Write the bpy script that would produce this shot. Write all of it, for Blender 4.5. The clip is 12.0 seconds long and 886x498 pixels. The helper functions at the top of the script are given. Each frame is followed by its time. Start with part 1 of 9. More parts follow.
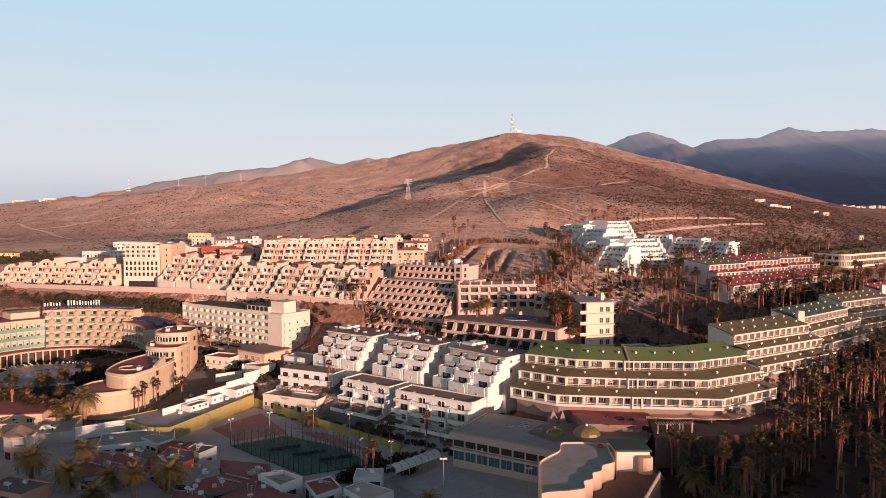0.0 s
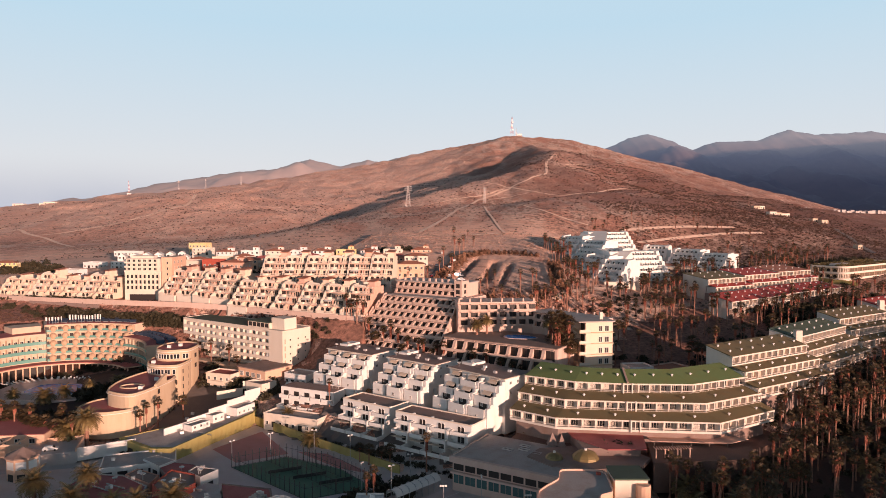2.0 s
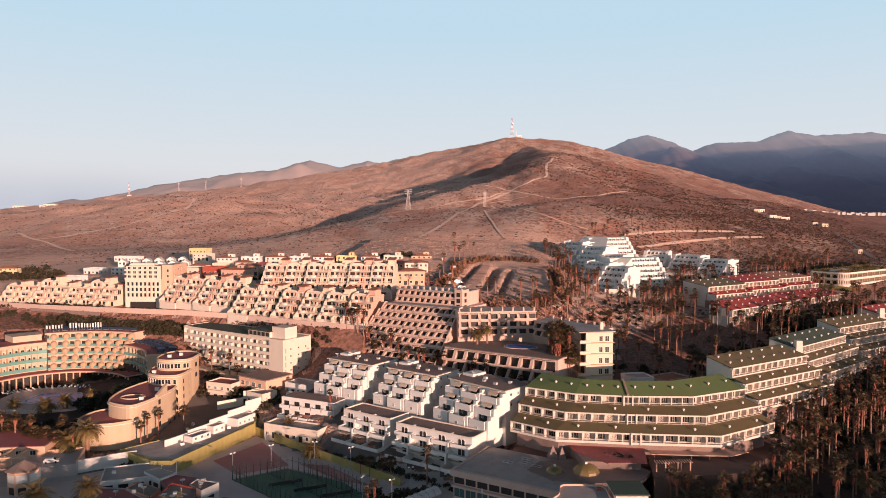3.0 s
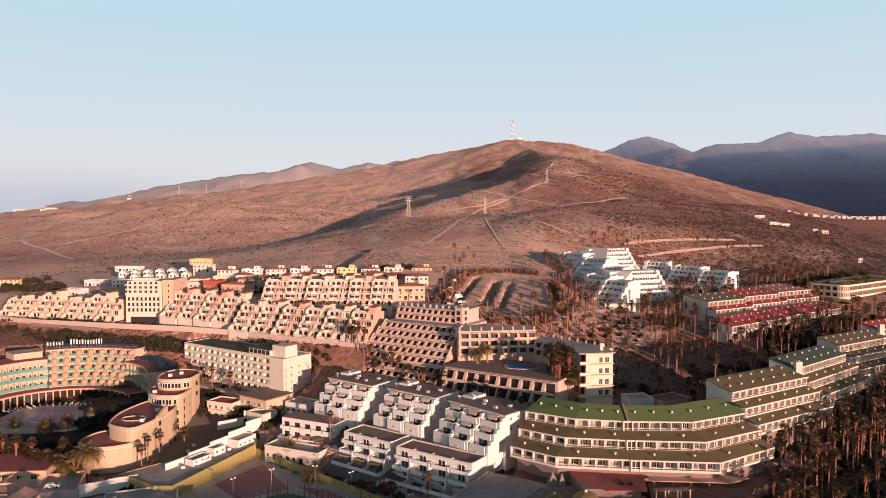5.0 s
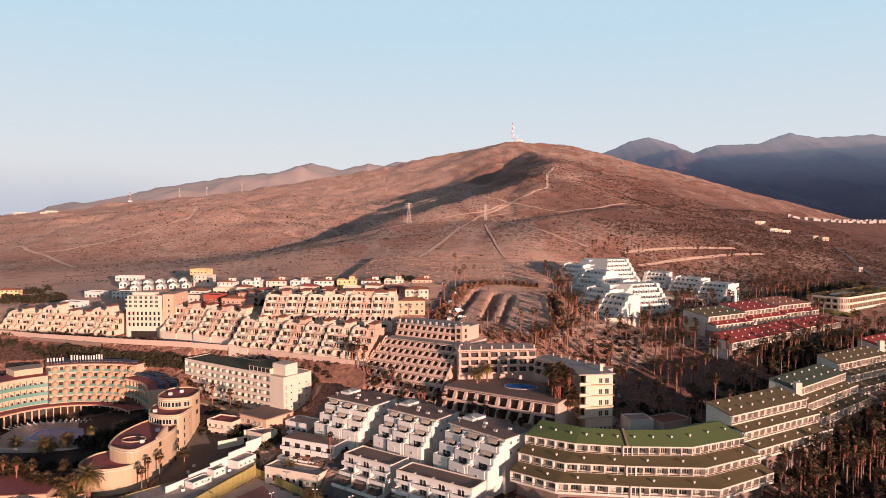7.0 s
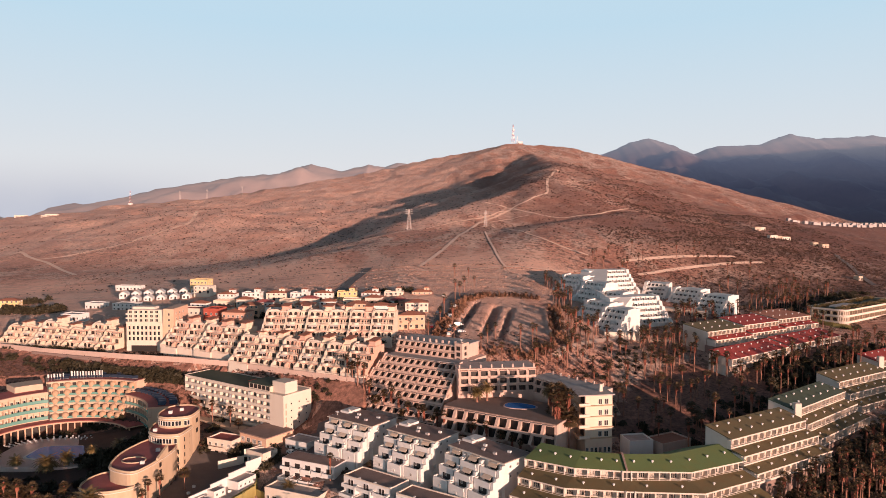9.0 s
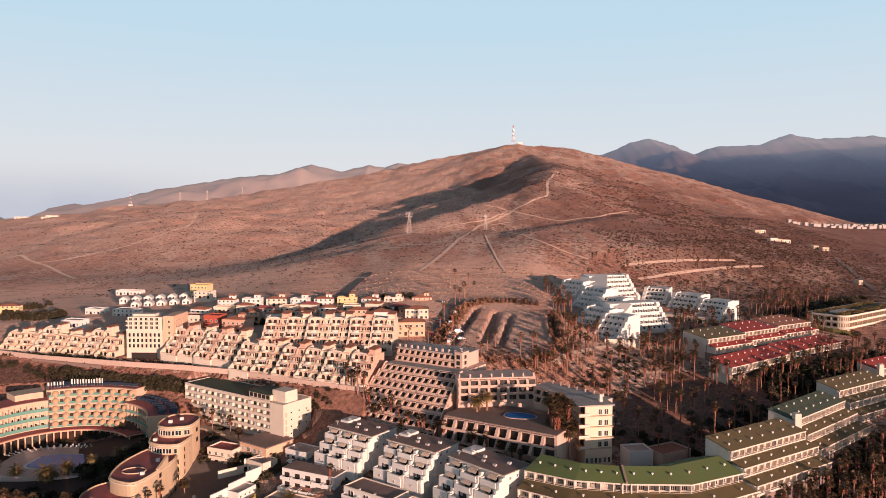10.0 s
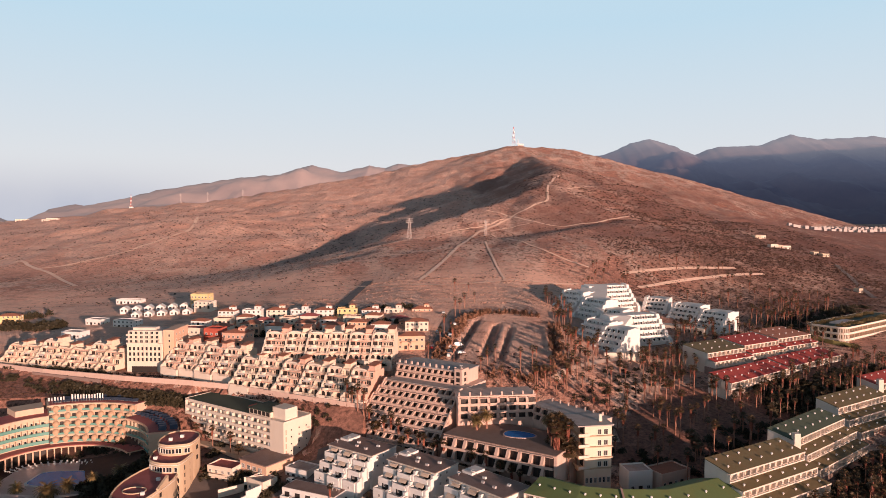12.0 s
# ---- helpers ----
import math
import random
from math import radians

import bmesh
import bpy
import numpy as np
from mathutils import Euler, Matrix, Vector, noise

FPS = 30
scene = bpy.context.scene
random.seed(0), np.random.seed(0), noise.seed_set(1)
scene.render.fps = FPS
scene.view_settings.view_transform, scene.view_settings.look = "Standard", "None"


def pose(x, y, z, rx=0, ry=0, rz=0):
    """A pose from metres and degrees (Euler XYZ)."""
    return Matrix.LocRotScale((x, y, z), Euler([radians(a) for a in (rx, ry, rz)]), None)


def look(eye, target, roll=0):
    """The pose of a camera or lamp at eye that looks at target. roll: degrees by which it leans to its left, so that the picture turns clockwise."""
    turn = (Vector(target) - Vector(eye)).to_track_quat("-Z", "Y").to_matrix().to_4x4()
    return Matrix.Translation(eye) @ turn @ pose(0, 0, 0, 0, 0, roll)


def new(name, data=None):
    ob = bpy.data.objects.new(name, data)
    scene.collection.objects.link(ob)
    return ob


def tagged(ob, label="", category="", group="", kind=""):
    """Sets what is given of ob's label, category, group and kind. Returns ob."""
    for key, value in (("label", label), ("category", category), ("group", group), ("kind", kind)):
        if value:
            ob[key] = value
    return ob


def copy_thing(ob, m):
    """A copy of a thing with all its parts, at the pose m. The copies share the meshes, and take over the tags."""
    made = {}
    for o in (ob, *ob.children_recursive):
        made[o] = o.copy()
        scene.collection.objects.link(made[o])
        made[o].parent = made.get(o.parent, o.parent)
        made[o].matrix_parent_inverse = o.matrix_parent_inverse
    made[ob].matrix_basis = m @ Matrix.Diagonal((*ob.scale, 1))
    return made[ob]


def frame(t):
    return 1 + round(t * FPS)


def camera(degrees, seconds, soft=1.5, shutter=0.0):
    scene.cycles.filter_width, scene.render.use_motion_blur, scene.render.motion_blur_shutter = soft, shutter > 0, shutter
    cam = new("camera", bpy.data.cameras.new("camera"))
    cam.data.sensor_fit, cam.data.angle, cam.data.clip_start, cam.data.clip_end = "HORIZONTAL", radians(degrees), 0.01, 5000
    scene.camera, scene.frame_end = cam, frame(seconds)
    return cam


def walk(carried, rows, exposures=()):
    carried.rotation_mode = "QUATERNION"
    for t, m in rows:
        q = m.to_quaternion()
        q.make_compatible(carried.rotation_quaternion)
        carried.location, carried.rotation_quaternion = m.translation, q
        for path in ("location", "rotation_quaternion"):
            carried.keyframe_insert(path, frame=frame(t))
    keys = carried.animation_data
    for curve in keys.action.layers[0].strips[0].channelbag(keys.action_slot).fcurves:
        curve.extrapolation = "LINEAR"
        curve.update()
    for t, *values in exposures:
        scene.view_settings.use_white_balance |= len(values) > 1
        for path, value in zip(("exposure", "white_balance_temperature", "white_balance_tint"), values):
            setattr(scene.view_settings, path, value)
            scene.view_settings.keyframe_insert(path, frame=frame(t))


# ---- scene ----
# The camera rises straight up in front of a hillside resort town at sunrise.
cam = camera(65.5, 12.0, soft=0.8)
PATH = [
    (0.0, -0.0, 0.0, 68.0, -2.75, 0.0, -0.0),
    (0.5, -0.004, -0.839, 69.312, -2.735, -0.027, -0.019),
    (1.0, -0.032, -1.046, 71.141, -2.714, -0.056, -0.022),
    (1.5, -0.071, -1.057, 72.871, -2.692, -0.078, -0.019),
    (2.0, -0.122, -1.093, 74.583, -2.669, -0.088, -0.018),
    (2.5, -0.221, -1.09, 76.353, -2.651, -0.086, -0.019),
    (3.0, -0.267, -1.114, 78.162, -2.638, -0.077, -0.016),
    (3.5, -0.202, -1.143, 80.052, -2.629, -0.063, -0.0),
    (5.5, -0.127, -1.091, 87.587, -2.625, -0.052, 0.026),
    (6.0, -0.07, -1.018, 89.48, -2.628, -0.055, 0.038),
    (6.5, -0.046, -0.962, 91.359, -2.634, -0.064, 0.044),
    (7.0, 0.008, -0.936, 93.226, -2.645, -0.081, 0.06),
    (9.0, 0.154, -0.875, 100.716, -2.656, -0.101, 0.081),
    (9.5, 0.224, -0.779, 102.696, -2.669, -0.1, 0.091),
    (10.0, 0.247, -0.692, 104.546, -2.685, -0.092, 0.096),
    (10.5, 0.292, -0.612, 106.453, -2.7, -0.09, 0.102),
    (11.0, 0.391, -0.593, 108.301, -2.715, -0.095, 0.109),
    (11.5, 0.457, -0.602, 110.22, -2.728, -0.098, 0.122),
    (12.0, 0.513, -0.653, 112.0, -2.743, -0.102, 0.138),
]
walk(cam, [(t, pose(x, y, z, 90 + pitch, roll, yaw)) for t, x, y, z, pitch, roll, yaw in PATH])

# ---- light ----
SUN_AZ = math.atan2(0.55, -0.835)      # from +y towards +x: behind the camera, to its right
SUN_EL = radians(5.0)
to_sun = Vector((math.sin(SUN_AZ) * math.cos(SUN_EL), math.cos(SUN_AZ) * math.cos(SUN_EL), math.sin(SUN_EL)))
world = bpy.data.worlds.new("world")
scene.world = world
world.use_nodes = True
wn, wl = world.node_tree.nodes, world.node_tree.links
sky = wn.new("ShaderNodeTexSky")
sky.sky_type = "NISHITA"
sky.sun_disc = False
sky.sun_elevation, sky.sun_rotation = SUN_EL, SUN_AZ
sky.air_density, sky.dust_density, sky.ozone_density = 1.0, 0.8, 3.0
background = wn["Background"]
background.inputs["Strength"].default_value = 0.052
# thin morning haze, densest towards the horizon
haze = wn.new("ShaderNodeMix")
haze.data_type = "RGBA"
tone = wn.new("ShaderNodeMix")
tone.data_type = "RGBA"
tone.inputs[6].default_value, tone.inputs[7].default_value = (16.2, 15.6, 15.8, 1), (10.9, 14.6, 17.3, 1)
up = wn.new("ShaderNodeSeparateXYZ")
place = wn.new("ShaderNodeTexCoord")
thin = wn.new("ShaderNodeMapRange")
thin.inputs["From Min"].default_value, thin.inputs["From Max"].default_value = 0.31, 0.46
thin.inputs["To Min"].default_value, thin.inputs["To Max"].default_value = 0.93, 0.03
pale = wn.new("ShaderNodeMapRange")
pale.inputs["From Min"].default_value, pale.inputs["From Max"].default_value = 0.02, 0.26
wl.new(place.outputs["Generated"], up.inputs[0])
wl.new(up.outputs["Z"], thin.inputs["Value"])
wl.new(up.outputs["Z"], pale.inputs["Value"])
wl.new(pale.outputs["Result"], tone.inputs[0])
wl.new(tone.outputs[2], haze.inputs[7])
wl.new(thin.outputs["Result"], haze.inputs[0])
wl.new(sky.outputs["Color"], haze.inputs[6])
wl.new(haze.outputs[2], background.inputs["Color"])
mist = wn.new("ShaderNodeMix")
mist.data_type = "RGBA"
mist.inputs[7].default_value = (9.6, 10.2, 12.2, 1)
low = wn.new("ShaderNodeMapRange")
low.interpolation_type = "SMOOTHSTEP"
low.inputs["From Min"].default_value, low.inputs["From Max"].default_value = 0.085, 0.0
west_side = wn.new("ShaderNodeMapRange")
west_side.interpolation_type = "SMOOTHSTEP"
west_side.inputs["From Min"].default_value, west_side.inputs["From Max"].default_value = -0.16, -0.5
curl = wn.new("ShaderNodeTexNoise")
curl.inputs["Scale"].default_value, curl.inputs["Detail"].default_value = 7.0, 4.0
both = wn.new("ShaderNodeMath")
both.operation = "MULTIPLY"
soft = wn.new("ShaderNodeMath")
soft.operation = "MULTIPLY_ADD"
soft.inputs[1].default_value, soft.inputs[2].default_value = 0.9, 0.45
torn = wn.new("ShaderNodeMath")
torn.operation = "MULTIPLY"
torn.use_clamp = True
wl.new(up.outputs["Z"], low.inputs["Value"])
wl.new(up.outputs["X"], west_side.inputs["Value"])
wl.new(place.outputs["Generated"], curl.inputs["Vector"])
wl.new(low.outputs["Result"], both.inputs[0])
wl.new(west_side.outputs["Result"], both.inputs[1])
wl.new(curl.outputs["Fac"], soft.inputs[0])
wl.new(both.outputs[0], torn.inputs[0])
wl.new(soft.outputs[0], torn.inputs[1])
wl.new(torn.outputs[0], mist.inputs[0])
wl.new(haze.outputs[2], mist.inputs[6])
wl.new(mist.outputs[2], background.inputs["Color"])
sun = new("sun", bpy.data.lights.new("sun", "SUN"))
sun.data.energy, sun.data.angle, sun.data.color = 6.7, radians(0.6), (1.0, 0.625, 0.48)
sun.matrix_world = look((0, 0, 300), Vector((0, 0, 300)) - to_sun)
scene.view_settings.exposure = 0.0
# ---- relief of the land ----
TOWN_X = [-320, -180, -90, -20, 50, 120, 240]
TOWN_Y = [150, 190, 215, 250, 272, 300, 312, 325, 365, 430, 520, 650]
TOWN_Z = [
    (0, 0, 0, 0, 0, 0, 2),
    (1, 1, 0, 0, 3, 6, 8),
    (1, 1, 1, 5, 9, 12, 14),
    (2, 2, 4, 12.5, 14, 17, 19),
    (2, 2, 9, 17, 20, 20, 20),
    (3, 3, 13, 27, 28, 26, 24),
    (8, 12, 27, 33, 33, 28, 25),
    (18, 25, 31, 40, 39, 31, 27),
    (27, 32, 39, 45, 44, 36, 32),
    (35, 43, 48, 53, 52, 42, 36),
    (40, 48, 54, 61, 60, 50, 42),
    (44, 54, 66, 76, 78, 66, 50),
]
# crests fitted to the camera's view: x, y, height, fall of the flanks
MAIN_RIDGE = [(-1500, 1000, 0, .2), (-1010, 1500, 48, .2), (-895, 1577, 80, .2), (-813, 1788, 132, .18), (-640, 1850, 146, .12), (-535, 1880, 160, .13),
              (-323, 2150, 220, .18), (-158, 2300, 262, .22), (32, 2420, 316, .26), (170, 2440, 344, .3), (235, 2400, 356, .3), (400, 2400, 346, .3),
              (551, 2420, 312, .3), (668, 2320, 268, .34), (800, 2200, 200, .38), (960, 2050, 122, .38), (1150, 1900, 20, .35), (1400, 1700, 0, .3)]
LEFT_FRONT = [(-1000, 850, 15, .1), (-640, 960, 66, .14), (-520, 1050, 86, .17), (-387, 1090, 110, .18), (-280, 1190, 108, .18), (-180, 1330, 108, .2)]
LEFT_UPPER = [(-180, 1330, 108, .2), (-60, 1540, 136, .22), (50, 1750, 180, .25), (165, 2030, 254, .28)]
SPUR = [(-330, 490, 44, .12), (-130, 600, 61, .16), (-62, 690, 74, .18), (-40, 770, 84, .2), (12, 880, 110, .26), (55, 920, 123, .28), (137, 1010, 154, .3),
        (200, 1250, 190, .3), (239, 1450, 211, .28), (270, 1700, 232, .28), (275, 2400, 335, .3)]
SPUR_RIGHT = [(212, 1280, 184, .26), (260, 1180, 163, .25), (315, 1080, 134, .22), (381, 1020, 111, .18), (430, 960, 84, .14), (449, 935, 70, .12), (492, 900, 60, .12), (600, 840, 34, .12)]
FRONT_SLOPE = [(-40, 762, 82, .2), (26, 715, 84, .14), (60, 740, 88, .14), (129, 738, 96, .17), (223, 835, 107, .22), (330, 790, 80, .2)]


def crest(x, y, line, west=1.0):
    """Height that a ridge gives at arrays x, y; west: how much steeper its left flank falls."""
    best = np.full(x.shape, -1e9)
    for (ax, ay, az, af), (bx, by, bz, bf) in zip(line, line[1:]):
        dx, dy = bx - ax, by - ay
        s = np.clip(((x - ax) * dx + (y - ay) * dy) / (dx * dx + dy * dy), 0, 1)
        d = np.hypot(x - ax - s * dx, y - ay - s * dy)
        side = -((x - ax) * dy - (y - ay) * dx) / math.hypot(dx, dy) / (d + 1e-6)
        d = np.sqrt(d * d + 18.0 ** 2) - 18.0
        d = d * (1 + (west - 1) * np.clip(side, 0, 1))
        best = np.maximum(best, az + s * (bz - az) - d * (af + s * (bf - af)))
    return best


def soft_max(a, b, k):
    m = np.maximum(a, b)
    return m + k * np.log(np.exp((a - m) / k) + np.exp((b - m) / k))


def waves(x, y, seed, scale, octaves=4):
    """Sum of turned sine waves: a cheap smooth noise for arrays, about -1 to 1."""
    rng = np.random.RandomState(seed)
    out = np.zeros(np.shape(x))
    amp = 1.0
    for o in range(octaves):
        for k in range(3):
            a, p = rng.uniform(0, 6.283), rng.uniform(0, 6.283)
            out = out + amp / 3 * np.sin((x * math.cos(a) + y * math.sin(a)) / scale * 6.283 + p + 1.7 * np.sin((y * math.cos(a) - x * math.sin(a)) / scale * 4 + p * 2))
        amp *= 0.5
        scale *= 0.47
    return out


def town(x, y):
    cx, cy = np.array(TOWN_X, float), np.array(TOWN_Y, float)
    z = np.array(TOWN_Z, float)
    xi = np.clip(np.searchsorted(cx, x) - 1, 0, len(cx) - 2)
    yi = np.clip(np.searchsorted(cy, y) - 1, 0, len(cy) - 2)
    u = np.clip((x - cx[xi]) / (cx[xi + 1] - cx[xi]), 0, 1)
    v = np.clip((y - cy[yi]) / (cy[yi + 1] - cy[yi]), 0, 1)
    u = u * u * (3 - 2 * u)
    return (z[yi, xi] * (1 - u) + z[yi, xi + 1] * u) * (1 - v) + (z[yi + 1, xi] * (1 - u) + z[yi + 1, xi + 1] * u) * v


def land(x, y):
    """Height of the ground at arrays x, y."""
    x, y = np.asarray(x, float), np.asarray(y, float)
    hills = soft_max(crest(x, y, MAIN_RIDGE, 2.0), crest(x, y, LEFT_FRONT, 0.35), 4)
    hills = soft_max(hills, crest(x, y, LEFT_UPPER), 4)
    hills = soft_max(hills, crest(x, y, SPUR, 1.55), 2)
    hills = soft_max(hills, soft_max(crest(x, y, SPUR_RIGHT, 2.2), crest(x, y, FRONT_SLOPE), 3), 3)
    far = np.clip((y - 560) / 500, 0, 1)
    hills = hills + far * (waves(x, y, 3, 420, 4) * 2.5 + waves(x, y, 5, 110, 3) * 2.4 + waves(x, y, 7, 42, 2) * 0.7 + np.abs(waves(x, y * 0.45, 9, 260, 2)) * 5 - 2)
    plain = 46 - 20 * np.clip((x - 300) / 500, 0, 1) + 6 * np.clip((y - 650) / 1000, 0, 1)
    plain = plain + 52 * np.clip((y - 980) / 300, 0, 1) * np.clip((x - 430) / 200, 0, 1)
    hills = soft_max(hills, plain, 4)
    m = np.clip((y - 540) / 110, 0, 1)
    m = m * m * (3 - 2 * m)
    side = np.clip((np.abs(x) - 330) / 200, 0, 1) * np.clip((y - 300) / 150, 0, 1)
    m = np.maximum(m, side)
    z = level(x, y, np.maximum(town(x, y), bank(x, y))) * (1 - m) + hills * m - cut(x, y)
    return np.maximum(z, np.where(y < 0, unseen_shade_rise(x, y), -99))


TRENCHES = [((21, 414), (3.6, 335), 1.5, 2.8), ((32, 406), (20, 342), 2.3, 3.2), ((40, 400), (28, 338), 1.4, 2.8), ((62, 400), (58, 345), 2.0, 2.6)]


def cut(x, y):
    """Depth of the gullies dug into the bare slope."""
    d = np.zeros(x.shape)
    for (ax, ay), (bx, by), w, deep in TRENCHES:
        s = ((x - ax) * (bx - ax) + (y - ay) * (by - ay)) / ((bx - ax) ** 2 + (by - ay) ** 2)
        e = np.hypot(x - ax - s * (bx - ax), y - ay - s * (by - ay))
        d = np.maximum(d, deep * np.clip(2.2 - 1.6 * e / w, 0, 1) * np.clip(8 * s, 0, 1) * np.clip(8 * (1 - s), 0, 1))
        d = d - 1.0 * np.exp(-((e - 1.8 * w) / (0.5 * w)) ** 2) * np.clip(8 * s, 0, 1) * np.clip(8 * (1 - s), 0, 1)
    return d


BANK = [(-330, 392), (-245, 368), (-205, 350), (-155, 332), (-118, 322), (-98, 317.5), (-66, 302), (-33, 287.5)]


def bank(x, y):
    """The scrubby bank that carries the terraced houses."""
    line = np.interp(x, [q[0] for q in BANK], [q[1] for q in BANK], left=400, right=400)
    d = (y - line) * 0.9
    u = (x + 117.9) * 0.825 - (y - 310) * 0.565
    v = (x + 117.9) * 0.565 + (y - 310) * 0.825
    hotel = (u > -5) & (u < 68) & (v < 16)
    return np.where((x < -31) & (x > -330) & ~hotel, np.where(d > 0, 32.0, 32.0 + d * 0.95), -99)


def level(x, y, z):
    """The sports ground, levelled into the slope."""
    u = -0.757 * (x + 12.7) + 0.655 * (y - 193)
    v = -0.655 * (x + 12.7) - 0.757 * (y - 193)
    k = np.clip((u + 1) / 2, 0, 1) * np.clip((73 - u) / 3, 0, 1) * np.clip((v + 11) / 2, 0, 1) * np.clip((44 - v) / 6, 0, 1)
    z = z * (1 - k) + np.minimum(z, 0.3 + 0.42 * np.clip(-v, 0, 12)) * k
    a = (x + 88) * 0.475 + (y - 206) * 0.88
    b = (x + 88) * 0.88 - (y - 206) * 0.475
    k = np.clip((a + 6) / 2, 0, 1) * np.clip((49 - a) / 3, 0, 1) * np.clip((b + 9) / 1.5, 0, 1) * np.clip((11 - b) / 2, 0, 1)
    return z * (1 - k) + np.minimum(z, 1.5) * k


def unseen_shade_rise(x, y):
    """Unseen rise added behind the camera to keep the low sun off the lowest ground."""
    s = x * 0.835 + (y - 200) * 0.55
    d = 0.55 * x - 0.835 * (y - 200) - 700
    top = np.interp(s, [-700, -200, -100, -76, -36, -5, 32, 50, 72, 108, 300, 800], [30, 90, 90, 87, 85, 84, 85.5, 86, 82.5, 79.5, 78, 30])
    return top - 9.2 - np.sqrt(d * d + 400) * 0.42


def height(x, y):
    return float(land(np.array([x]), np.array([y]))[0])


def land_mesh():
    fine = np.radians(np.arange(-38, 38.01, 0.2))
    rest = np.radians(np.arange(41, 320, 3))
    ang = np.concatenate([fine, rest])
    rad = np.concatenate([20 * np.exp(np.arange(0, 2.7, 0.013)), np.arange(300, 545, 2.0), 545 * np.exp(np.arange(0, 2.21, 0.008))])
    a, r = np.meshgrid(ang, rad)
    x, y = np.sin(a) * r, np.cos(a) * r
    z = land(x, y)
    n, m = len(ang), len(rad)
    verts = np.stack([x, y, z], -1).reshape(-1, 3)
    i, j = np.meshgrid(np.arange(m - 1), np.arange(n), indexing="ij")
    k = (j + 1) % n
    faces = np.stack([i * n + j, i * n + k, (i + 1) * n + k, (i + 1) * n + j], -1).reshape(-1, 4)
    centre = len(verts)
    verts = np.concatenate([verts, [[0, 0, height(0, 0)]]])
    me = bpy.data.meshes.new("ground")
    me.from_pydata(verts.tolist(), [], faces[:, ::-1].tolist() + [(centre, (q + 1) % n, q) for q in range(n)])
    me.polygons.foreach_set("use_smooth", [True] * len(me.polygons))
    me.update()
    return me
# ---- materials ----
def shader(name):
    mat = bpy.data.materials.new(name)
    mat.use_nodes = True
    nt = mat.node_tree
    return mat, nt.nodes, nt.links, nt.nodes["Principled BSDF"]


def ramp(nodes, links, source, stops):
    r = nodes.new("ShaderNodeValToRGB")
    el = r.color_ramp.elements
    while len(el) < len(stops):
        el.new(0.5)
    for e, (p, c) in zip(el, stops):
        e.position, e.color = p, (*c, 1)
    links.new(source, r.inputs["Fac"])
    return r.outputs["Color"]


def noise_out(nodes, links, scale, detail=4, rough=0.55, coords="Object", stretch=None):
    tc = nodes.new("ShaderNodeTexCoord")
    n = nodes.new("ShaderNodeTexNoise")
    n.inputs["Scale"].default_value, n.inputs["Detail"].default_value, n.inputs["Roughness"].default_value = scale, detail, rough
    source = tc.outputs[coords]
    if stretch:
        mp = nodes.new("ShaderNodeMapping")
        mp.inputs["Scale"].default_value = stretch
        links.new(source, mp.inputs["Vector"])
        source = mp.outputs["Vector"]
    links.new(source, n.inputs["Vector"])
    return n.outputs["Fac"]


def mixed(nodes, links, fac, a, b, mode="MIX"):
    m = nodes.new("ShaderNodeMix")
    m.data_type, m.blend_type = "RGBA", mode
    for sock, val in ((m.inputs[0], fac), (m.inputs[6], a), (m.inputs[7], b)):
        if isinstance(val, (int, float)):
            sock.default_value = val
        elif isinstance(val, tuple):
            sock.default_value = (*val, 1)
        else:
            links.new(val, sock)
    return m.outputs[2]


def surface(name, colour, rough=0.85, vary=0.12, stain=0.15, scale=0.35, bump=0.02, grain=9.0, metal=0.0, piece=0.0, tint=(0.75, 0.62, 0.5)):
    """A weathered solid: colour, broad stains towards tint, fine grain and relief; piece: shade by object."""
    mat, nodes, links, bsdf = shader(name)
    dark = tuple(c * (1 - vary) for c in colour)
    light = tuple(min(1, c * (1 + vary)) for c in colour)
    fine = noise_out(nodes, links, grain, 3, 0.6)
    col = ramp(nodes, links, fine, [(0.3, dark), (0.7, light)])
    broad = noise_out(nodes, links, scale, 5, 0.6, stretch=(1, 1, 0.35))
    mask = ramp(nodes, links, broad, [(0.45, (0, 0, 0)), (0.75, (stain, stain, stain))])
    col = mixed(nodes, links, mask, col, tuple(c * t for c, t in zip(colour, tint)))
    if piece:
        info = nodes.new("ShaderNodeObjectInfo")
        shade = ramp(nodes, links, info.outputs["Random"], [(0, (1 - piece,) * 3), (1, (1, 1, 1))])
        col = mixed(nodes, links, 1.0, col, shade, "MULTIPLY")
    links.new(col, bsdf.inputs["Base Color"])
    bsdf.inputs["Roughness"].default_value, bsdf.inputs["Metallic"].default_value = rough, metal
    if bump:
        b = nodes.new("ShaderNodeBump")
        b.inputs["Strength"].default_value, b.inputs["Distance"].default_value = 0.6, bump
        links.new(fine, b.inputs["Height"])
        links.new(b.outputs["Normal"], bsdf.inputs["Normal"])
    return mat


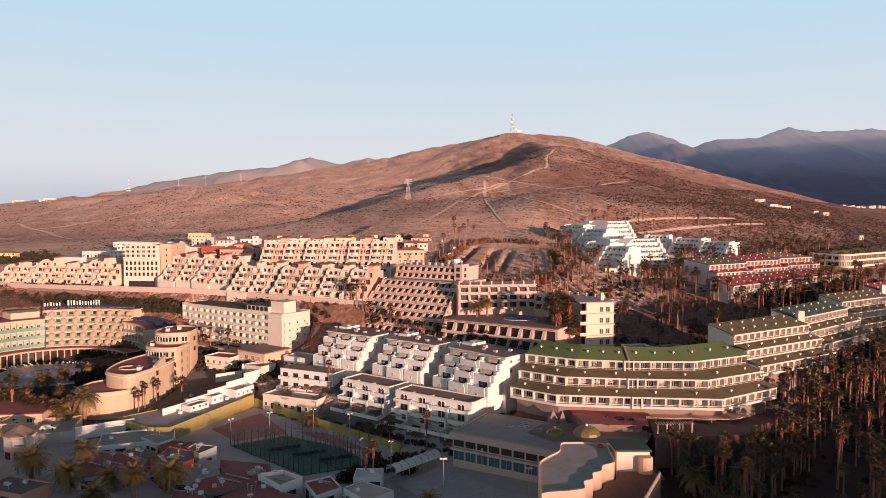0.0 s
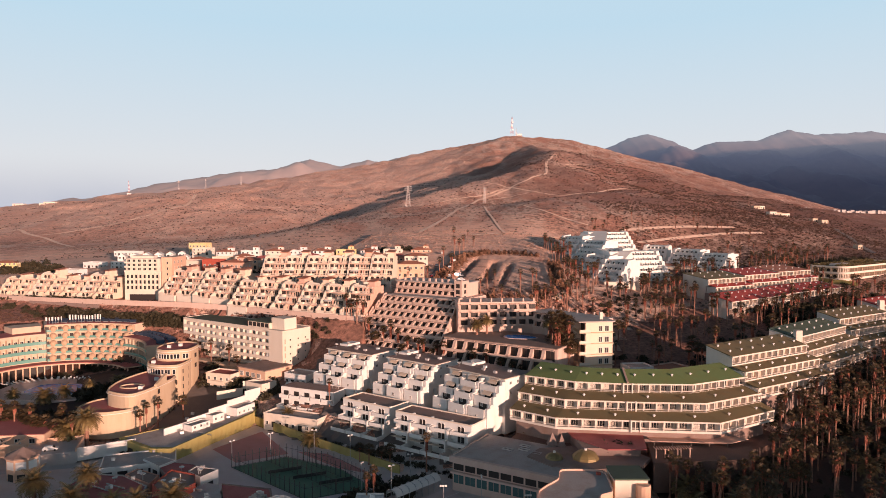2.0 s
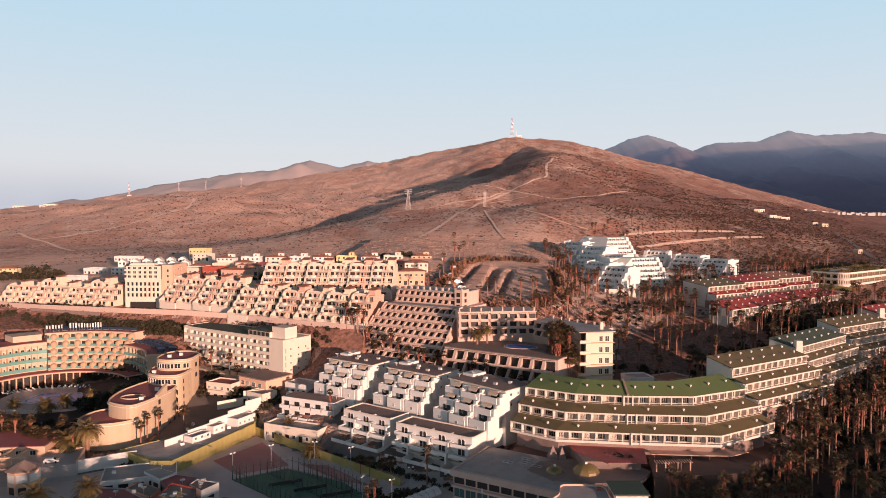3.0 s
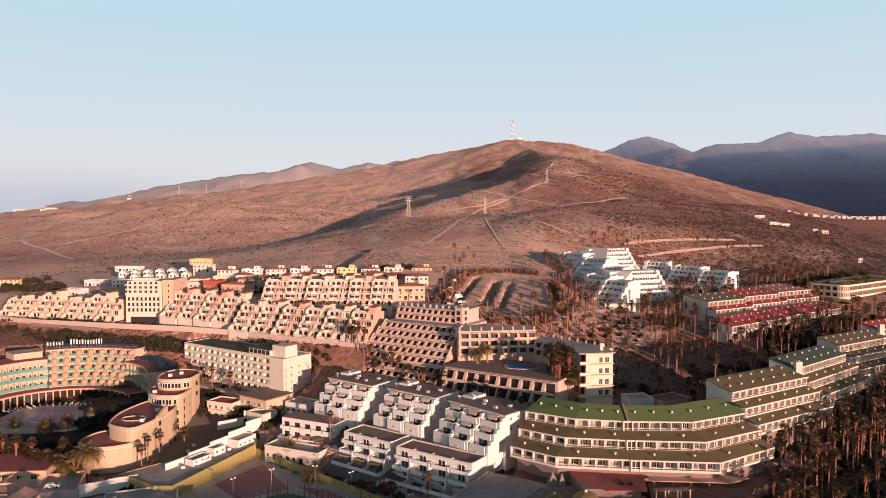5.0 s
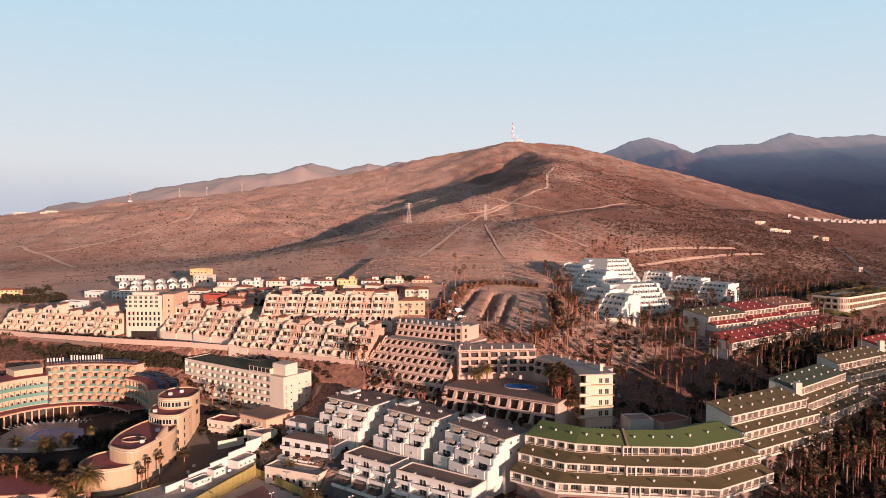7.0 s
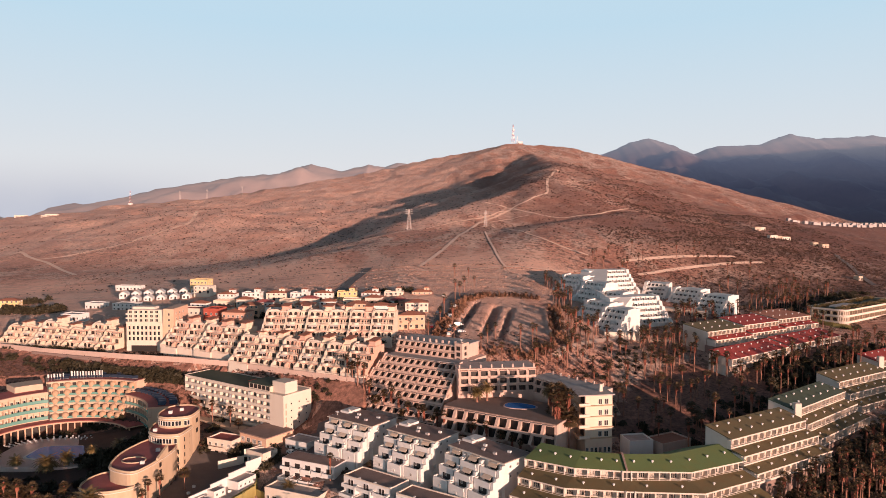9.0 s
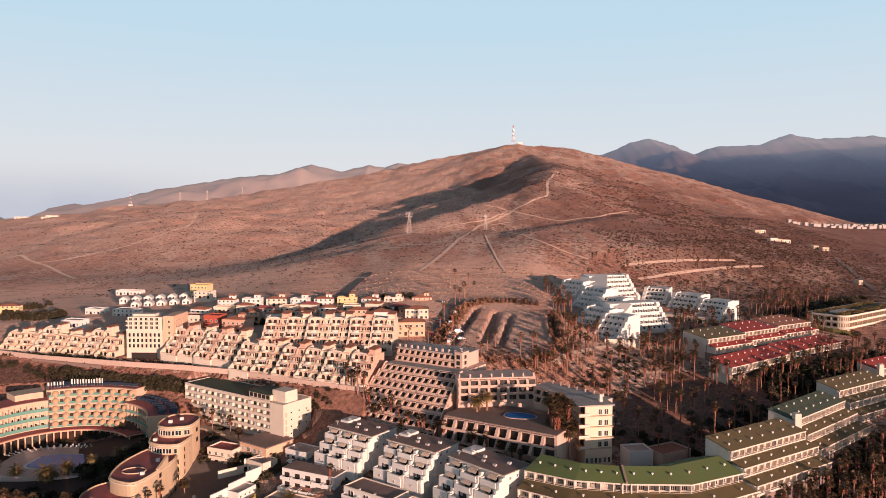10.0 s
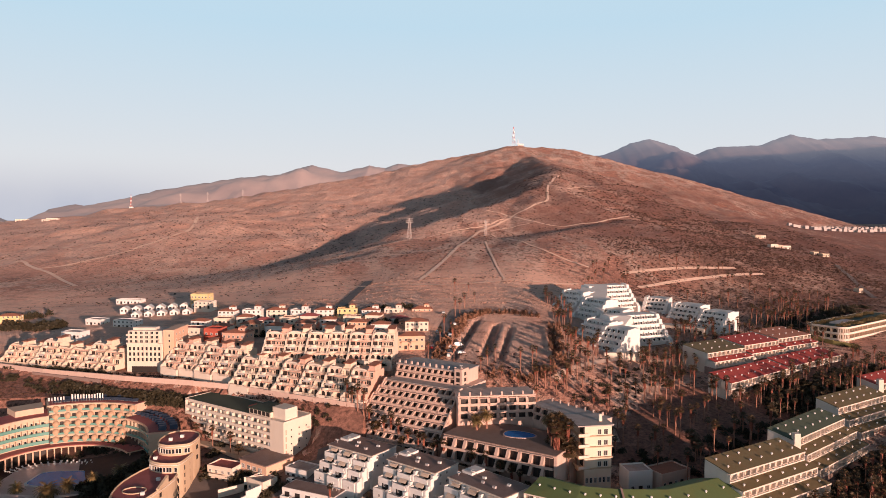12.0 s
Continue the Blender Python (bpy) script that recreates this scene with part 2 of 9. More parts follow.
def ground_material():
    mat, nodes, links, bsdf = shader("dry_volcanic_soil")
    tc = nodes.new("ShaderNodeTexCoord")
    at = nodes.new("ShaderNodeSeparateXYZ")
    links.new(tc.outputs["Object"], at.inputs[0])

    def zone(axis, lo, hi):
        m = nodes.new("ShaderNodeMapRange")
        m.interpolation_type = "SMOOTHSTEP"
        m.inputs["From Min"].default_value, m.inputs["From Max"].default_value = lo, hi
        links.new(at.outputs[axis], m.inputs["Value"])
        return m.outputs["Result"]

    def times(a, b):
        m = nodes.new("ShaderNodeMath")
        m.operation = "MULTIPLY"
        links.new(a, m.inputs[0])
        if isinstance(b, float):
            m.inputs[1].default_value = b
        else:
            links.new(b, m.inputs[1])
        return m.outputs[0]

    def grey(v):
        return (v, v, v)
    broad = noise_out(nodes, links, 0.005, 7, 0.62)
    col = ramp(nodes, links, broad, [(0.34, (0.52, 0.225, 0.16)), (0.5, (0.72, 0.36, 0.265)), (0.64, (0.83, 0.49, 0.375))])
    # washed-out gullies: pale veins and their crumbling edges
    vein = noise_out(nodes, links, 0.011, 9, 0.66, stretch=(1, 0.45, 1))
    col = mixed(nodes, links, ramp(nodes, links, vein, [(0.44, grey(0)), (0.49, grey(0.9)), (0.51, grey(0.9)), (0.55, grey(0))]), col, (0.90, 0.63, 0.51))
    gully = noise_out(nodes, links, 0.035, 8, 0.7, stretch=(1, 0.5, 1))
    col = mixed(nodes, links, ramp(nodes, links, gully, [(0.52, grey(0)), (0.64, grey(0.8))]), col, (0.80, 0.53, 0.42))
    col = mixed(nodes, links, ramp(nodes, links, gully, [(0.33, grey(0.75)), (0.44, grey(0))]), col, (0.34, 0.145, 0.105))
    # dry bushes at two sizes, thicker in patches
    patch = noise_out(nodes, links, 0.017, 5, 0.6)
    thick = ramp(nodes, links, patch, [(0.4, grey(0.35)), (0.62, grey(1.0))])
    bushes = noise_out(nodes, links, 0.22, 5, 0.78)
    dots = ramp(nodes, links, bushes, [(0.5, grey(0)), (0.55, grey(0.95))])
    col = mixed(nodes, links, times(dots, thick), col, (0.15, 0.075, 0.055))
    stones = noise_out(nodes, links, 0.4, 5, 0.8)
    col = mixed(nodes, links, ramp(nodes, links, stones, [(0.56, grey(0)), (0.63, grey(0.7))]), col, (0.88, 0.64, 0.52))
    grit = noise_out(nodes, links, 1.7, 4, 0.7)
    col = mixed(nodes, links, 0.5, col, ramp(nodes, links, grit, [(0.3, grey(0.5)), (0.7, grey(1.0))]), "MULTIPLY")
    # scrubby foot of the right-hand slope, graded bare ground above the town
    tufts = ramp(nodes, links, noise_out(nodes, links, 0.03, 7, 0.72), [(0.36, grey(0.25)), (0.56, grey(0.95))])
    col = mixed(nodes, links, times(times(zone("X", 120, 280), times(zone("Y", 400, 470), zone("Y", 900, 640))), tufts), col, (0.19, 0.09, 0.065))
    bare = ramp(nodes, links, noise_out(nodes, links, 0.045, 8, 0.75, stretch=(0.5, 1.4, 1)), [(0.36, grey(0.2)), (0.55, grey(0.95))])
    col = mixed(nodes, links, times(times(times(zone("X", -460, -330), zone("X", 140, 75)), times(zone("Y", 330, 350), zone("Y", 640, 545))), bare), col, (0.90, 0.56, 0.43))
    # far right slope darkened in the colour, standing in for shade
    col = mixed(nodes, links, times(times(zone("X", 300, 440), times(zone("Y", 500, 600), zone("Y", 1500, 1000))), tufts), col, (0.15, 0.07, 0.055))
    # paler sandy far slopes, lightened further to stand for haze
    col = mixed(nodes, links, times(times(zone("X", 300, -60), zone("Y", 620, 950)), 0.5), col, (0.90, 0.55, 0.43))
    heath = ramp(nodes, links, noise_out(nodes, links, 0.008, 8, 0.7, stretch=(1, 0.6, 1)), [(0.36, grey(0.0)), (0.56, grey(0.85))])
    col = mixed(nodes, links, times(times(zone("X", 0, 130), times(zone("Y", 640, 760), zone("Y", 2300, 1700))), heath), col, (0.27, 0.12, 0.09))
    links.new(col, bsdf.inputs["Base Color"])
    bsdf.inputs["Roughness"].default_value = 0.95
    last = None
    for source, depth in ((vein, 8.0), (gully, 6.0), (bushes, 2.4), (stones, 1.2)):
        b = nodes.new("ShaderNodeBump")
        b.inputs["Strength"].default_value, b.inputs["Distance"].default_value = 0.8, depth
        links.new(source, b.inputs["Height"])
        if last:
            links.new(last, b.inputs["Normal"])
        last = b.outputs["Normal"]
    links.new(last, bsdf.inputs["Normal"])
    return mat


# Far rock: haze and shade put in as emission that changes with height.
def far_material(name, low, high, haze_glow):
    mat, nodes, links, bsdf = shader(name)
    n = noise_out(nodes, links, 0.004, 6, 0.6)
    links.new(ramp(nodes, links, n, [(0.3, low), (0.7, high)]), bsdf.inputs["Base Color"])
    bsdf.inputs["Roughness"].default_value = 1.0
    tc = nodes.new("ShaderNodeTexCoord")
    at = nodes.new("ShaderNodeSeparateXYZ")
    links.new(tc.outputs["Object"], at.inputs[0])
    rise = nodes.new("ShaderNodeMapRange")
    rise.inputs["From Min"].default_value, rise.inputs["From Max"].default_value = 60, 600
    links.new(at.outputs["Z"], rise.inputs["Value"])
    links.new(ramp(nodes, links, rise.outputs["Result"], [(i / (len(haze_glow) - 1), g) for i, g in enumerate(haze_glow)]), bsdf.inputs["Emission Color"])
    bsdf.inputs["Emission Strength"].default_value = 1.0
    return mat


PEACH = surface("peach_render", (0.76, 0.62, 0.49), vary=0.05, stain=0.35, tint=(0.85, 0.72, 0.65))
ROSE = surface("rose_render", (0.66, 0.42, 0.33), vary=0.06, stain=0.3)
BRICK = surface("brown_paving_brick", (0.17, 0.10, 0.08), vary=0.2, stain=0.4, scale=0.4, grain=3)
SAND = surface("sand_render", (0.57, 0.425, 0.295), vary=0.05, stain=0.35)
EARTH = surface("dark_scrubby_earth", (0.30, 0.145, 0.105), vary=0.55, stain=0.9, scale=0.12, grain=0.7, bump=0.4, tint=(0.5, 0.5, 0.5))
WHITE = surface("white_render", (0.75, 0.72, 0.69), vary=0.04, stain=0.35, tint=(0.82, 0.76, 0.68))
IVORY = surface("ivory_render", (0.68, 0.60, 0.53), vary=0.05, stain=0.45, tint=(0.8, 0.72, 0.62))
CREAM = surface("cream_render", (0.72, 0.62, 0.525), vary=0.04, stain=0.3, tint=(0.85, 0.78, 0.68))
BUFF = surface("buff_render", (0.60, 0.45, 0.335), vary=0.05, stain=0.3)
TAUPE = surface("taupe_render", (0.62, 0.45, 0.38), vary=0.06, stain=0.4)
PINK = surface("pink_render", (0.62, 0.36, 0.27), vary=0.05, stain=0.3)
RED = surface("red_paint", (0.42, 0.09, 0.06), vary=0.1, stain=0.4)
GREEN_ROOF = surface("green_roof_felt", (0.115, 0.165, 0.06), vary=0.12, stain=0.6, scale=0.25, tint=(1.25, 0.9, 0.75))
OLIVE_ROOF = surface("olive_roof_felt", (0.16, 0.125, 0.06), vary=0.14, stain=0.7, scale=0.3, tint=(1.2, 0.9, 0.75))
SLATE_ROOF = surface("dark_green_roof_felt", (0.075, 0.10, 0.065), vary=0.14, stain=0.6, scale=0.3, tint=(1.2, 0.95, 0.85))
RED_ROOF = surface("red_roof_felt", (0.42, 0.06, 0.05), vary=0.15, stain=0.5, scale=0.3)
GREY_ROOF = surface("grey_roof_gravel", (0.42, 0.37, 0.35), vary=0.15, stain=0.6, scale=0.3)
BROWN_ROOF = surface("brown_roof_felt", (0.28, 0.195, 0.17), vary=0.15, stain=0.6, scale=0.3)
GLASS = surface("dark_window_glass", (0.03, 0.032, 0.035), rough=0.15, vary=0.3, stain=0, bump=0)
SOIL = ground_material()
BRONZE = surface("brown_window_frame", (0.10, 0.05, 0.038), rough=0.5, vary=0.15, stain=0.1, bump=0)
# Near-black for doors and panes, and for shade inside openings and recesses.
DARK = surface("dark_door_and_shade", (0.028, 0.02, 0.018), rough=0.6, vary=0.3, stain=0, bump=0)
SHADE = surface("awning_canvas", (0.62, 0.50, 0.40), rough=0.9, vary=0.06, stain=0.2)
TILE_ROOF = surface("terracotta_tiles", (0.40, 0.16, 0.10), vary=0.2, stain=0.4, scale=0.6, grain=5)
TERRACE = surface("terrace_tiles", (0.27, 0.19, 0.16), vary=0.1, stain=0.4)
GREY = surface("grey_concrete", (0.52, 0.46, 0.44), vary=0.1, stain=0.4)
METAL = surface("galvanised_metal", (0.45, 0.45, 0.45), rough=0.45, metal=0.7, vary=0.1, stain=0.1)
SALMON = surface("salmon_render", (0.70, 0.45, 0.32), vary=0.05, stain=0.3)
YELLOW = surface("ochre_render", (0.74, 0.56, 0.28), vary=0.05, stain=0.3)
AQUA = surface("aqua_glass", (0.15, 0.32, 0.28), rough=0.25, vary=0.1, stain=0.1, bump=0)
CONE = surface("tan_canvas", (0.52, 0.35, 0.235), vary=0.06, stain=0.25)
DECK = surface("dark_red_deck", (0.42, 0.12, 0.115), vary=0.15, stain=0.5, scale=0.3)
SOLAR = surface("solar_panel", (0.06, 0.075, 0.11), rough=0.2, vary=0.2, stain=0.1, bump=0)
GREEN_FELT = surface("dark_green_felt", (0.055, 0.085, 0.06), vary=0.15, stain=0.5, scale=0.2)
POOL = surface("pool_water", (0.05, 0.22, 0.60), rough=0.12, vary=0.12, stain=0, bump=0.01, grain=1.5)
POOL.node_tree.nodes["Principled BSDF"].inputs["IOR"].default_value = 1.12
ASPHALT = surface("asphalt", (0.14, 0.118, 0.112), vary=0.2, stain=0.5, scale=0.15, tint=(1.6, 1.5, 1.4))
DECK_PALE = surface("pale_roof_screed", (0.52, 0.45, 0.42), vary=0.15, stain=0.7, scale=0.25, tint=(0.6, 0.55, 0.52))
GREY_ASPHALT = surface("worn_grey_asphalt", (0.20, 0.165, 0.155), vary=0.2, stain=0.6, scale=0.2, tint=(1.5, 1.35, 1.25))
PAVING = surface("pale_paving", (0.68, 0.52, 0.47), vary=0.12, stain=0.4, scale=0.2)

TRACK = surface("pale_track_dust", (0.88, 0.63, 0.50), vary=0.15, stain=0.4, scale=0.1)
RUBBLE = surface("dusty_rubble", (0.46, 0.27, 0.205), vary=0.2, stain=0.4, scale=0.3)
OCHRE_WALL = surface("ochre_court_wall", (0.40, 0.33, 0.12), vary=0.08, stain=0.5, scale=0.5)
CLAY = surface("red_court", (0.50, 0.23, 0.22), vary=0.08, stain=0.3, scale=0.2)
TURF = surface("green_court_turf", (0.09, 0.18, 0.12), vary=0.12, stain=0.3, scale=0.3)
COURT = surface("grey_court", (0.62, 0.52, 0.51), vary=0.08, stain=0.5, scale=0.12)
FENCE = surface("dark_fence_metal", (0.03, 0.035, 0.035), rough=0.5, vary=0.1, stain=0)
GOLD = surface("gilded_dome", (0.27, 0.195, 0.085), rough=0.5, metal=0.3, vary=0.1, stain=0.3)
TEAL = surface("teal_glass", (0.07, 0.13, 0.13), rough=0.12, vary=0.1, stain=0, bump=0)
CAR_WHITE = surface("white_car_paint", (0.75, 0.75, 0.74), rough=0.25, vary=0.02, stain=0.05, bump=0)
CAR_DARK = surface("dark_car_paint", (0.05, 0.055, 0.07), rough=0.25, vary=0.05, stain=0.05, bump=0)
CAR_RED = surface("red_car_paint", (0.35, 0.03, 0.03), rough=0.25, vary=0.05, stain=0.05, bump=0)
TYRE = surface("tyre_rubber", (0.02, 0.02, 0.02), rough=0.8, vary=0.1, stain=0, bump=0)
MAST_RED = surface("red_mast_paint", (0.5, 0.08, 0.05), vary=0.05, stain=0.1, bump=0)
BARK = surface("palm_bark", (0.30, 0.15, 0.105), vary=0.25, stain=0.4, scale=1.0, grain=3, bump=0.05)
SKIRT = surface("dry_palm_skirt", (0.34, 0.115, 0.075), vary=0.3, stain=0.3, grain=2, bump=0, piece=0.35)
FROND = surface("palm_frond", (0.085, 0.054, 0.024), rough=0.6, vary=0.35, stain=0.2, grain=1.5, bump=0, piece=0.4)
DATE_FROND = surface("date_palm_frond", (0.24, 0.165, 0.065), rough=0.6, vary=0.35, stain=0.3, grain=1.5, bump=0, piece=0.35)
SHRUB = surface("dusty_shrub_leaves", (0.05, 0.04, 0.02), rough=0.7, vary=0.4, stain=0.3, grain=1.2, bump=0, piece=0.3)
SCRUB = surface("dry_scrub_leaves", (0.115, 0.06, 0.042), rough=0.8, vary=0.4, stain=0.3, grain=1.2, bump=0, piece=0.3)
DRY = surface("withered_leaves", (0.25, 0.125, 0.075), rough=0.8, vary=0.4, stain=0.3, grain=1.2, bump=0)
# Garden soil darkened so that its colour holds the shade under the plants.
SHADED_SOIL = surface("garden_soil_with_shade", (0.075, 0.038, 0.029), vary=0.3, stain=0.5, scale=0.2, grain=2, tint=(1.8, 1.5, 1.3))
# ---- structure ----
def part(name, bm, mat, parent=None, label="", smooth=False):
    """Links a bmesh as one mesh object under a thing or a part."""
    me = bpy.data.meshes.new(name)
    bm.to_mesh(me)
    bm.free()
    if smooth:
        me.polygons.foreach_set("use_smooth", [True] * len(me.polygons))
    for m in (mat if isinstance(mat, (list, tuple)) else (mat,)):
        me.materials.append(m)
    ob = new(name, me)
    if parent is not None:
        ob.parent = parent
    if label:
        ob["label"] = label
    return ob


def box(bm, x0, y0, z0, x1, y1, z1, top=0.0, mat=0):
    """A box; top draws the upper face in on all sides."""
    c = [(x0, y0, z0), (x1, y0, z0), (x1, y1, z0), (x0, y1, z0),
         (x0 + top, y0 + top, z1), (x1 - top, y0 + top, z1), (x1 - top, y1 - top, z1), (x0 + top, y1 - top, z1)]
    v = [bm.verts.new(p) for p in c]
    for f in ((3, 2, 1, 0), (4, 5, 6, 7), (0, 1, 5, 4), (1, 2, 6, 5), (2, 3, 7, 6), (3, 0, 4, 7)):
        bm.faces.new([v[i] for i in f]).material_index = mat
    return bm


def prism(bm, outline, z0, z1, mat=0):
    """An upright prism over a plan outline given anticlockwise; z may be one height or one for each corner."""
    n = len(outline)
    lo = [z0] * n if isinstance(z0, (int, float)) else z0
    hi = [z1] * n if isinstance(z1, (int, float)) else z1
    a = [bm.verts.new((*p, z)) for p, z in zip(outline, lo)]
    b = [bm.verts.new((*p, z)) for p, z in zip(outline, hi)]
    bm.faces.new(a[::-1]).material_index = mat
    bm.faces.new(b).material_index = mat
    for i in range(n):
        bm.faces.new((a[i], a[(i + 1) % n], b[(i + 1) % n], b[i])).material_index = mat
    return bm


def thing(name, x, y, z, turn, label, category, group="", kind=""):
    ob = new(name)
    ob.matrix_basis = pose(x, y, z, 0, 0, turn)
    ob.empty_display_size = 0.5
    return tagged(ob, label, category, group, kind)


ground = new("ground", land_mesh())
ground.data.materials.append(SOIL)
tagged(ground, "dry reddish volcanic soil rising from the town into bare scrubby hills", "ground", kind="structure")


def far_range(name, line, depth, low, high, haze_glow, seed):
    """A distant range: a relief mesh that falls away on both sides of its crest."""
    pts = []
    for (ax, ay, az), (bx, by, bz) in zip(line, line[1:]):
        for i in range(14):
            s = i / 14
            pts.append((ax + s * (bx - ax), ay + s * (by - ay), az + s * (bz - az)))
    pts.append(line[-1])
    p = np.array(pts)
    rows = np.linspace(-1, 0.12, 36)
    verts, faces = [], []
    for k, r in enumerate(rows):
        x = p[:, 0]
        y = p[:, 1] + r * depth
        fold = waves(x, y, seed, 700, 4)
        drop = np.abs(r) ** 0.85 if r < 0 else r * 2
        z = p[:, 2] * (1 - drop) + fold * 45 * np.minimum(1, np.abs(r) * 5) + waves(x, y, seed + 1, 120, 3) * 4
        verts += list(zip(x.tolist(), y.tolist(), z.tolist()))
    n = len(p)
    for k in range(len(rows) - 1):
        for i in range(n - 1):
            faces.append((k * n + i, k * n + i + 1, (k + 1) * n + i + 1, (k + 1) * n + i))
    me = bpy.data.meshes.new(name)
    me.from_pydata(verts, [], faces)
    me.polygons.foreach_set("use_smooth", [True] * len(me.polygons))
    me.materials.append(far_material(name + "_hazed_rock", low, high, haze_glow))
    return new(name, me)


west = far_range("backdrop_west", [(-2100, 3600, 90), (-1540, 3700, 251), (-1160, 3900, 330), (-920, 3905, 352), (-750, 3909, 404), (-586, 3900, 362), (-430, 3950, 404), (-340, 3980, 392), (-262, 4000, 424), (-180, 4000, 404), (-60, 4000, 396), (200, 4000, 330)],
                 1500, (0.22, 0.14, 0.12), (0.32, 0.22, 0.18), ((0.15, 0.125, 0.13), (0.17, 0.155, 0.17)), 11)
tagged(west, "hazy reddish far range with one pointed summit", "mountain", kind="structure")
# Dark base colours and the height ramp paint in morning shade and haze.
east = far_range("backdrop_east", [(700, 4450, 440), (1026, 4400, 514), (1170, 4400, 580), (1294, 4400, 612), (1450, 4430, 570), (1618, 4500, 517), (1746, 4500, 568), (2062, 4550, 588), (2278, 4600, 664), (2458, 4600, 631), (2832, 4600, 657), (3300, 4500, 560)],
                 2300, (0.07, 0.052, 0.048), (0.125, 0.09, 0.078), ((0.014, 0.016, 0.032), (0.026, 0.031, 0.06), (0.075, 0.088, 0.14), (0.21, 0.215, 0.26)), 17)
# Unseen range added beyond the view to throw shade on the eastern mountains.
shade_range = far_range("backdrop_unseen_shade", [(1960, 680, 200), (2600, 1200, 560), (3050, 1760, 730), (3540, 2230, 740), (4300, 2960, 740), (5400, 4000, 660)],
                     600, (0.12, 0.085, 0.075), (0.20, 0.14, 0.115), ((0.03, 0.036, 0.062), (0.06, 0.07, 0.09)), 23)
tagged(shade_range, "tall dark range closing the valley to the east", "mountain", kind="structure")
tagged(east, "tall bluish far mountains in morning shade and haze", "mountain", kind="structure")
SHARED = {}


def shared(key, build, mats):
    """One mesh for all alike parts."""
    if key not in SHARED:
        bm = bmesh.new()
        build(bm)
        me = bpy.data.meshes.new(str(key[0]))
        bm.to_mesh(me)
        bm.free()
        for m in mats:
            me.materials.append(m)
        SHARED[key] = me
    return SHARED[key]


def put(name, me, parent, m, label=""):
    ob = new(name, me)
    ob.parent = parent
    ob.matrix_basis = m
    if label:
        ob["label"] = label
    return ob


def along(p, q, z=0.0):
    """A frame at p whose x runs towards q, y to the left of it."""
    return pose(p[0], p[1], z, 0, 0, math.degrees(math.atan2(q[1] - p[1], q[0] - p[0])))


def shift(x, y, z, turn=0):
    return pose(x, y, z, 0, 0, turn)


def window_mesh(w, h, frame_mat, panes=2, bar=0.09, glass=GLASS):
    """A window facing -y with its foot at the origin: one casement with mullions and recessed dark panes."""
    def build(bm):
        xs = [-w / 2, -w / 2 + bar]
        for i in range(1, panes):
            x = -w / 2 + w * i / panes
            xs += [x - bar / 3, x + bar / 3]
        xs += [w / 2 - bar, w / 2]
        zs = [0, bar, h - bar, h]
        g = [[bm.verts.new((x, -0.07, z)) for z in zs] for x in xs]
        for a in range(len(xs) - 1):
            for b in range(3):
                quad = (g[a][b], g[a + 1][b], g[a + 1][b + 1], g[a][b + 1])
                if a % 2 and b == 1:
                    deep = [bm.verts.new((v.co.x, 0.0, v.co.z)) for v in quad]
                    bm.faces.new(deep).material_index = 1
                    for k in range(4):
                        bm.faces.new((quad[k], quad[(k + 1) % 4], deep[(k + 1) % 4], deep[k]))
                else:
                    bm.faces.new(quad)
        rim = [g[0][0], g[-1][0], g[-1][3], g[0][3]]
        back = [bm.verts.new((v.co.x, 0.05, v.co.z)) for v in rim]
        for k in range(4):
            bm.faces.new((rim[(k + 1) % 4], rim[k], back[k], back[(k + 1) % 4]))
    return shared(("window", w, h, panes, bar, frame_mat.name, glass.name), build, (frame_mat, glass))


def box_mesh(name, w, d, h, mat, y0=0.0, top=0.0):
    def build(bm):
        box(bm, -w / 2, y0, 0, w / 2, y0 + d, h, top)
    return shared((name, w, d, h, y0, top, mat.name), build, (mat,))


def fin_mesh(name, thick, profile, mat):
    """A partition wall: a side outline of (y, z) points given thickness along x."""
    def build(bm):
        a = [bm.verts.new((-thick / 2, y, z)) for y, z in profile]
        b = [bm.verts.new((thick / 2, y, z)) for y, z in profile]
        bm.faces.new(a)
        bm.faces.new(b[::-1])
        n = len(profile)
        for i in range(n):
            bm.faces.new((a[i], b[i], b[(i + 1) % n], a[(i + 1) % n]))
        bmesh.ops.recalc_face_normals(bm, faces=bm.faces)
    return shared((name, thick, tuple(profile), mat.name), build, (mat,))


def lathe(bm, rings, sides, mat=0, cx=0.0, cy=0.0):
    """Rings of (radius, z) joined round an upright axis."""
    prev = None
    for r, z in rings:
        ring = [bm.verts.new((cx + r * math.cos(6.2832 * i / sides), cy + r * math.sin(6.2832 * i / sides), z)) for i in range(sides)]
        if prev:
            for i in range(sides):
                bm.faces.new((prev[i], prev[(i + 1) % sides], ring[(i + 1) % sides], ring[i])).material_index = mat
        else:
            bm.faces.new(ring[::-1]).material_index = mat
        prev = ring
    bm.faces.new(prev).material_index = mat
    return bm


def vent_mesh():
    """A white roof vent: short pipe under a domed cap."""
    def build(bm):
        lathe(bm, [(0.22, 0), (0.22, 0.35), (0.42, 0.36), (0.42, 0.5), (0.25, 0.68), (0.05, 0.74)], 8)
    return shared(("vent",), build, (WHITE,))


def dish_mesh():
    def build(bm):
        lathe(bm, [(0.05, 0), (0.05, 0.9)], 6)
        lathe(bm, [(0.12, 0.9), (0.55, 1.05), (0.75, 1.3), (0.6, 1.12), (0.1, 0.98)], 10)
    return shared(("dish",), build, (WHITE,))


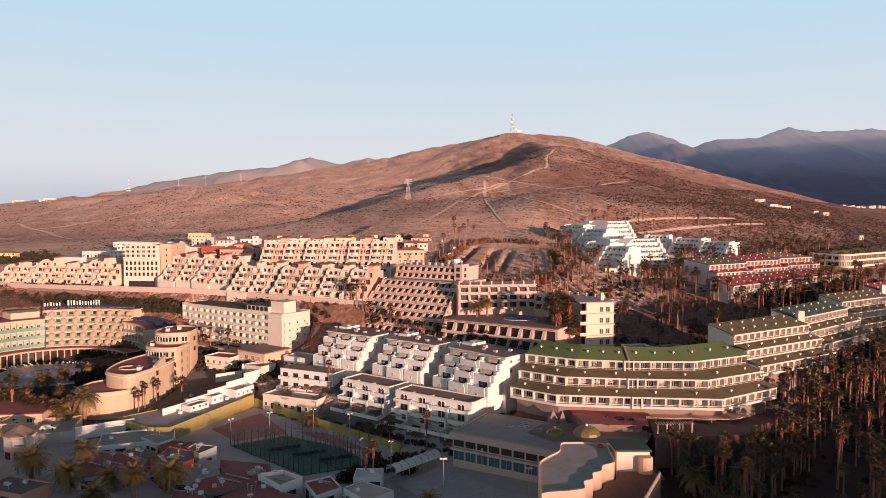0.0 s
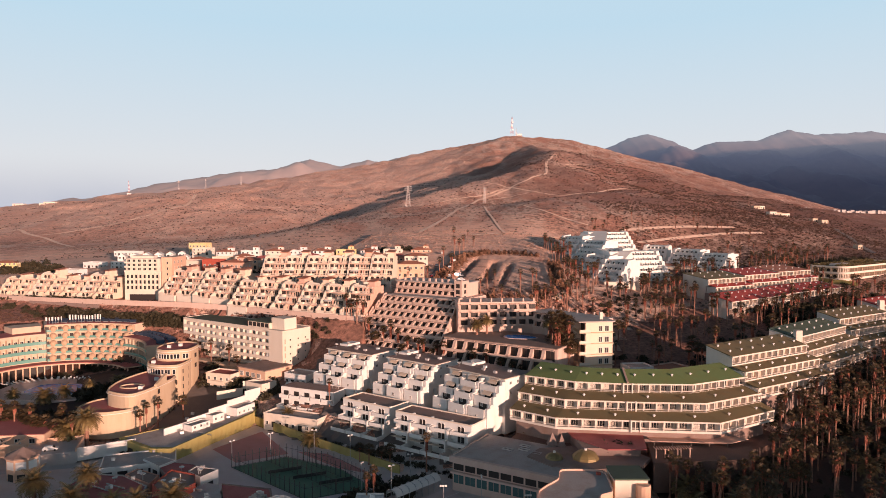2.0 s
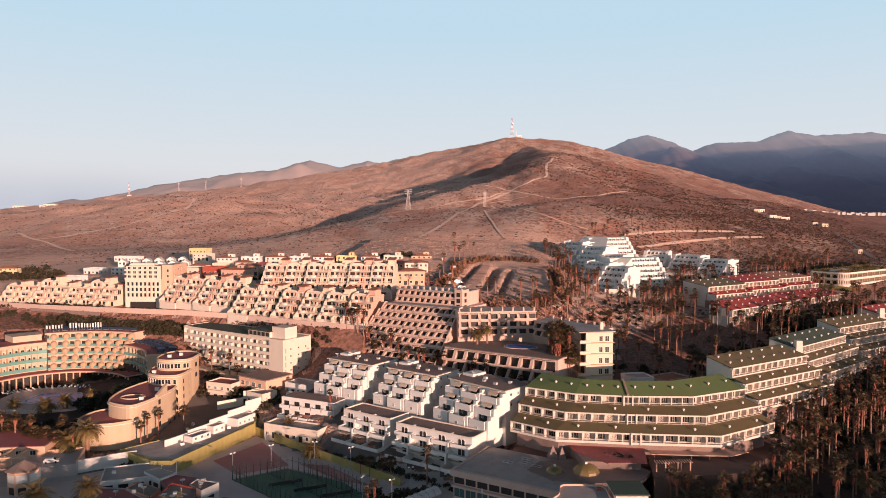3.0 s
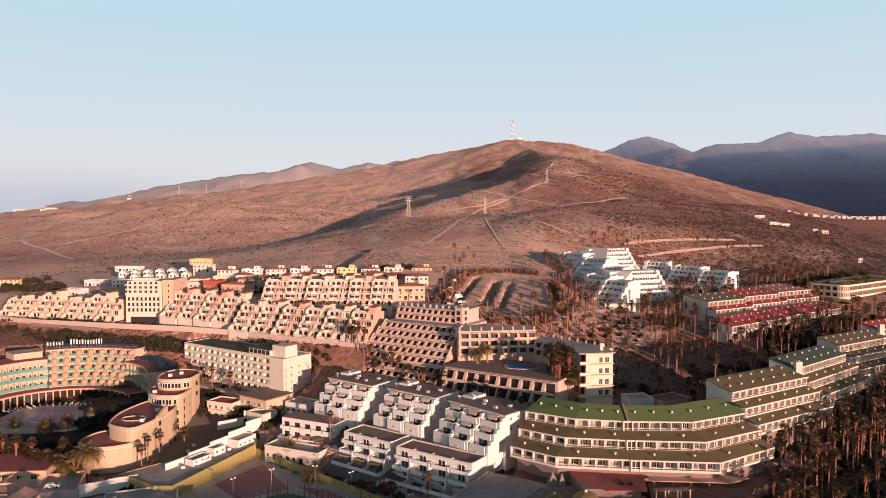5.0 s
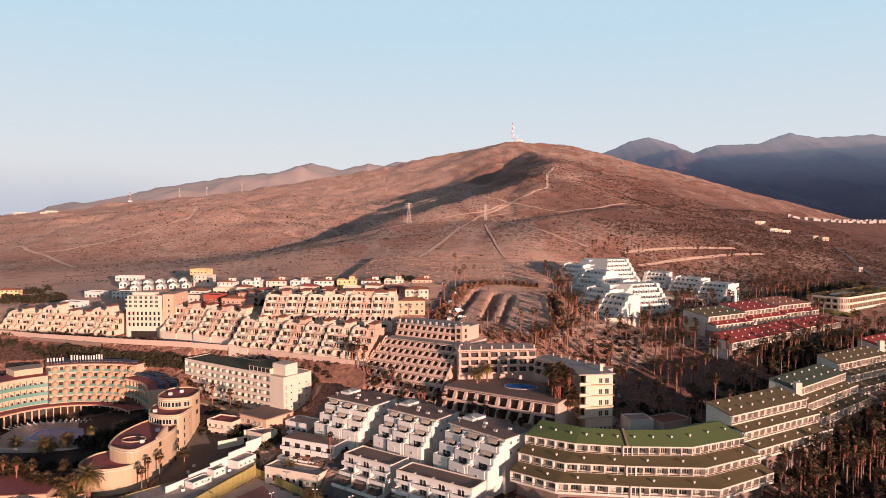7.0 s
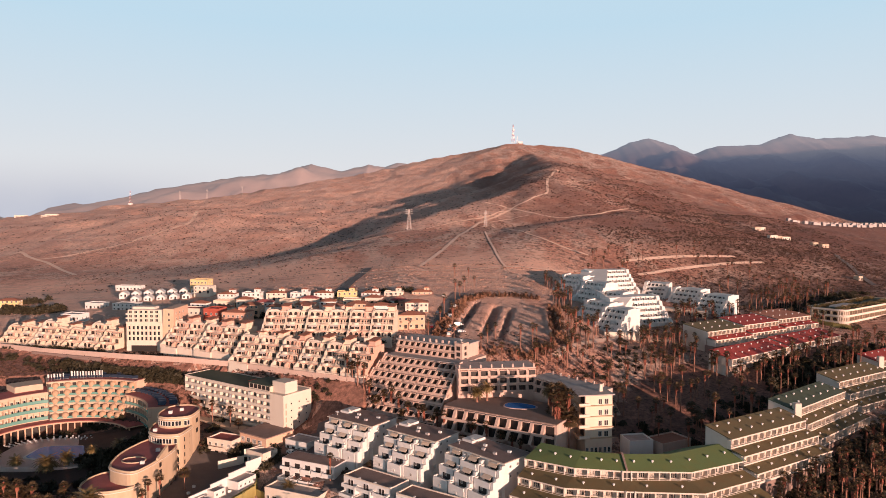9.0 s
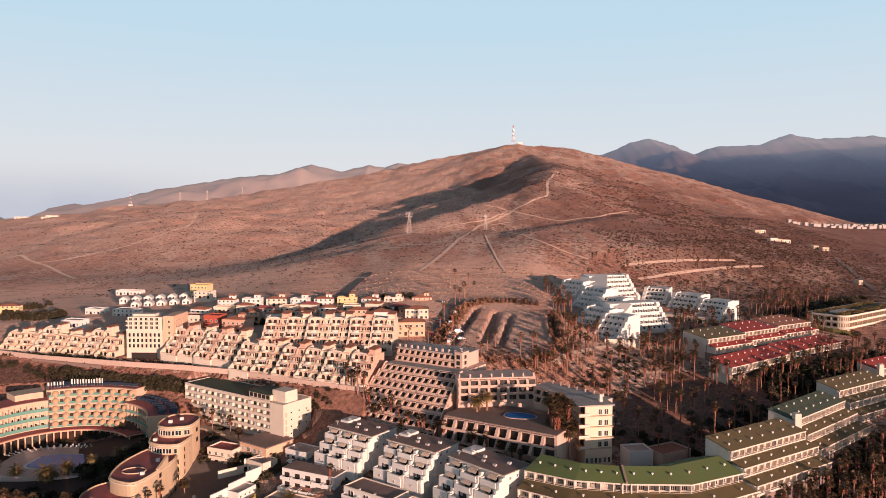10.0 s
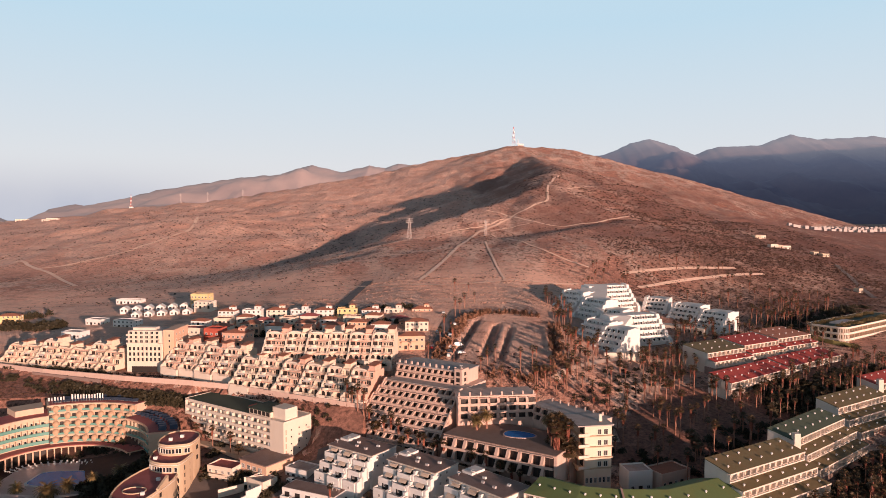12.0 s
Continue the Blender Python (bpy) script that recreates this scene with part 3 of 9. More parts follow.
def stepped_body(name, t, length, levels, storey, step, back, mat, v0=0.0, parapet=0.0):
    """The mass of a terraced building: a stair-shaped side outline run along x. Level k's wall stands at y = k * step."""
    out = [(back, 0.0), (v0, 0.0)]
    for k in range(levels):
        out.append((v0 + k * step, (k + 1) * storey))
        if k < levels - 1:
            out.append((v0 + (k + 1) * step, (k + 1) * storey))
    out.append((back, levels * storey))
    bm = bmesh.new()
    a = [bm.verts.new((0, y, z)) for y, z in out]
    b = [bm.verts.new((length, y, z)) for y, z in out]
    bm.faces.new(a)
    bm.faces.new(b)
    n = len(out)
    for i in range(n):
        bm.faces.new((a[i], b[i], b[(i + 1) % n], a[(i + 1) % n]))
    bmesh.ops.recalc_face_normals(bm, faces=bm.faces)
    return part(name, bm, mat, t)


def rim_wall(bm, outer, inner, z0, z1):
    """A closed low wall between two outlines of equal length."""
    n = len(outer)
    ring = [[bm.verts.new((*q, z)) for q in line] for line, z in ((outer, z0), (outer, z1), (inner, z1), (inner, z0))]
    for i in range(n):
        j = (i + 1) % n
        for a, b in ((0, 1), (1, 2), (2, 3), (3, 0)):
            bm.faces.new((ring[a][i], ring[a][j], ring[b][j], ring[b][i]))
    bmesh.ops.recalc_face_normals(bm, faces=bm.faces)
    return bm
# ---- low terraced hotel with felted roofs, and its rows of wings ----
def tier(t, pts, z_eave, wall_h, bay, deep, roof_to, roof_z, roof_mat, first=True, dark_bay=None, base=0.0):
    """One storey along a broken front line: eave band, balustrade, posts, set-back wall, windows, roof strip up to the line behind."""
    z_floor = z_eave - wall_h
    for i, (p, q) in enumerate(zip(pts, pts[1:])):
        m = along(p, q)
        L = math.hypot(q[0] - p[0], q[1] - p[1])
        for name, args in (("floor_slab", (0, 0.0, z_floor - 0.32, L, deep + 4.0, z_floor)), ("eave", (-0.05, -0.12, z_eave - 0.42, L + 0.05, 0.30, z_eave)),
                           ("soffit", (0, 0.30, z_eave - 0.2, L, deep + 4.0, z_eave - 0.05)), ("back_wall", (0, deep, z_floor, L, deep + 4.0, z_eave - 0.2))):
            slab = bmesh.new()
            box(slab, *args)
            ob = part(name, slab, IVORY, t)
            ob.matrix_basis = m
        for name, args in (("balustrade", (0, 0.02, z_floor, L, 0.16, z_floor + 0.34)), ("handrail", (0, 0.0, z_floor + 0.72, L, 0.14, z_floor + 0.86))):
            rail = bmesh.new()
            box(rail, *args)
            ob = part(name, rail, IVORY, t)
            ob.matrix_basis = m
        n = max(1, round(L / bay))
        post = box_mesh("partition", 0.2, deep, wall_h - 0.42, IVORY)
        win = window_mesh(round(L / n * 0.56, 2), 1.75, IVORY, 3)
        door = box_mesh("curtain", round(L / n * 0.2, 2), 0.06, 1.95, SHADE)
        for k in range(n + 1):
            put("partition", post, t, m @ shift(k * L / n, 0.06, z_floor))
        for k in range(n):
            put("window", win, t, m @ shift((k + 0.46) * L / n, deep, z_floor + 0.5))
            if (k * 7 + i * 3) % 3:
                put("curtain", door, t, m @ shift((k + 0.84) * L / n, deep - 0.06, z_floor + 0.3))
    bm = bmesh.new()
    lo = [bm.verts.new((p[0], p[1], z_eave + 0.06)) for p in pts]
    hi = [bm.verts.new((p[0], p[1], roof_z)) for p in roof_to]
    lo2 = [bm.verts.new((p[0], p[1], z_eave - 0.16)) for p in pts]
    hi2 = [bm.verts.new((p[0], p[1], roof_z - 0.25)) for p in roof_to]
    for i in range(len(pts) - 1):
        bm.faces.new((lo[i], lo[i + 1], hi[i + 1], hi[i]))
        bm.faces.new((hi2[i], hi2[i + 1], lo2[i + 1], lo2[i]))
        bm.faces.new((lo2[i], lo2[i + 1], lo[i + 1], lo[i]))
        bm.faces.new((hi[i], hi[i + 1], hi2[i + 1], hi2[i]))
    bm.faces.new((lo[0], hi[0], hi2[0], lo2[0]))
    bm.faces.new((lo2[-1], hi2[-1], hi[-1], lo[-1]))
    part("roof", bm, roof_mat, t)


def vents_on(t, a, b, n, za, zb, rows):
    """White vents with the roof's own spacing on a strip between the lines a and b."""
    for p, q, p2, q2 in zip(a, a[1:], b, b[1:]):
        for r in rows:
            for k in range(n):
                s = (k + 0.5) / n
                x = (p[0] * (1 - s) + q[0] * s) * (1 - r) + (p2[0] * (1 - s) + q2[0] * s) * r
                y = (p[1] * (1 - s) + q[1] * s) * (1 - r) + (p2[1] * (1 - s) + q2[1] * s) * r
                put("vent", vent_mesh(), t, shift(x, y, za * (1 - r) + zb * r), "white roof vent")


def terraced_hotel():
    t = thing("terraced_hotel", 0, 0, 0, 0, "white terraced hotel with green felt roofs among palm trees", "hotel")
    e1 = [(25.5, 211.0), (39.5, 202.9), (54.6, 200.2), (73.7, 199.7), (94.0, 209.5)]
    e2 = [(22.9, 206.5), (35.5, 197.6), (54.3, 195.0), (75.4, 193.6), (96.3, 205.0)]
    e3 = [(20.0, 202.1), (32.1, 192.8), (54.2, 190.0), (77.3, 188.0), (98.4, 200.9)]
    ridge = [(31.5, 217.5), (43.0, 209.3), (54.8, 206.9), (69.0, 206.8), (88.5, 216.5)]
    tier(t, e1, 25.5, 3.0, 3.45, 1.6, ridge, 28.4, GREEN_ROOF)
    tier(t, e2, 21.5, 3.0, 3.6, 1.6, [(x + (0.4 if x < 54 else -0.2), y + 0.6) for x, y in e1], 22.9, OLIVE_ROOF)
    tier(t, e3, 17.5, 3.0, 3.6, 1.6, [(x + (0.4 if x < 54 else -0.2), y + 0.6) for x, y in e2], 18.9, OLIVE_ROOF)
    vents_on(t, e1, ridge, 3, 25.6, 28.4, (0.5,))
    vents_on(t, e2, e1, 2, 21.6, 22.9, (0.4,))
    vents_on(t, e3, e2, 2, 17.6, 18.9, (0.4,))
    # the roof falls again behind its ridge; end walls and stair bay close the house
    bm = bmesh.new()
    back = [(36.5, 224.0), (46.5, 216.5), (55.0, 214.5), (66.0, 214.5), (83.0, 223.5)]
    lo = [bm.verts.new((*p, 25.4)) for p in back]
    hi = [bm.verts.new((*p, 28.4)) for p in ridge]
    for i in range(4):
        bm.faces.new((hi[i], hi[i + 1], lo[i + 1], lo[i]))
    part("back_roof", bm, GREEN_ROOF, t)
    # Base storey given a dark brown so that its colour stands for shade.
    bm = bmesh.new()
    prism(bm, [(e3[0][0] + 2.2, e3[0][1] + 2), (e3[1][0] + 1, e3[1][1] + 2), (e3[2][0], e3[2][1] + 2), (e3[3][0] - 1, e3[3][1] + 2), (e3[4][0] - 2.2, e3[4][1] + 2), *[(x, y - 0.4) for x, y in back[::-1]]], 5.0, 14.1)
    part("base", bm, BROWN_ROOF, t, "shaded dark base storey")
    bm = bmesh.new()
    prism(bm, [(x, y) for x, y in e1[:1] + e1[1:]] and [(27.6, 213.0), (40.6, 205.4), (54.6, 202.8), (73.0, 202.4), (91.6, 212.0), *back[::-1]], 14.0, 25.3)
    part("core", bm, IVORY, t)
    for p, zt in ((e1[2], 25.5), (e2[2], 21.5), (e3[2], 17.5)):
        for sx in (-1.3, 1.3):
            put("stair_pillar", box_mesh("stair_pillar", 0.4, 1.75, 3.4, IVORY), t, shift(p[0] + sx, p[1] - 0.35, zt - 3.3))
        # Solid dark panel: the stairwell's shade is in its colour.
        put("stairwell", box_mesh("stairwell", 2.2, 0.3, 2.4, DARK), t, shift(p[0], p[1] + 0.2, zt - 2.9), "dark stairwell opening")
    bm = bmesh.new()
    prism(bm, [(x, y) for x, y in ((54.3, 200.2), (54.9, 200.2), (55.1, 206.9), (54.5, 206.9))], [25.55, 25.55, 28.45, 28.45], [25.95, 25.95, 28.85, 28.85])
    part("roof_joint", bm, BROWN_ROOF, t)
    return t


terraced_hotel()


def wing(name, a, b, z, tiers, roof_mats, deep, label, rise=2.2, drop=4.0, out=4.6, bay=3.5, chimney=False, vent_rows=2, slide=0.0, group="wings of the terraced hotel", foot=8.0):
    """A straight wing: stepped storeys below a mono-pitch roof. a, b: the ends of the top eave."""
    t = thing(name, 0, 0, 0, 0, label, "hotel wing", group)
    dx, dy = b[0] - a[0], b[1] - a[1]
    L = math.hypot(dx, dy)
    ux, uy = dx / L, dy / L
    nx, ny = uy, -ux                      # towards the front

    def at(p, f, s=0.0):
        return (p[0] + nx * f + ux * s, p[1] + ny * f + uy * s)
    for k in range(tiers):
        f = k * out
        p, q = at(a, f, k * slide), at(b, f, k * slide)
        if k == 0:
            tier(t, [p, q], z, 3.0, bay, 1.5, [at(p, -deep), at(q, -deep)], z + rise, roof_mats[0])
            vents_on(t, [p, q], [at(p, -deep), at(q, -deep)], max(4, round(L / 6)), z + 0.05, z + rise, (0.3, 0.75)[:vent_rows])
        else:
            tier(t, [p, q], z - k * drop, 3.0, bay, 1.5, [at(p, -out), at(q, -out)], z - k * drop + 0.95, roof_mats[min(k, len(roof_mats) - 1)])
            vents_on(t, [p, q], [at(p, -out), at(q, -out)], max(4, round(L / 7)), z - k * drop + 0.05, z - k * drop + 0.9, (0.45,))
    bm = bmesh.new()
    prism(bm, [at(a, -1.5, 0.2), at(b, -1.5, -0.2), at(b, -deep + 0.2, -0.2), at(a, -deep + 0.2, 0.2)], z - 12, [z - 0.1, z - 0.1, z + rise - 0.25, z + rise - 0.25])
    part("end_wall", bm, IVORY, t)
    # Wing base in the same dark brown, in place of deep shade.
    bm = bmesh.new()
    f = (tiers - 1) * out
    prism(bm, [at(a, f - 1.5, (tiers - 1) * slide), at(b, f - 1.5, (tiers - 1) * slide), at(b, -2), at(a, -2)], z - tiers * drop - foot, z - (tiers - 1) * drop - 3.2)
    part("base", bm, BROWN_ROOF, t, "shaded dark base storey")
    if chimney:
        bm = bmesh.new()
        c = at(a, 0.2, 1.0)
        box(bm, c[0] - 1.2, c[1] - 1.2, z - 4, c[0] + 1.2, c[1] + 1.2, z + 2.6, 0.12)
        part("stair_tower", bm, CREAM, t)
    return t


wing("hotel_wing", (90.6, 212.6), (125.1, 233.8), 31.0, 3, (OLIVE_ROOF, OLIVE_ROOF), 10, "white hotel wing with stepped olive green roofs and vents")
wing("hotel_wing", (126.4, 243.7), (160.3, 271.1), 31.6, 3, (SLATE_ROOF, OLIVE_ROOF), 10, "white hotel wing with dark green top roof and stair tower", chimney=True)
wing("hotel_wing", (164.9, 283.1), (199.0, 304.9), 32.5, 3, (OLIVE_ROOF, OLIVE_ROOF), 10, "white hotel wing with olive roof farther up the street")
wing("hotel_wing", (203.3, 318.2), (240, 342), 33.5, 3, (RED_ROOF, OLIVE_ROOF), 10, "white hotel wing with a bright red felt roof", chimney=True)

# the red-roofed rows behind the palm grove
wing("row_house", (132.5, 341.5), (158, 357), 43.6, 2, (OLIVE_ROOF, RED_ROOF), 16, "cream row house with olive top roof over a red terrace roof", drop=3.6, group="red-roofed rows", bay=3.4)
wing("row_house", (158.5, 359.5), (184, 375), 44.2, 2, (RED_ROOF, RED_ROOF), 16, "cream row house with red felt roofs", drop=3.6, group="red-roofed rows", bay=3.4)
wing("row_house", (185, 377.5), (211, 393), 44.6, 2, (TILE_ROOF, RED_ROOF), 18, "cream row house with faded red roofs", drop=3.6, group="red-roofed rows", bay=3.4)
wing("row_house", (131, 309), (173, 340.5), 36.4, 1, (RED_ROOF,), 12, "long low row house with a red roof half hidden by palms", group="red-roofed rows", bay=3.4, rise=2.6)
wing("row_house", (174, 343), (217, 373), 36.6, 1, (RED_ROOF,), 12, "long low row house with faded red roof sections", group="red-roofed rows", bay=3.4, rise=2.6)
# ---- white terraced apartments ----


def balcony_mesh(w, d, h, mat):
    """A balcony parapet, open at the back: front and two cheeks."""
    def build(bm):
        box(bm, -w / 2, 0, 0, w / 2, 0.16, h)
        box(bm, -w / 2, 0.16, 0, -w / 2 + 0.16, d, h)
        box(bm, w / 2 - 0.16, 0.16, 0, w / 2, d, h)
    return shared(("balcony_parapet", w, d, h, mat.name), build, (mat,))


def arch_mesh(w, h, mat):
    """A dark arched opening set in a proud surround."""
    def build(bm):
        pts = [(-w / 2, 0), (w / 2, 0), (w / 2, h - w / 2)] + [(w / 2 * math.cos(a), h - w / 2 + w / 2 * math.sin(a)) for a in (0.5, 1.05, 1.57, 2.09, 2.64)] + [(-w / 2, h - w / 2)]
        f = [bm.verts.new((x, -0.03, z)) for x, z in pts]
        bm.faces.new(f).material_index = 1
        o = [bm.verts.new((x * 1.18, -0.03, z * 1.06)) for x, z in pts]
        p = [bm.verts.new((x * 1.18, 0.05, z * 1.06)) for x, z in pts]
        n = len(pts)
        g = [bm.verts.new((x, -0.09, z)) for x, z in pts]
        q = [bm.verts.new((x * 1.18, -0.09, z * 1.06)) for x, z in pts]
        for i in range(n):
            j = (i + 1) % n
            bm.faces.new((g[i], g[j], q[j], q[i]))
            bm.faces.new((q[i], q[j], p[j], p[i]))
            bm.faces.new((f[i], f[j], g[j], g[i]))
        for v in o:
            bm.verts.remove(v)
        bmesh.ops.recalc_face_normals(bm, faces=bm.faces)
    return shared(("arched_opening", w, h, mat.name), build, (mat, DARK))


def dome_awning(w, d, mat):
    """A quarter-barrel sun hood over a door."""
    def build(bm):
        rows = [(0, 0), (-0.38 * d, -0.1 * d), (-0.75 * d, -0.38 * d), (-d, -0.8 * d)]
        a = [bm.verts.new((-w / 2, y, z)) for y, z in rows]
        b = [bm.verts.new((w / 2, y, z)) for y, z in rows]
        for i in range(3):
            bm.faces.new((a[i], b[i], b[i + 1], a[i + 1]))
        bm.faces.new(a)
        bm.faces.new(b[::-1])
    return shared(("sun_hood", w, d, mat.name), build, (mat,))


def stepped_flats(p, q, z0, roof_z, depth, bays, label):
    """Flats that step down towards the street, each bay's terrace set a little apart from its neighbour's."""
    L = math.hypot(q[0] - p[0], q[1] - p[1])
    t = thing("stepped_flats", p[0], p[1], z0, math.degrees(math.atan2(q[1] - p[1], q[0] - p[0])), label, "apartment house", "stepped white flats")
    H = roof_z - z0
    st = H / 4
    step = 2.7
    top_y = 0.0
    # top storey and roof
    bm = bmesh.new()
    box(bm, 0, top_y, -5, L, depth, H - 0.25)
    part("body", bm, WHITE, t)
    bm = bmesh.new()
    box(bm, -0.3, top_y - 0.7, H - 0.25, L + 0.3, depth + 0.3, H)
    part("roof_slab", bm, CREAM, t, "cream roof edge")
    bm = bmesh.new()
    box(bm, 0.1, top_y - 0.3, H + 0.004, L - 0.1, depth - 0.1, H + 0.08)
    part("roof_covering", bm, BROWN_ROOF, t, "brown gravel roof covering")
    w = L / bays
    for b in range(bays):
        x = (b + 0.5) * w
        off = (0.0, -0.9, -0.4, -1.1)[b % 4]
        # three terraces in front, each one storey lower and one step farther out
        for k in range(3):
            z1 = H - st * (k + 1)
            y0 = top_y - step * (k + 1) + off
            bm = bmesh.new()
            box(bm, x - w / 2 + 0.35, y0, -5, x + w / 2 - (1.25 if b % 2 == 0 else 1.0), top_y + 0.05 - step * k + (off if k else 0), z1)
            part("terrace", bm, WHITE, t)
            ww = round(w - 1.6, 2)
            put("balcony_parapet", balcony_mesh(ww, 2.2, 1.0, WHITE), t, shift(x - 0.4, y0, z1))
            if k < 2:
                put("sun_hood", dome_awning(round(ww * 0.55, 2), 1.3, SHADE), t, shift(x - 0.1, y0 + step - 0.02, z1 + 2.2), "rounded canvas sun hood")
            put("door", box_mesh("door", round(ww * 0.5, 2), 0.1, 2.0, DARK), t, shift(x, y0 + step - 0.07, z1 + 0.02), "dark terrace door")
            put("window", window_mesh(0.9, 1.1, WHITE, 2), t, shift(x - 0.4, y0 - 0.02, z1 - st + 1.0))
            # stair wall beside each terrace
            put("flank_wall", fin_mesh("flank_wall", 0.9, ((0, -5), (0, 1.3), (step * 0.5, 1.3), (step * 0.5, 2.2), (step + 0.2, 2.2), (step + 0.2, -5)), WHITE), t, shift(x + w / 2 - 0.5, y0 + 0.3, z1))
        put("window", window_mesh(1.7, 1.2, WHITE, 2), t, shift(x - 0.2, top_y - 0.02, H - st + 0.9))
        put("pergola", box_mesh("pergola", round(w * 0.45, 2), 1.6, 0.14, CREAM), t, shift(x + 0.3, top_y - 1.7, H - 0.55))
    for k in range(2 * bays):
        x = L * (0.08 + 0.84 * ((k * 37) % 100) / 100)
        y = depth * (0.2 + 0.6 * ((k * 53) % 100) / 100)
        if k % 3 == 0:
            put("dish", dish_mesh(), t, shift(x, y, H + 0.08), "white satellite dish")
        else:
            put("roof_box", box_mesh("roof_box", 1.2, 0.8, 0.7, WHITE if k % 2 else GREY), t, shift(x, y, H + 0.08))
    # stair house at the back corner and side wall windows
    bm = bmesh.new()
    box(bm, 0.2, depth * 0.45, H + 0.082, L * 0.2, depth - 0.6, H + 0.9)
    part("stair_house", bm, WHITE, t)
    for y in (2.5, 6.0):
        for z in (H - st + 0.9, H - 2 * st + 0.9):
            put("window", window_mesh(1.0, 1.0, WHITE, 2), t, shift(L + 0.02, y, z, 90))
    return t


stepped_flats((-43.7, 259.5), (-25.6, 246.6), 13.0, 24.6, 13.5, 3, "white stepped flats with brown roof and rounded sun hoods")
stepped_flats((-19.8, 243.6), (-2.3, 229.9), 13.0, 24.6, 12.5, 3, "white stepped flats with terraces falling towards the street")
stepped_flats((2.2, 226.0), (19.2, 208.7), 12.5, 24.8, 13.0, 3, "white stepped flats beside the green-roofed hotel")


def arcade_flats(p, q, z0, roof_z, depth, bays, label):
    """Two storeys of jutting balconies with paired arches over a garden floor."""
    L = math.hypot(q[0] - p[0], q[1] - p[1])
    t = thing("arcade_flats", p[0], p[1], z0, math.degrees(math.atan2(q[1] - p[1], q[0] - p[0])), label, "apartment house", "white flats with arched balconies")
    H = roof_z - z0
    bm = bmesh.new()
    box(bm, 0, 0, -3, L, depth, H - 0.05)
    part("body", bm, WHITE, t)
    bm = bmesh.new()
    box(bm, 0.4, 0.4, H - 0.046, L - 0.4, depth - 0.4, H + 0.02)
    part("roof_covering", bm, BROWN_ROOF, t, "brown gravel roof covering")
    bm = bmesh.new()
    for a in ((0, 0, L, 0.3), (0, depth - 0.3, L, depth), (0, 0.3, 0.3, depth - 0.3), (L - 0.3, 0.3, L, depth - 0.3)):
        box(bm, a[0], a[1], H - 0.046, a[2], a[3], H + 0.4)
    part("roof_parapet", bm, CREAM, t, "cream roof parapet")
    w = L / bays
    st = H / 3
    for b in range(bays):
        x = (b + 0.5) * w
        for k in (1, 2):
            z = k * st
            out = 3.0 if k == 1 else 1.7
            bm = bmesh.new()
            box(bm, x - w / 2 + 0.5, -out, z - 0.25, x + w / 2 - 0.7, 0.0, z)
            part("balcony_floor", bm, WHITE, t)
            put("balcony_parapet", balcony_mesh(round(w - 1.2, 2), out, 0.95, WHITE), t, shift(x - 0.1, -out, z))
            for s in (-0.62, 0.62):
                put("arched_opening", arch_mesh(1.05, 2.0, WHITE), t, shift(x - 0.1 + s, -0.02, z + 0.15), "dark arched opening")
        put("party_wall", fin_mesh("party_wall", 0.55, ((-3.2, -3), (-3.2, st + 0.9), (-1.9, st + 1.2), (-1.9, 2 * st + 0.8), (0.1, 2 * st + 1.2), (0.1, H + 0.5), (1.2, H + 0.5), (1.2, -3)), WHITE), t, shift(x + w / 2 - 0.3, 0, 0))
        put("awning", box_mesh("awning", round(w * 0.6, 2), 2.2, 0.1, SHADE), t, pose(x, -4.4, st - 0.7, -8, 0, 0), "canvas garden awning")
        put("door", box_mesh("door", 2.0, 0.1, 2.0, DARK), t, shift(x, -0.08, 0), "dark glazed garden door")
        put("garden_wall", box_mesh("garden_wall", round(w - 0.6, 2), 0.2, 1.1, WHITE), t, shift(x, -6.2, -0.6))
        put("garden_wall", box_mesh("garden_wall", 0.2, 3.4, 1.3, WHITE), t, shift(x + w / 2, -6.2, -0.6))
    return t


arcade_flats((-33.5, 227.6), (-16.9, 215.6), 5.2, 13.6, 9.5, 3, "white flats with arched balconies above small gardens")
arcade_flats((-14.8, 212.2), (8.3, 196.6), 5.2, 13.6, 8.5, 4, "longer white flats with arched balconies and brown roof")


def small_flats(p, q, z0, z1, depth, bays, label):
    L = math.hypot(q[0] - p[0], q[1] - p[1])
    t = thing("small_flats", p[0], p[1], z0, math.degrees(math.atan2(q[1] - p[1], q[0] - p[0])), label, "apartment house")
    H = z1 - z0
    bm = bmesh.new()
    box(bm, 0, 0, -3, L, depth, H)
    part("body", bm, WHITE, t)
    bm = bmesh.new()
    box(bm, 0.3, 0.3, H + 0.004, L - 0.3, depth - 0.3, H + 0.06)
    part("roof_covering", bm, BROWN_ROOF, t, "brown gravel roof covering")
    w = L / bays
    for b in range(bays):
        x = (b + 0.5) * w
        for k, out in ((0, 3.2), (1, 1.8)):
            z = k * H / 2
            put("balcony_parapet", balcony_mesh(round(w - 0.7, 2), out, 0.95, WHITE), t, shift(x, -out, z + 0.1))
            bm = bmesh.new()
            box(bm, x - w / 2 + 0.35, -out, z - 0.15 if k else -3, x + w / 2 - 0.35, 0, z + 0.1)
            part("balcony_floor", bm, WHITE, t)
            put("door", box_mesh("door", 2.1, 0.1, 2.0, DARK), t, shift(x, -0.07, z + 0.12), "dark balcony door")
    for k in range(4):
        put("dish", dish_mesh(), t, shift(L - 1.2 - 1.3 * k, depth * 0.6 + 0.4 * (k % 2), H + 0.06), "white satellite dish")
    return t


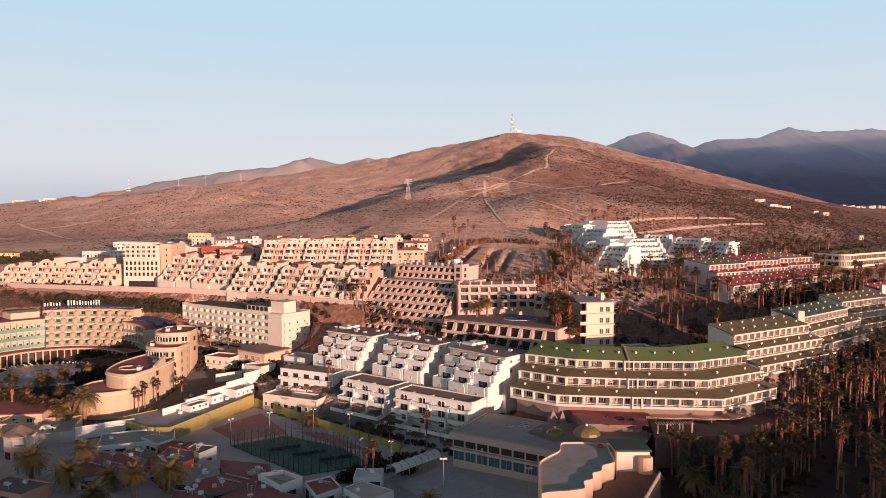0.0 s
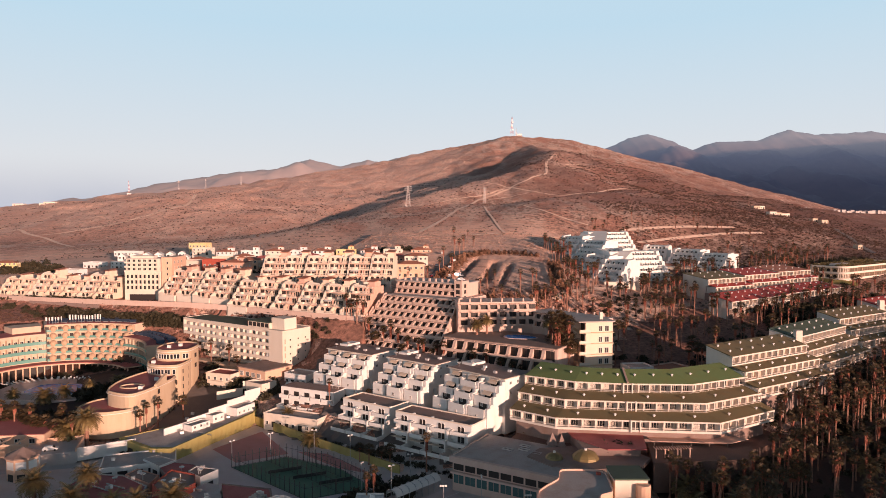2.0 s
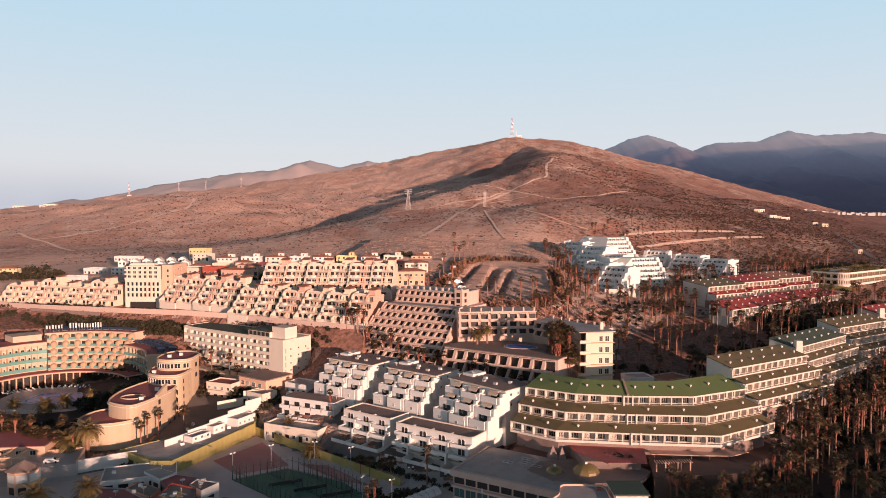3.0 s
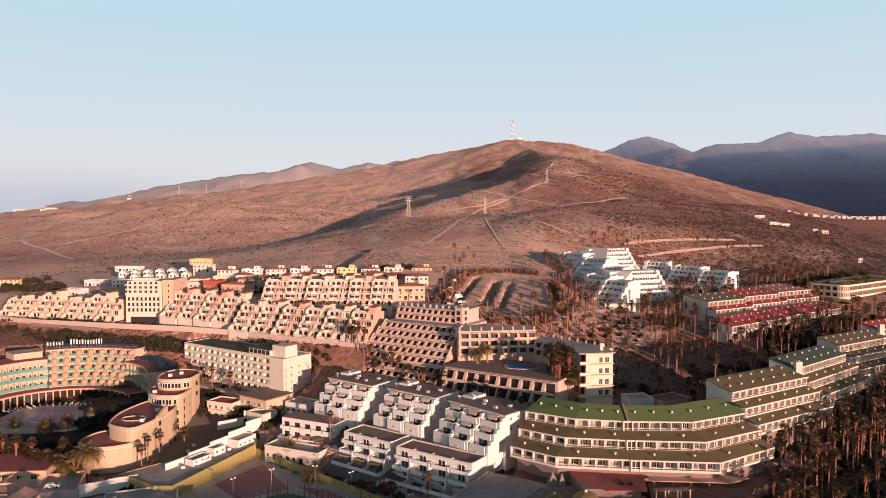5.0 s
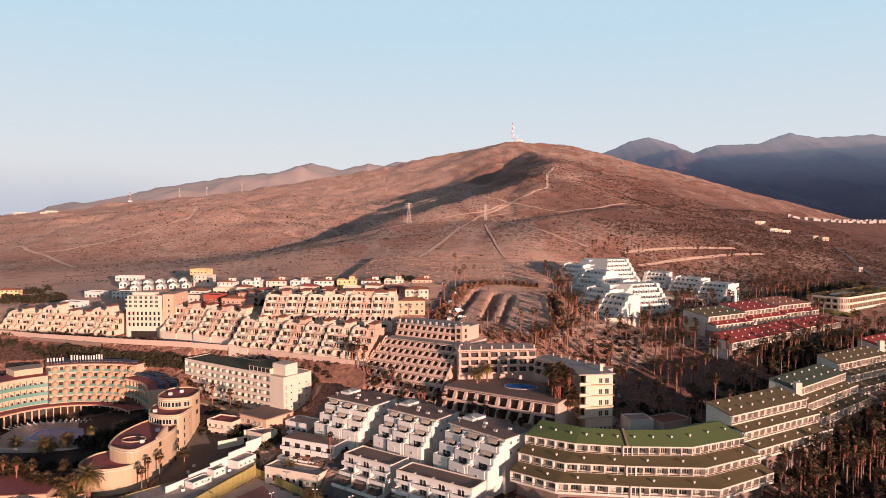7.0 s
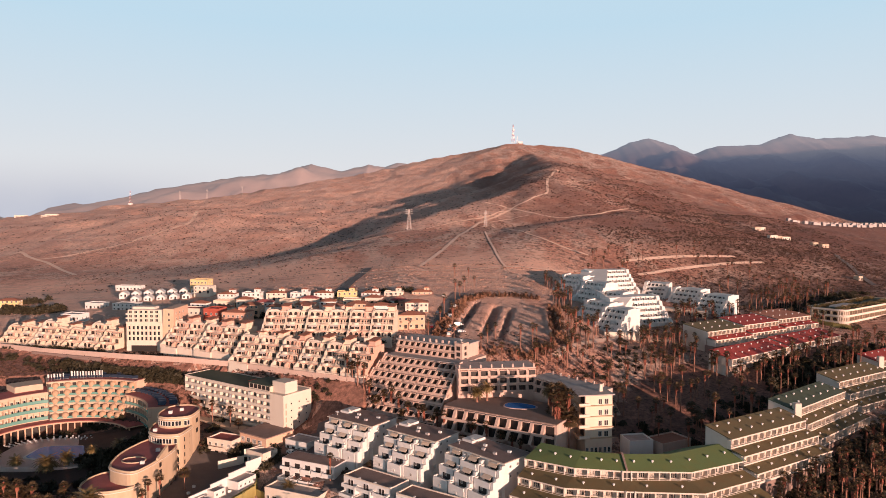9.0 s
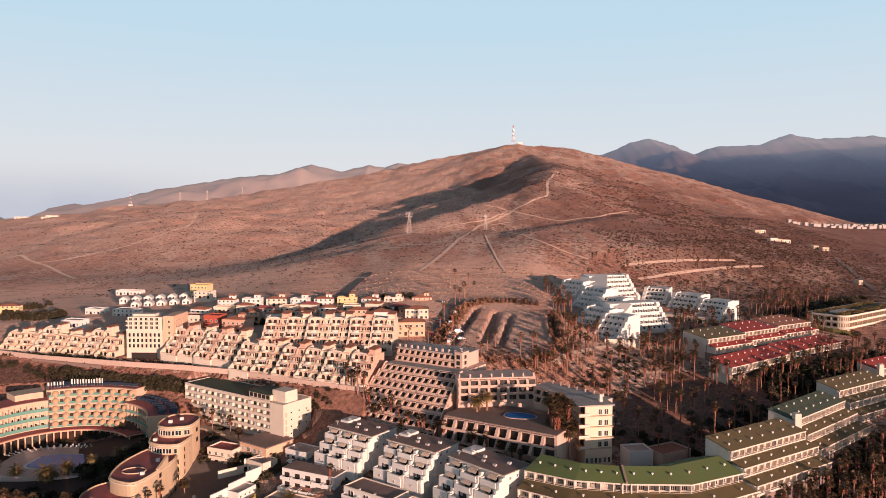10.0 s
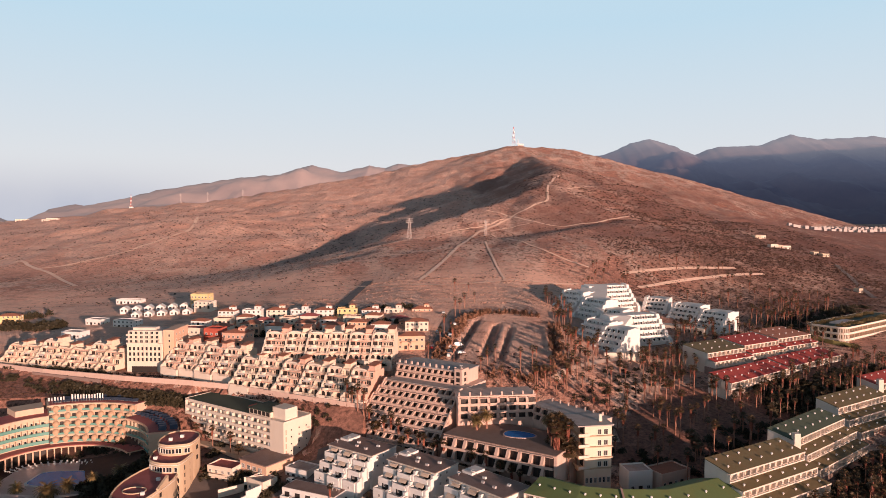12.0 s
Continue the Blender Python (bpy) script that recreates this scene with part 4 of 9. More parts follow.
small_flats((-58.5, 245.5), (-38.0, 236.0), 6.5, 13.4, 8, 5, "low white flats with a cluster of dishes on the roof")
# ---- cream slab hotel ----
def slab_hotel():
    a, b = (-117.9, 310.0), (-64.4, 273.4)
    L = math.hypot(b[0] - a[0], b[1] - a[1])
    D, H, z0 = 15.5, 15.2, 13.4
    t = thing("slab_hotel", a[0], a[1], z0, math.degrees(math.atan2(b[1] - a[1], b[0] - a[0])), "cream five-storey slab hotel with green flat roof", "hotel")
    bm = bmesh.new()
    box(bm, 0, 1.6, -6, L, D, H)
    part("body", bm, CREAM, t)
    bm = bmesh.new()
    box(bm, 0, 0, -6, 0.4, 1.6, H)
    box(bm, L - 8.2, 0, -6, L, 1.6, H)
    part("end_pier", bm, CREAM, t)
    st = 2.85
    bays = 14
    L2 = L - 8.6
    w = L2 / bays
    for k in range(5):
        z = H - 1.0 - st * (k + 1) + 0.6
        bm = bmesh.new()
        box(bm, 0.4, 0, z - 0.75, L - 8.2, 0.18, z + 0.55)
        box(bm, 0.4, 0.18, z - 0.2, L - 8.2, 1.6, z)
        part("balcony_band", bm, CREAM, t)
        for i in range(bays):
            x = 0.4 + (i + 0.5) * w
            put("partition", box_mesh("partition", 0.16, 1.4, 1.75, CREAM), t, shift(x - w / 2, 0.2, z))
            put("window", window_mesh(1.5, 1.7, WHITE, 2), t, shift(x - 0.55, 1.6, z + 0.05))
            if (i * 5 + k * 3) % 7 < 5:
                put("blind", box_mesh("blind", 1.25, 0.08, 1.25, WHITE if (i + k) % 3 else SHADE), t, shift(x + 0.95, 0.35 + 0.5 * ((i + k) % 2), z + 0.5), "pale balcony blind")
    bm = bmesh.new()
    box(bm, 0, 0, H - 0.62, L - 8.2, 0.3, H + 0.3)
    box(bm, 0, D - 0.3, H + 0.003, L, D, H + 0.3)
    box(bm, 0, 0.3, H + 0.003, 0.3, D - 0.3, H + 0.3)
    part("roof_parapet", bm, CREAM, t)
    bm = bmesh.new()
    box(bm, 0.3, 0.3, H + 0.002, L * 0.66, D - 0.3, H + 0.1)
    part("roof_covering", bm, GREEN_FELT, t, "dark green roof felt")
    bm = bmesh.new()
    box(bm, L * 0.66, 1.2, H + 0.002, L - 9, D * 0.75, H + 2.4)
    part("penthouse", bm, CREAM, t)
    bm = bmesh.new()
    box(bm, L * 0.66 - 0.6, 0.6, H + 2.4, L - 8.5, D * 0.8, H + 2.65)
    part("penthouse_roof", bm, GREEN_FELT, t, "green penthouse roof")
    for i in range(5):
        put("opening", box_mesh("opening", 2.0, 0.1, 1.7, DARK), t, shift(L * 0.66 + 1.5 + i * 2.5, 1.13, H + 0.4), "dark penthouse opening")
    bm = bmesh.new()
    box(bm, L - 9, 2.4, H + 0.002, L - 1.4, 9.0, H + 4.6)
    part("lift_tower", bm, CREAM, t)
    bm = bmesh.new()
    box(bm, L * 0.6, 4.0, H + 0.1, L * 0.65, 8.0, H + 2.0)
    part("machine_house", bm, RED, t, "small red machine house")
    for i, y in enumerate((3.2, 7.5, 11.5)):
        for k in range(4):
            if i == 0:
                put("slot_window", box_mesh("slot_window", 0.6, 0.1, 2.0, PINK), t, shift(L + 0.02, 1.4, 1.2 + k * 2.85, 90), "narrow pink stair window")
            put("window", window_mesh(0.8, 0.8, CREAM, 1), t, shift(L + 0.02, y + 1, 2.2 + k * 2.85, 90))
    # low annex in front of the end pier
    bm = bmesh.new()
    box(bm, L - 11, -13, -8, L + 4.5, 1.2, 1.9)
    part("annex", bm, SALMON, t, "salmon single-storey annex")
    bm = bmesh.new()
    box(bm, L - 11.4, -13.4, 1.9, L + 4.9, 0.8, 2.3)
    part("annex_roof", bm, BROWN_ROOF, t, "brown annex roof")
    for i in range(4):
        put("window", window_mesh(2.0, 1.8, WHITE, 3), t, shift(L - 9 + i * 3.3, -13.02, -1.2))
    bm = bmesh.new()
    box(bm, -1, -5.5, -7, L - 12, 0, -0.8)
    part("terrace_base", bm, BUFF, t)
    return t


slab_hotel()


# ---- brown stepped hotel with pool wing and end tower ----
def balcony_bay(t, m, w, st, step, mat, glass_w=2.3):
    """One bay: a sloping side wedge, a parapet, a deep hood and a wide dark window behind."""
    th = round(w * 0.26, 2)
    put("wedge", fin_mesh("wedge", th, ((-step, -0.1), (-step, 1.0), (-step * 0.85, 1.25), (-0.25, st - 0.2), (0.2, st - 0.2), (0.2, -0.1)), mat), t, m @ shift(-w / 2 + th / 2, 0, 0), "sloping balcony side wall")
    put("parapet", box_mesh("parapet", round(w, 2), 0.2, 0.8, mat, -step), t, m)
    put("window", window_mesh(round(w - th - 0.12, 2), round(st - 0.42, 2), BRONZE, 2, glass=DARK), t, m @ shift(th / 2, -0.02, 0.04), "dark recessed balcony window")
    put("hood", box_mesh("hood", round(w - th, 2), round(min(1.3, step * 0.75), 2), 0.3, mat, -round(min(1.3, step * 0.75), 2)), t, m @ shift(th / 2, 0, st - 0.42))


def stepped_hotel():
    a, b = (-23.8, 305.5), (12.6, 283.0)
    L = math.hypot(b[0] - a[0], b[1] - a[1])
    z0 = 18.8
    st, step = 2.76, 2.7
    t = thing("stepped_hotel", a[0], a[1], z0, math.degrees(math.atan2(b[1] - a[1], b[0] - a[0])), "brown concrete hotel stepping down the slope in rows of balconies", "hotel")
    rows = 8
    front = -8.0 - step * (rows - 1)
    right = L - 1.6
    for k in range(rows):                       # lower rows, bottom to top
        y = front + k * step
        x0 = -4.6 + 1.15 * k
        n = 12
        w = (right - x0) / n
        bm = bmesh.new()
        box(bm, x0, y, k * st - (9 if k == 0 else 0.02), right, 14, (k + 1) * st - 0.02)
        part("storey", bm, TAUPE, t)
        for i in range(n):
            balcony_bay(t, shift(x0 + (i + 0.5) * w, y, k * st), w, st, step if k else 1.6, TAUPE)
        put("end_wall", fin_mesh("end_wall", 0.35, ((-step - 0.2, -0.4), (-step - 0.2, 1.1), (-0.4, st + 0.75), (1.2, st + 0.75), (1.2, -0.4)), TAUPE), t, shift(x0 - 0.1, y, k * st))
        put("end_wall", fin_mesh("end_wall", 0.5, ((-step - 0.3, -0.4), (-step - 0.3, 1.3), (-0.4, st + 0.9), (1.2, st + 0.9), (1.2, -0.4)), TAUPE), t, shift(right + 0.1, y, k * st))
    zt = rows * st
    x0, x1 = 4.2, L - 5.4
    bm = bmesh.new()
    box(bm, 3.6, -8.5, zt - 0.02, right + 0.3, 1.2, zt + 0.25)
    part("terrace", bm, GREY_ROOF, t, "pale terrace between the two parts")
    n = 10
    w = (x1 - 3.2 - x0) / n
    for k in range(2):                          # upper block
        y = -0.6 + 1.2 * k
        bm = bmesh.new()
        box(bm, x0, y, zt + k * st + (0.01 if k else -0.5), x1, 14, zt + (k + 1) * st)
        part("storey", bm, TAUPE, t)
        for i in range(n):
            balcony_bay(t, shift(x0 + (i + 0.5) * w, y, zt + k * st + 0.02), w, st, 1.6, TAUPE)
    bm = bmesh.new()
    box(bm, x0 - 0.4, -0.8, zt + 2 * st, x1 + 0.3, 14.3, zt + 2 * st + 0.45)
    part("roof_slab", bm, GREY_ROOF, t, "pale gravel roof")
    for i in range(11):
        put("chimney", box_mesh("chimney", 0.7, 0.9, 1.3, TAUPE, 0, 0.06), t, shift(x0 + 0.6 + i * (x1 - x0 - 1.2) / 10, 0.2, zt + 2 * st + 0.45))
    bm = bmesh.new()
    box(bm, x1 - 3.0, -1.4, zt - 4, x1 + 0.6, 4.5, zt + 2 * st + 1.4)
    part("stair_tower", bm, TAUPE, t)
    for k in range(3):
        # Near-black panels on the tower wall in place of shaded stair openings.
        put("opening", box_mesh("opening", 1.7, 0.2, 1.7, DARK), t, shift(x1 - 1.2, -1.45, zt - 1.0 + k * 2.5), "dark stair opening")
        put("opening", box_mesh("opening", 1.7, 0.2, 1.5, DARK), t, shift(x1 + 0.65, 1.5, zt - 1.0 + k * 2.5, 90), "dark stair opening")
    put("dish", dish_mesh(), t, shift(x1 - 1.0, 1.0, zt + 2 * st + 1.4), "white satellite dish")
    bm = bmesh.new()
    box(bm, -1, 14, -9, x1, 20, zt - 2)
    part("back_mass", bm, TAUPE, t)
    return t


stepped_hotel()


def pool_wing():
    t = thing("pool_wing", 5.9, 267.5, 30.4, 7, "brown three-storey hotel wing above a small pool", "hotel wing")
    L, st, D = 31.0, 3.0, 12.0
    bm = bmesh.new()
    box(bm, 0, 0, -10, L, D, 10.4)
    part("body", bm, TAUPE, t)
    for k in range(4):
        n = 8
        w = L / n
        for i in range(n):
            m = shift((i + 0.5) * w, -0.02, 10.2 - st * (k + 1))
            if 10.2 - st * (k + 1) < -0.4:
                m = shift((i + 0.5) * w, -0.02, -1.8)
                continue
            balcony_bay(t, m, w, st, 1.5, TAUPE, 1.8)
    bm = bmesh.new()
    box(bm, -0.3, -0.6, 10.4, L + 0.3, D + 0.3, 10.75)
    part("roof_slab", bm, TAUPE, t)
    for i in range(8):
        put("chimney", box_mesh("chimney", 0.6, 0.8, 1.4, TAUPE, 0, 0.06), t, shift(0.5 + i * (L - 1) / 7, 0.1, 10.75))
    # connecting lower gallery that runs down to the end tower
    gal = thing("gallery", 36.5, 270.5, 29.8, -52, "low brown hotel gallery with hooded windows and pale roof", "hotel wing")
    G = 31.0
    bm = bmesh.new()
    box(bm, -1, 0, -10, G, 9, 7.4)
    part("body", bm, TAUPE, gal)
    bm = bmesh.new()
    box(bm, -1, -1.2, 7.4, G, 9.3, 7.75)
    part("roof_slab", bm, GREY_ROOF, gal, "pale gravel roof")
    for k in range(2):
        for i in range(7):
            balcony_bay(gal, shift(2 + i * 3.9, -0.02, 1.2 + k * 3.0), 3.9, 3.0, 1.4, TAUPE, 1.9)
    for i in range(7):
        put("chimney", box_mesh("chimney", 0.6, 0.8, 1.2, TAUPE, 0, 0.06), gal, shift(2 + i * 4.2, 7.8, 7.75))
    # lower row of hooded rooms under the pool terrace
    low = thing("terrace_rooms", 0.5, 258.0, 19.5, -32.5, "row of hooded rooms carrying the pool terrace", "hotel wing")
    R = 46.0
    bm = bmesh.new()
    box(bm, 0, 0, -6, R, 22, 9.6)
    part("body", bm, TAUPE, low)
    bm = bmesh.new()
    box(bm, -0.2, -0.3, 9.6, R, 24, 9.9)
    part("terrace_floor", bm, TERRACE, low, "tiled pool terrace")
    for k in range(2):
        for i in range(10):
            balcony_bay(low, shift(2.3 + i * 4.5, -0.02, 1.0 + k * 4.3), 4.5, 4.2, 2.8 - 0.6 * k, TAUPE, 2.4)
    # the pool
    pool = thing("swimming_pool", 28.0, 256.5, 29.42, -18, "kidney-shaped blue swimming pool with a pale rim", "pool")
    out = [(5.9 * math.cos(a) + 1.2 * math.cos(2 * a), 3.6 * math.sin(a) * (1 + 0.18 * math.cos(a))) for a in [6.2832 * i / 28 for i in range(28)]]
    bm = bmesh.new()
    prism(bm, [(x * 1.1, y * 1.18) for x, y in out], 0, 0.16)
    part("rim", bm, PAVING, pool)
    bm = bmesh.new()
    prism(bm, out, 0.01, 0.19)
    part("water", bm, POOL, pool, "clear blue water")


pool_wing()


def end_tower():
    t = thing("end_tower", 50.6, 241.5, 17.0, 10, "cream end tower with stacked balconies and a pale gravel roof", "hotel wing")
    W, D, H = 10.2, 13.0, 20.4
    bm = bmesh.new()
    box(bm, 0, 0, -6, W, D, H)
    part("body", bm, PEACH, t)
    for k in range(4):
        z = H - 0.3 - 3.9 * (k + 1) + 0.6
        bm = bmesh.new()
        box(bm, -2.6 - 0.5 * (k == 3), -0.9, z - 0.3, W + 0.2, 2.0, z)
        box(bm, -2.6, -0.9, z, -2.4, 6, z + 0.95)
        part("floor_band", bm, SAND, t)
        bm = bmesh.new()
        box(bm, -2.4, -0.9, z, W * 0.35 - 2, -0.75, z + 0.9)
        part("balcony_rail", bm, CREAM, t)
        put("window", window_mesh(1.4, 2.0, WHITE, 2, glass=DARK), t, shift(W * 0.55, -0.02, z + 0.2))
        put("window", window_mesh(1.6, 2.0, WHITE, 2, glass=DARK), t, shift(W * 0.78, -0.02, z + 0.2))
        # Flat near-black panel painted as the shade of a balcony recess.
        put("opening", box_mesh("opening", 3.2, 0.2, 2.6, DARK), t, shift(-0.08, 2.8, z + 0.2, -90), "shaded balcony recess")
        put("window", window_mesh(2.0, 2.4, WHITE, 2, glass=DARK), t, shift(W + 0.02, 3.0, z + 0.3, 90))
    for i in range(6):
        put("window", window_mesh(1.0, 2.0, WHITE, 2), t, shift(0.9 + i * 1.65, -0.02, -0.5))
    bm = bmesh.new()
    box(bm, -3, -1.2, H, W + 0.4, D + 0.4, H + 0.4)
    part("roof_slab", bm, GREY_ROOF, t, "pale gravel roof")
    put("chimney", box_mesh("chimney", 1.2, 1.2, 2.6, CREAM, 0, 0.1), t, shift(W - 3, 3, H + 0.4))
    return t


end_tower()


# ---- curved hotel round its pool ----
HC = (-158.0, 273.0)


def arc_box(bm, r0, r1, a0, a1, z0, z1, n=6, mat=0):
    """A curved block between two radii and two angles (degrees), in the hotel's frame."""
    g = []
    for i in range(n + 1):
        a = radians(a0 + (a1 - a0) * i / n)
        c, s = math.cos(a), math.sin(a)
        g.append([bm.verts.new((r * c, r * s, z)) for r, z in ((r0, z0), (r1, z0), (r1, z1), (r0, z1))])
    for p, q in zip(g, g[1:]):
        for k in range(4):
            bm.faces.new((p[k], q[k], q[(k + 1) % 4], p[(k + 1) % 4])).material_index = mat
    bm.faces.new(g[0]).material_index = mat
    bm.faces.new(g[-1][::-1]).material_index = mat
    return bm


def cone_awning():
    def build(bm):
        lathe(bm, [(1.15, -1.75), (1.5, -1.0), (1.4, -0.1), (0.85, 0.55), (0.08, 0.9)], 10)
    return shared(("cone_awning",), build, (CONE,))


def round_hotel():
    t = thing("curved_hotel", HC[0], HC[1], 4.0, 0, "curved peach hotel with aqua balconies and tan cone awnings", "hotel")
    st = 2.95
    for k in range(5):
        r = 32.5 + 2.1 * k
        z = 6.3 + st * k
        bm = bmesh.new()
        arc_box(bm, r + 1.5, 47, 66, 121, z - 0.02, z + st - 0.02, 16)
        part("storey", bm, BUFF, t)
        bm = bmesh.new()
        arc_box(bm, r, r + 0.12, 66, 121, z + 0.1, z + 1.05, 16)
        part("glass_rail", bm, AQUA, t, "aqua glass balcony rail")
        bm = bmesh.new()
        arc_box(bm, r - 0.05, r + 1.5, 66, 121, z - 0.2, z + 0.09, 16)
        part("balcony_floor", bm, BUFF, t)
        for i in range(8):
            a = radians(69 + i * 6.9)
            put("awning", cone_awning(), t, shift((r + 0.9) * math.cos(a), (r + 0.9) * math.sin(a), z + 1.95), "tan cone awning")
            b = radians(72.4 + i * 6.9)
            put("door", box_mesh("door", 1.5, 0.1, 2.1, DARK), t, shift((r + 1.47) * math.cos(b), (r + 1.47) * math.sin(b), z + 0.1, math.degrees(b) - 90), "dark balcony door")
    bm = bmesh.new()
    arc_box(bm, 40.8, 54, 65.5, 122, 21.05, 21.5, 16)
    part("roof_slab", bm, BUFF, t)
    bm = bmesh.new()
    arc_box(bm, 42.0, 53.5, 66.2, 121, 21.5, 21.56, 16)
    part("roof_covering", bm, DECK, t, "dark red roof deck")
    bm = bmesh.new()
    arc_box(bm, 46.9, 53.5, 65.6, 122, -1, 21.05, 16)
    part("back_block", bm, BUFF, t)
    # arcade and its red canopy round the pool
    bm = bmesh.new()
    arc_box(bm, 28.5, 36, 42, 168, 5.2, 5.7, 24)
    part("canopy", bm, SALMON, t)
    bm = bmesh.new()
    arc_box(bm, 29.0, 36, 42, 168, 5.7, 5.9, 24)
    part("canopy_deck", bm, DECK, t, "dark red canopy deck")
    # Wall behind the columns near-black: the canopy's shade is in its colour.
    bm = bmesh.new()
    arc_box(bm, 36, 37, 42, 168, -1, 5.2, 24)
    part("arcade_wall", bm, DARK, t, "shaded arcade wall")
    for i in range(24):
        a = radians(45 + i * 5.2)
        put("column", box_mesh("column", 0.5, 0.5, 5.2, SALMON), t, shift(30.5 * math.cos(a), 30.5 * math.sin(a), 0, 45 + i * 5.2))
    # lower wing with glazed aqua balconies
    for k in range(3):
        z = 6.3 + 3.7 * k
        bm = bmesh.new()
        arc_box(bm, 36.0, 46, 121.5, 168, z - 0.02, z + 3.68, 10)
        part("storey", bm, BUFF, t)
        bm = bmesh.new()
        arc_box(bm, 34.3, 34.4, 121.5, 168, z + 0.1, z + 1.5, 10)
        part("glass_rail", bm, AQUA, t, "aqua glass balcony rail")
        bm = bmesh.new()
        arc_box(bm, 34.2, 36.0, 121.5, 168, z - 0.25, z + 0.08, 10)
        part("balcony_floor", bm, BUFF, t)
        for i in range(12):
            a = radians(123 + i * 3.9)
            put("pier", box_mesh("pier", 0.5, 1.5, 3.4, BUFF), t, shift(34.4 * math.cos(a), 34.4 * math.sin(a), z + 0.08, math.degrees(a) - 90))
            b = radians(125 + i * 3.9)
            put("window", window_mesh(1.7, 2.0, WHITE, 2), t, shift(35.97 * math.cos(b), 35.97 * math.sin(b), z + 0.2, math.degrees(b) - 90))
    bm = bmesh.new()
    arc_box(bm, 33.6, 47, 121.5, 168, 17.4, 18.7, 10)
    part("roof_slab", bm, BUFF, t)
    bm = bmesh.new()
    arc_box(bm, 34.4, 46.4, 122, 167.5, 18.7, 18.76, 10)
    part("roof_covering", bm, DECK, t, "dark red roof deck")
    bm = bmesh.new()
    arc_box(bm, 40, 50, 124, 140, 18.76, 21.4, 6)
    part("roof_house", bm, BUFF, t)
    # columned corner towards the street
    for k in range(4):
        z = 1.6 + 3.6 * k
        bm = bmesh.new()
        arc_box(bm, 37.5, 47, 18, 65.5, z - 0.02, z + 3.58, 10)
        part("storey", bm, BUFF, t)
        bm = bmesh.new()
        arc_box(bm, 35.9, 36.0, 18, 65.5, z + 0.1, z + 1.2, 10)
        part("glass_rail", bm, AQUA, t, "aqua glass balcony rail")
        bm = bmesh.new()
        arc_box(bm, 35.8, 37.5, 18, 65.5, z - 0.2, z + 0.08, 10)
        part("balcony_floor", bm, BUFF, t)
        for i in range(12):
            a = radians(19 + i * 4.1)
            put("pier", box_mesh("pier", 0.6, 1.5, 3.5, BUFF), t, shift(35.9 * math.cos(a), 35.9 * math.sin(a), z + 0.05, math.degrees(a) - 90))
            c = a + radians(2.05)
            put("window", window_mesh(1.6, 2.2, WHITE, 2, glass=DARK), t, shift(37.47 * math.cos(c), 37.47 * math.sin(c), z + 0.1, math.degrees(c) - 90))
    bm = bmesh.new()
    arc_box(bm, 35.4, 48, 18, 65.5, 15.95, 16.7, 10)
    part("roof_slab", bm, SALMON, t)
    bm = bmesh.new()
    arc_box(bm, 36.0, 47.5, 18.5, 65, 16.7, 16.76, 10)
    part("roof_covering", bm, DECK, t, "dark red roof deck")
    panel = shared(("solar_panel",), lambda bm: box(bm, -1.6, -1.0, 0, 1.6, 1.0, 0.12), (SOLAR,))
    for i in range(44):
        a = 20 + (i % 22) * 4.6
        r = (44.5 if a > 66 else 41.5) + 4.5 * (i // 22)
        z = 22.4 if a > 66 else 17.6
        p = pose(r * math.cos(radians(a)), r * math.sin(radians(a)), z, 24, 0, 8 * (i % 3))
        put("solar_panel", panel, t, p, "dark blue solar panel")
    for i in range(22):
        a = radians(20 + i * 4.6)
        r = 44.5 if math.degrees(a) > 66 else 41.5
        put("panel_stand", box_mesh("panel_stand", 2.6, 0.12, 0.9, METAL), t, shift(r * math.cos(a), r * math.sin(a) + 0.5, 21.5 if math.degrees(a) > 66 else 16.7))
    # roof sign: plain white strokes in the place of its lettering
    rng = random.Random(4)
    for i in range(18):
        a = radians(121 - 1.6 * i - (3 if i > 5 else 0))
        hgt = (1.4 if i < 6 else 1.7) + 0.7 * rng.random()
        put("sign_stroke", box_mesh("sign_stroke", 0.42 if i % 2 else 0.75, 0.15, round(hgt, 1), WHITE), t, shift(43.0 * math.cos(a), 43.0 * math.sin(a), 23.1), "plain white sign stroke")
        put("sign_post", box_mesh("sign_post", 0.1, 0.1, 1.6, METAL), t, shift(43.0 * math.cos(a), 43.2 * math.sin(a), 21.5))
    # pool
    pool = thing("hotel_pool", HC[0] + 5, HC[1] + 2.5, 4.4, 0, "large oval hotel pool with a pale curved rim", "pool")
    out = [((16 + 2 * math.cos(3 * a)) * math.cos(a), (9.5 + 1.5 * math.cos(2 * a)) * math.sin(a)) for a in [6.2832 * i / 36 for i in range(36)]]
    bm = bmesh.new()
    prism(bm, [(x * 1.75 - 2, y * 2.2 + 1) for x, y in out], -3, 0.05)
    part("deck", bm, PAVING, pool, "pale paved pool deck")
    bm = bmesh.new()
    prism(bm, [(x * 1.07, y * 1.09) for x, y in out], 0.04, 0.3)
    part("rim", bm, WHITE, pool)
    bm = bmesh.new()
    prism(bm, out, 0.05, 0.34)
    part("water", bm, POOL, pool, "still blue water")
    return t


round_hotel()


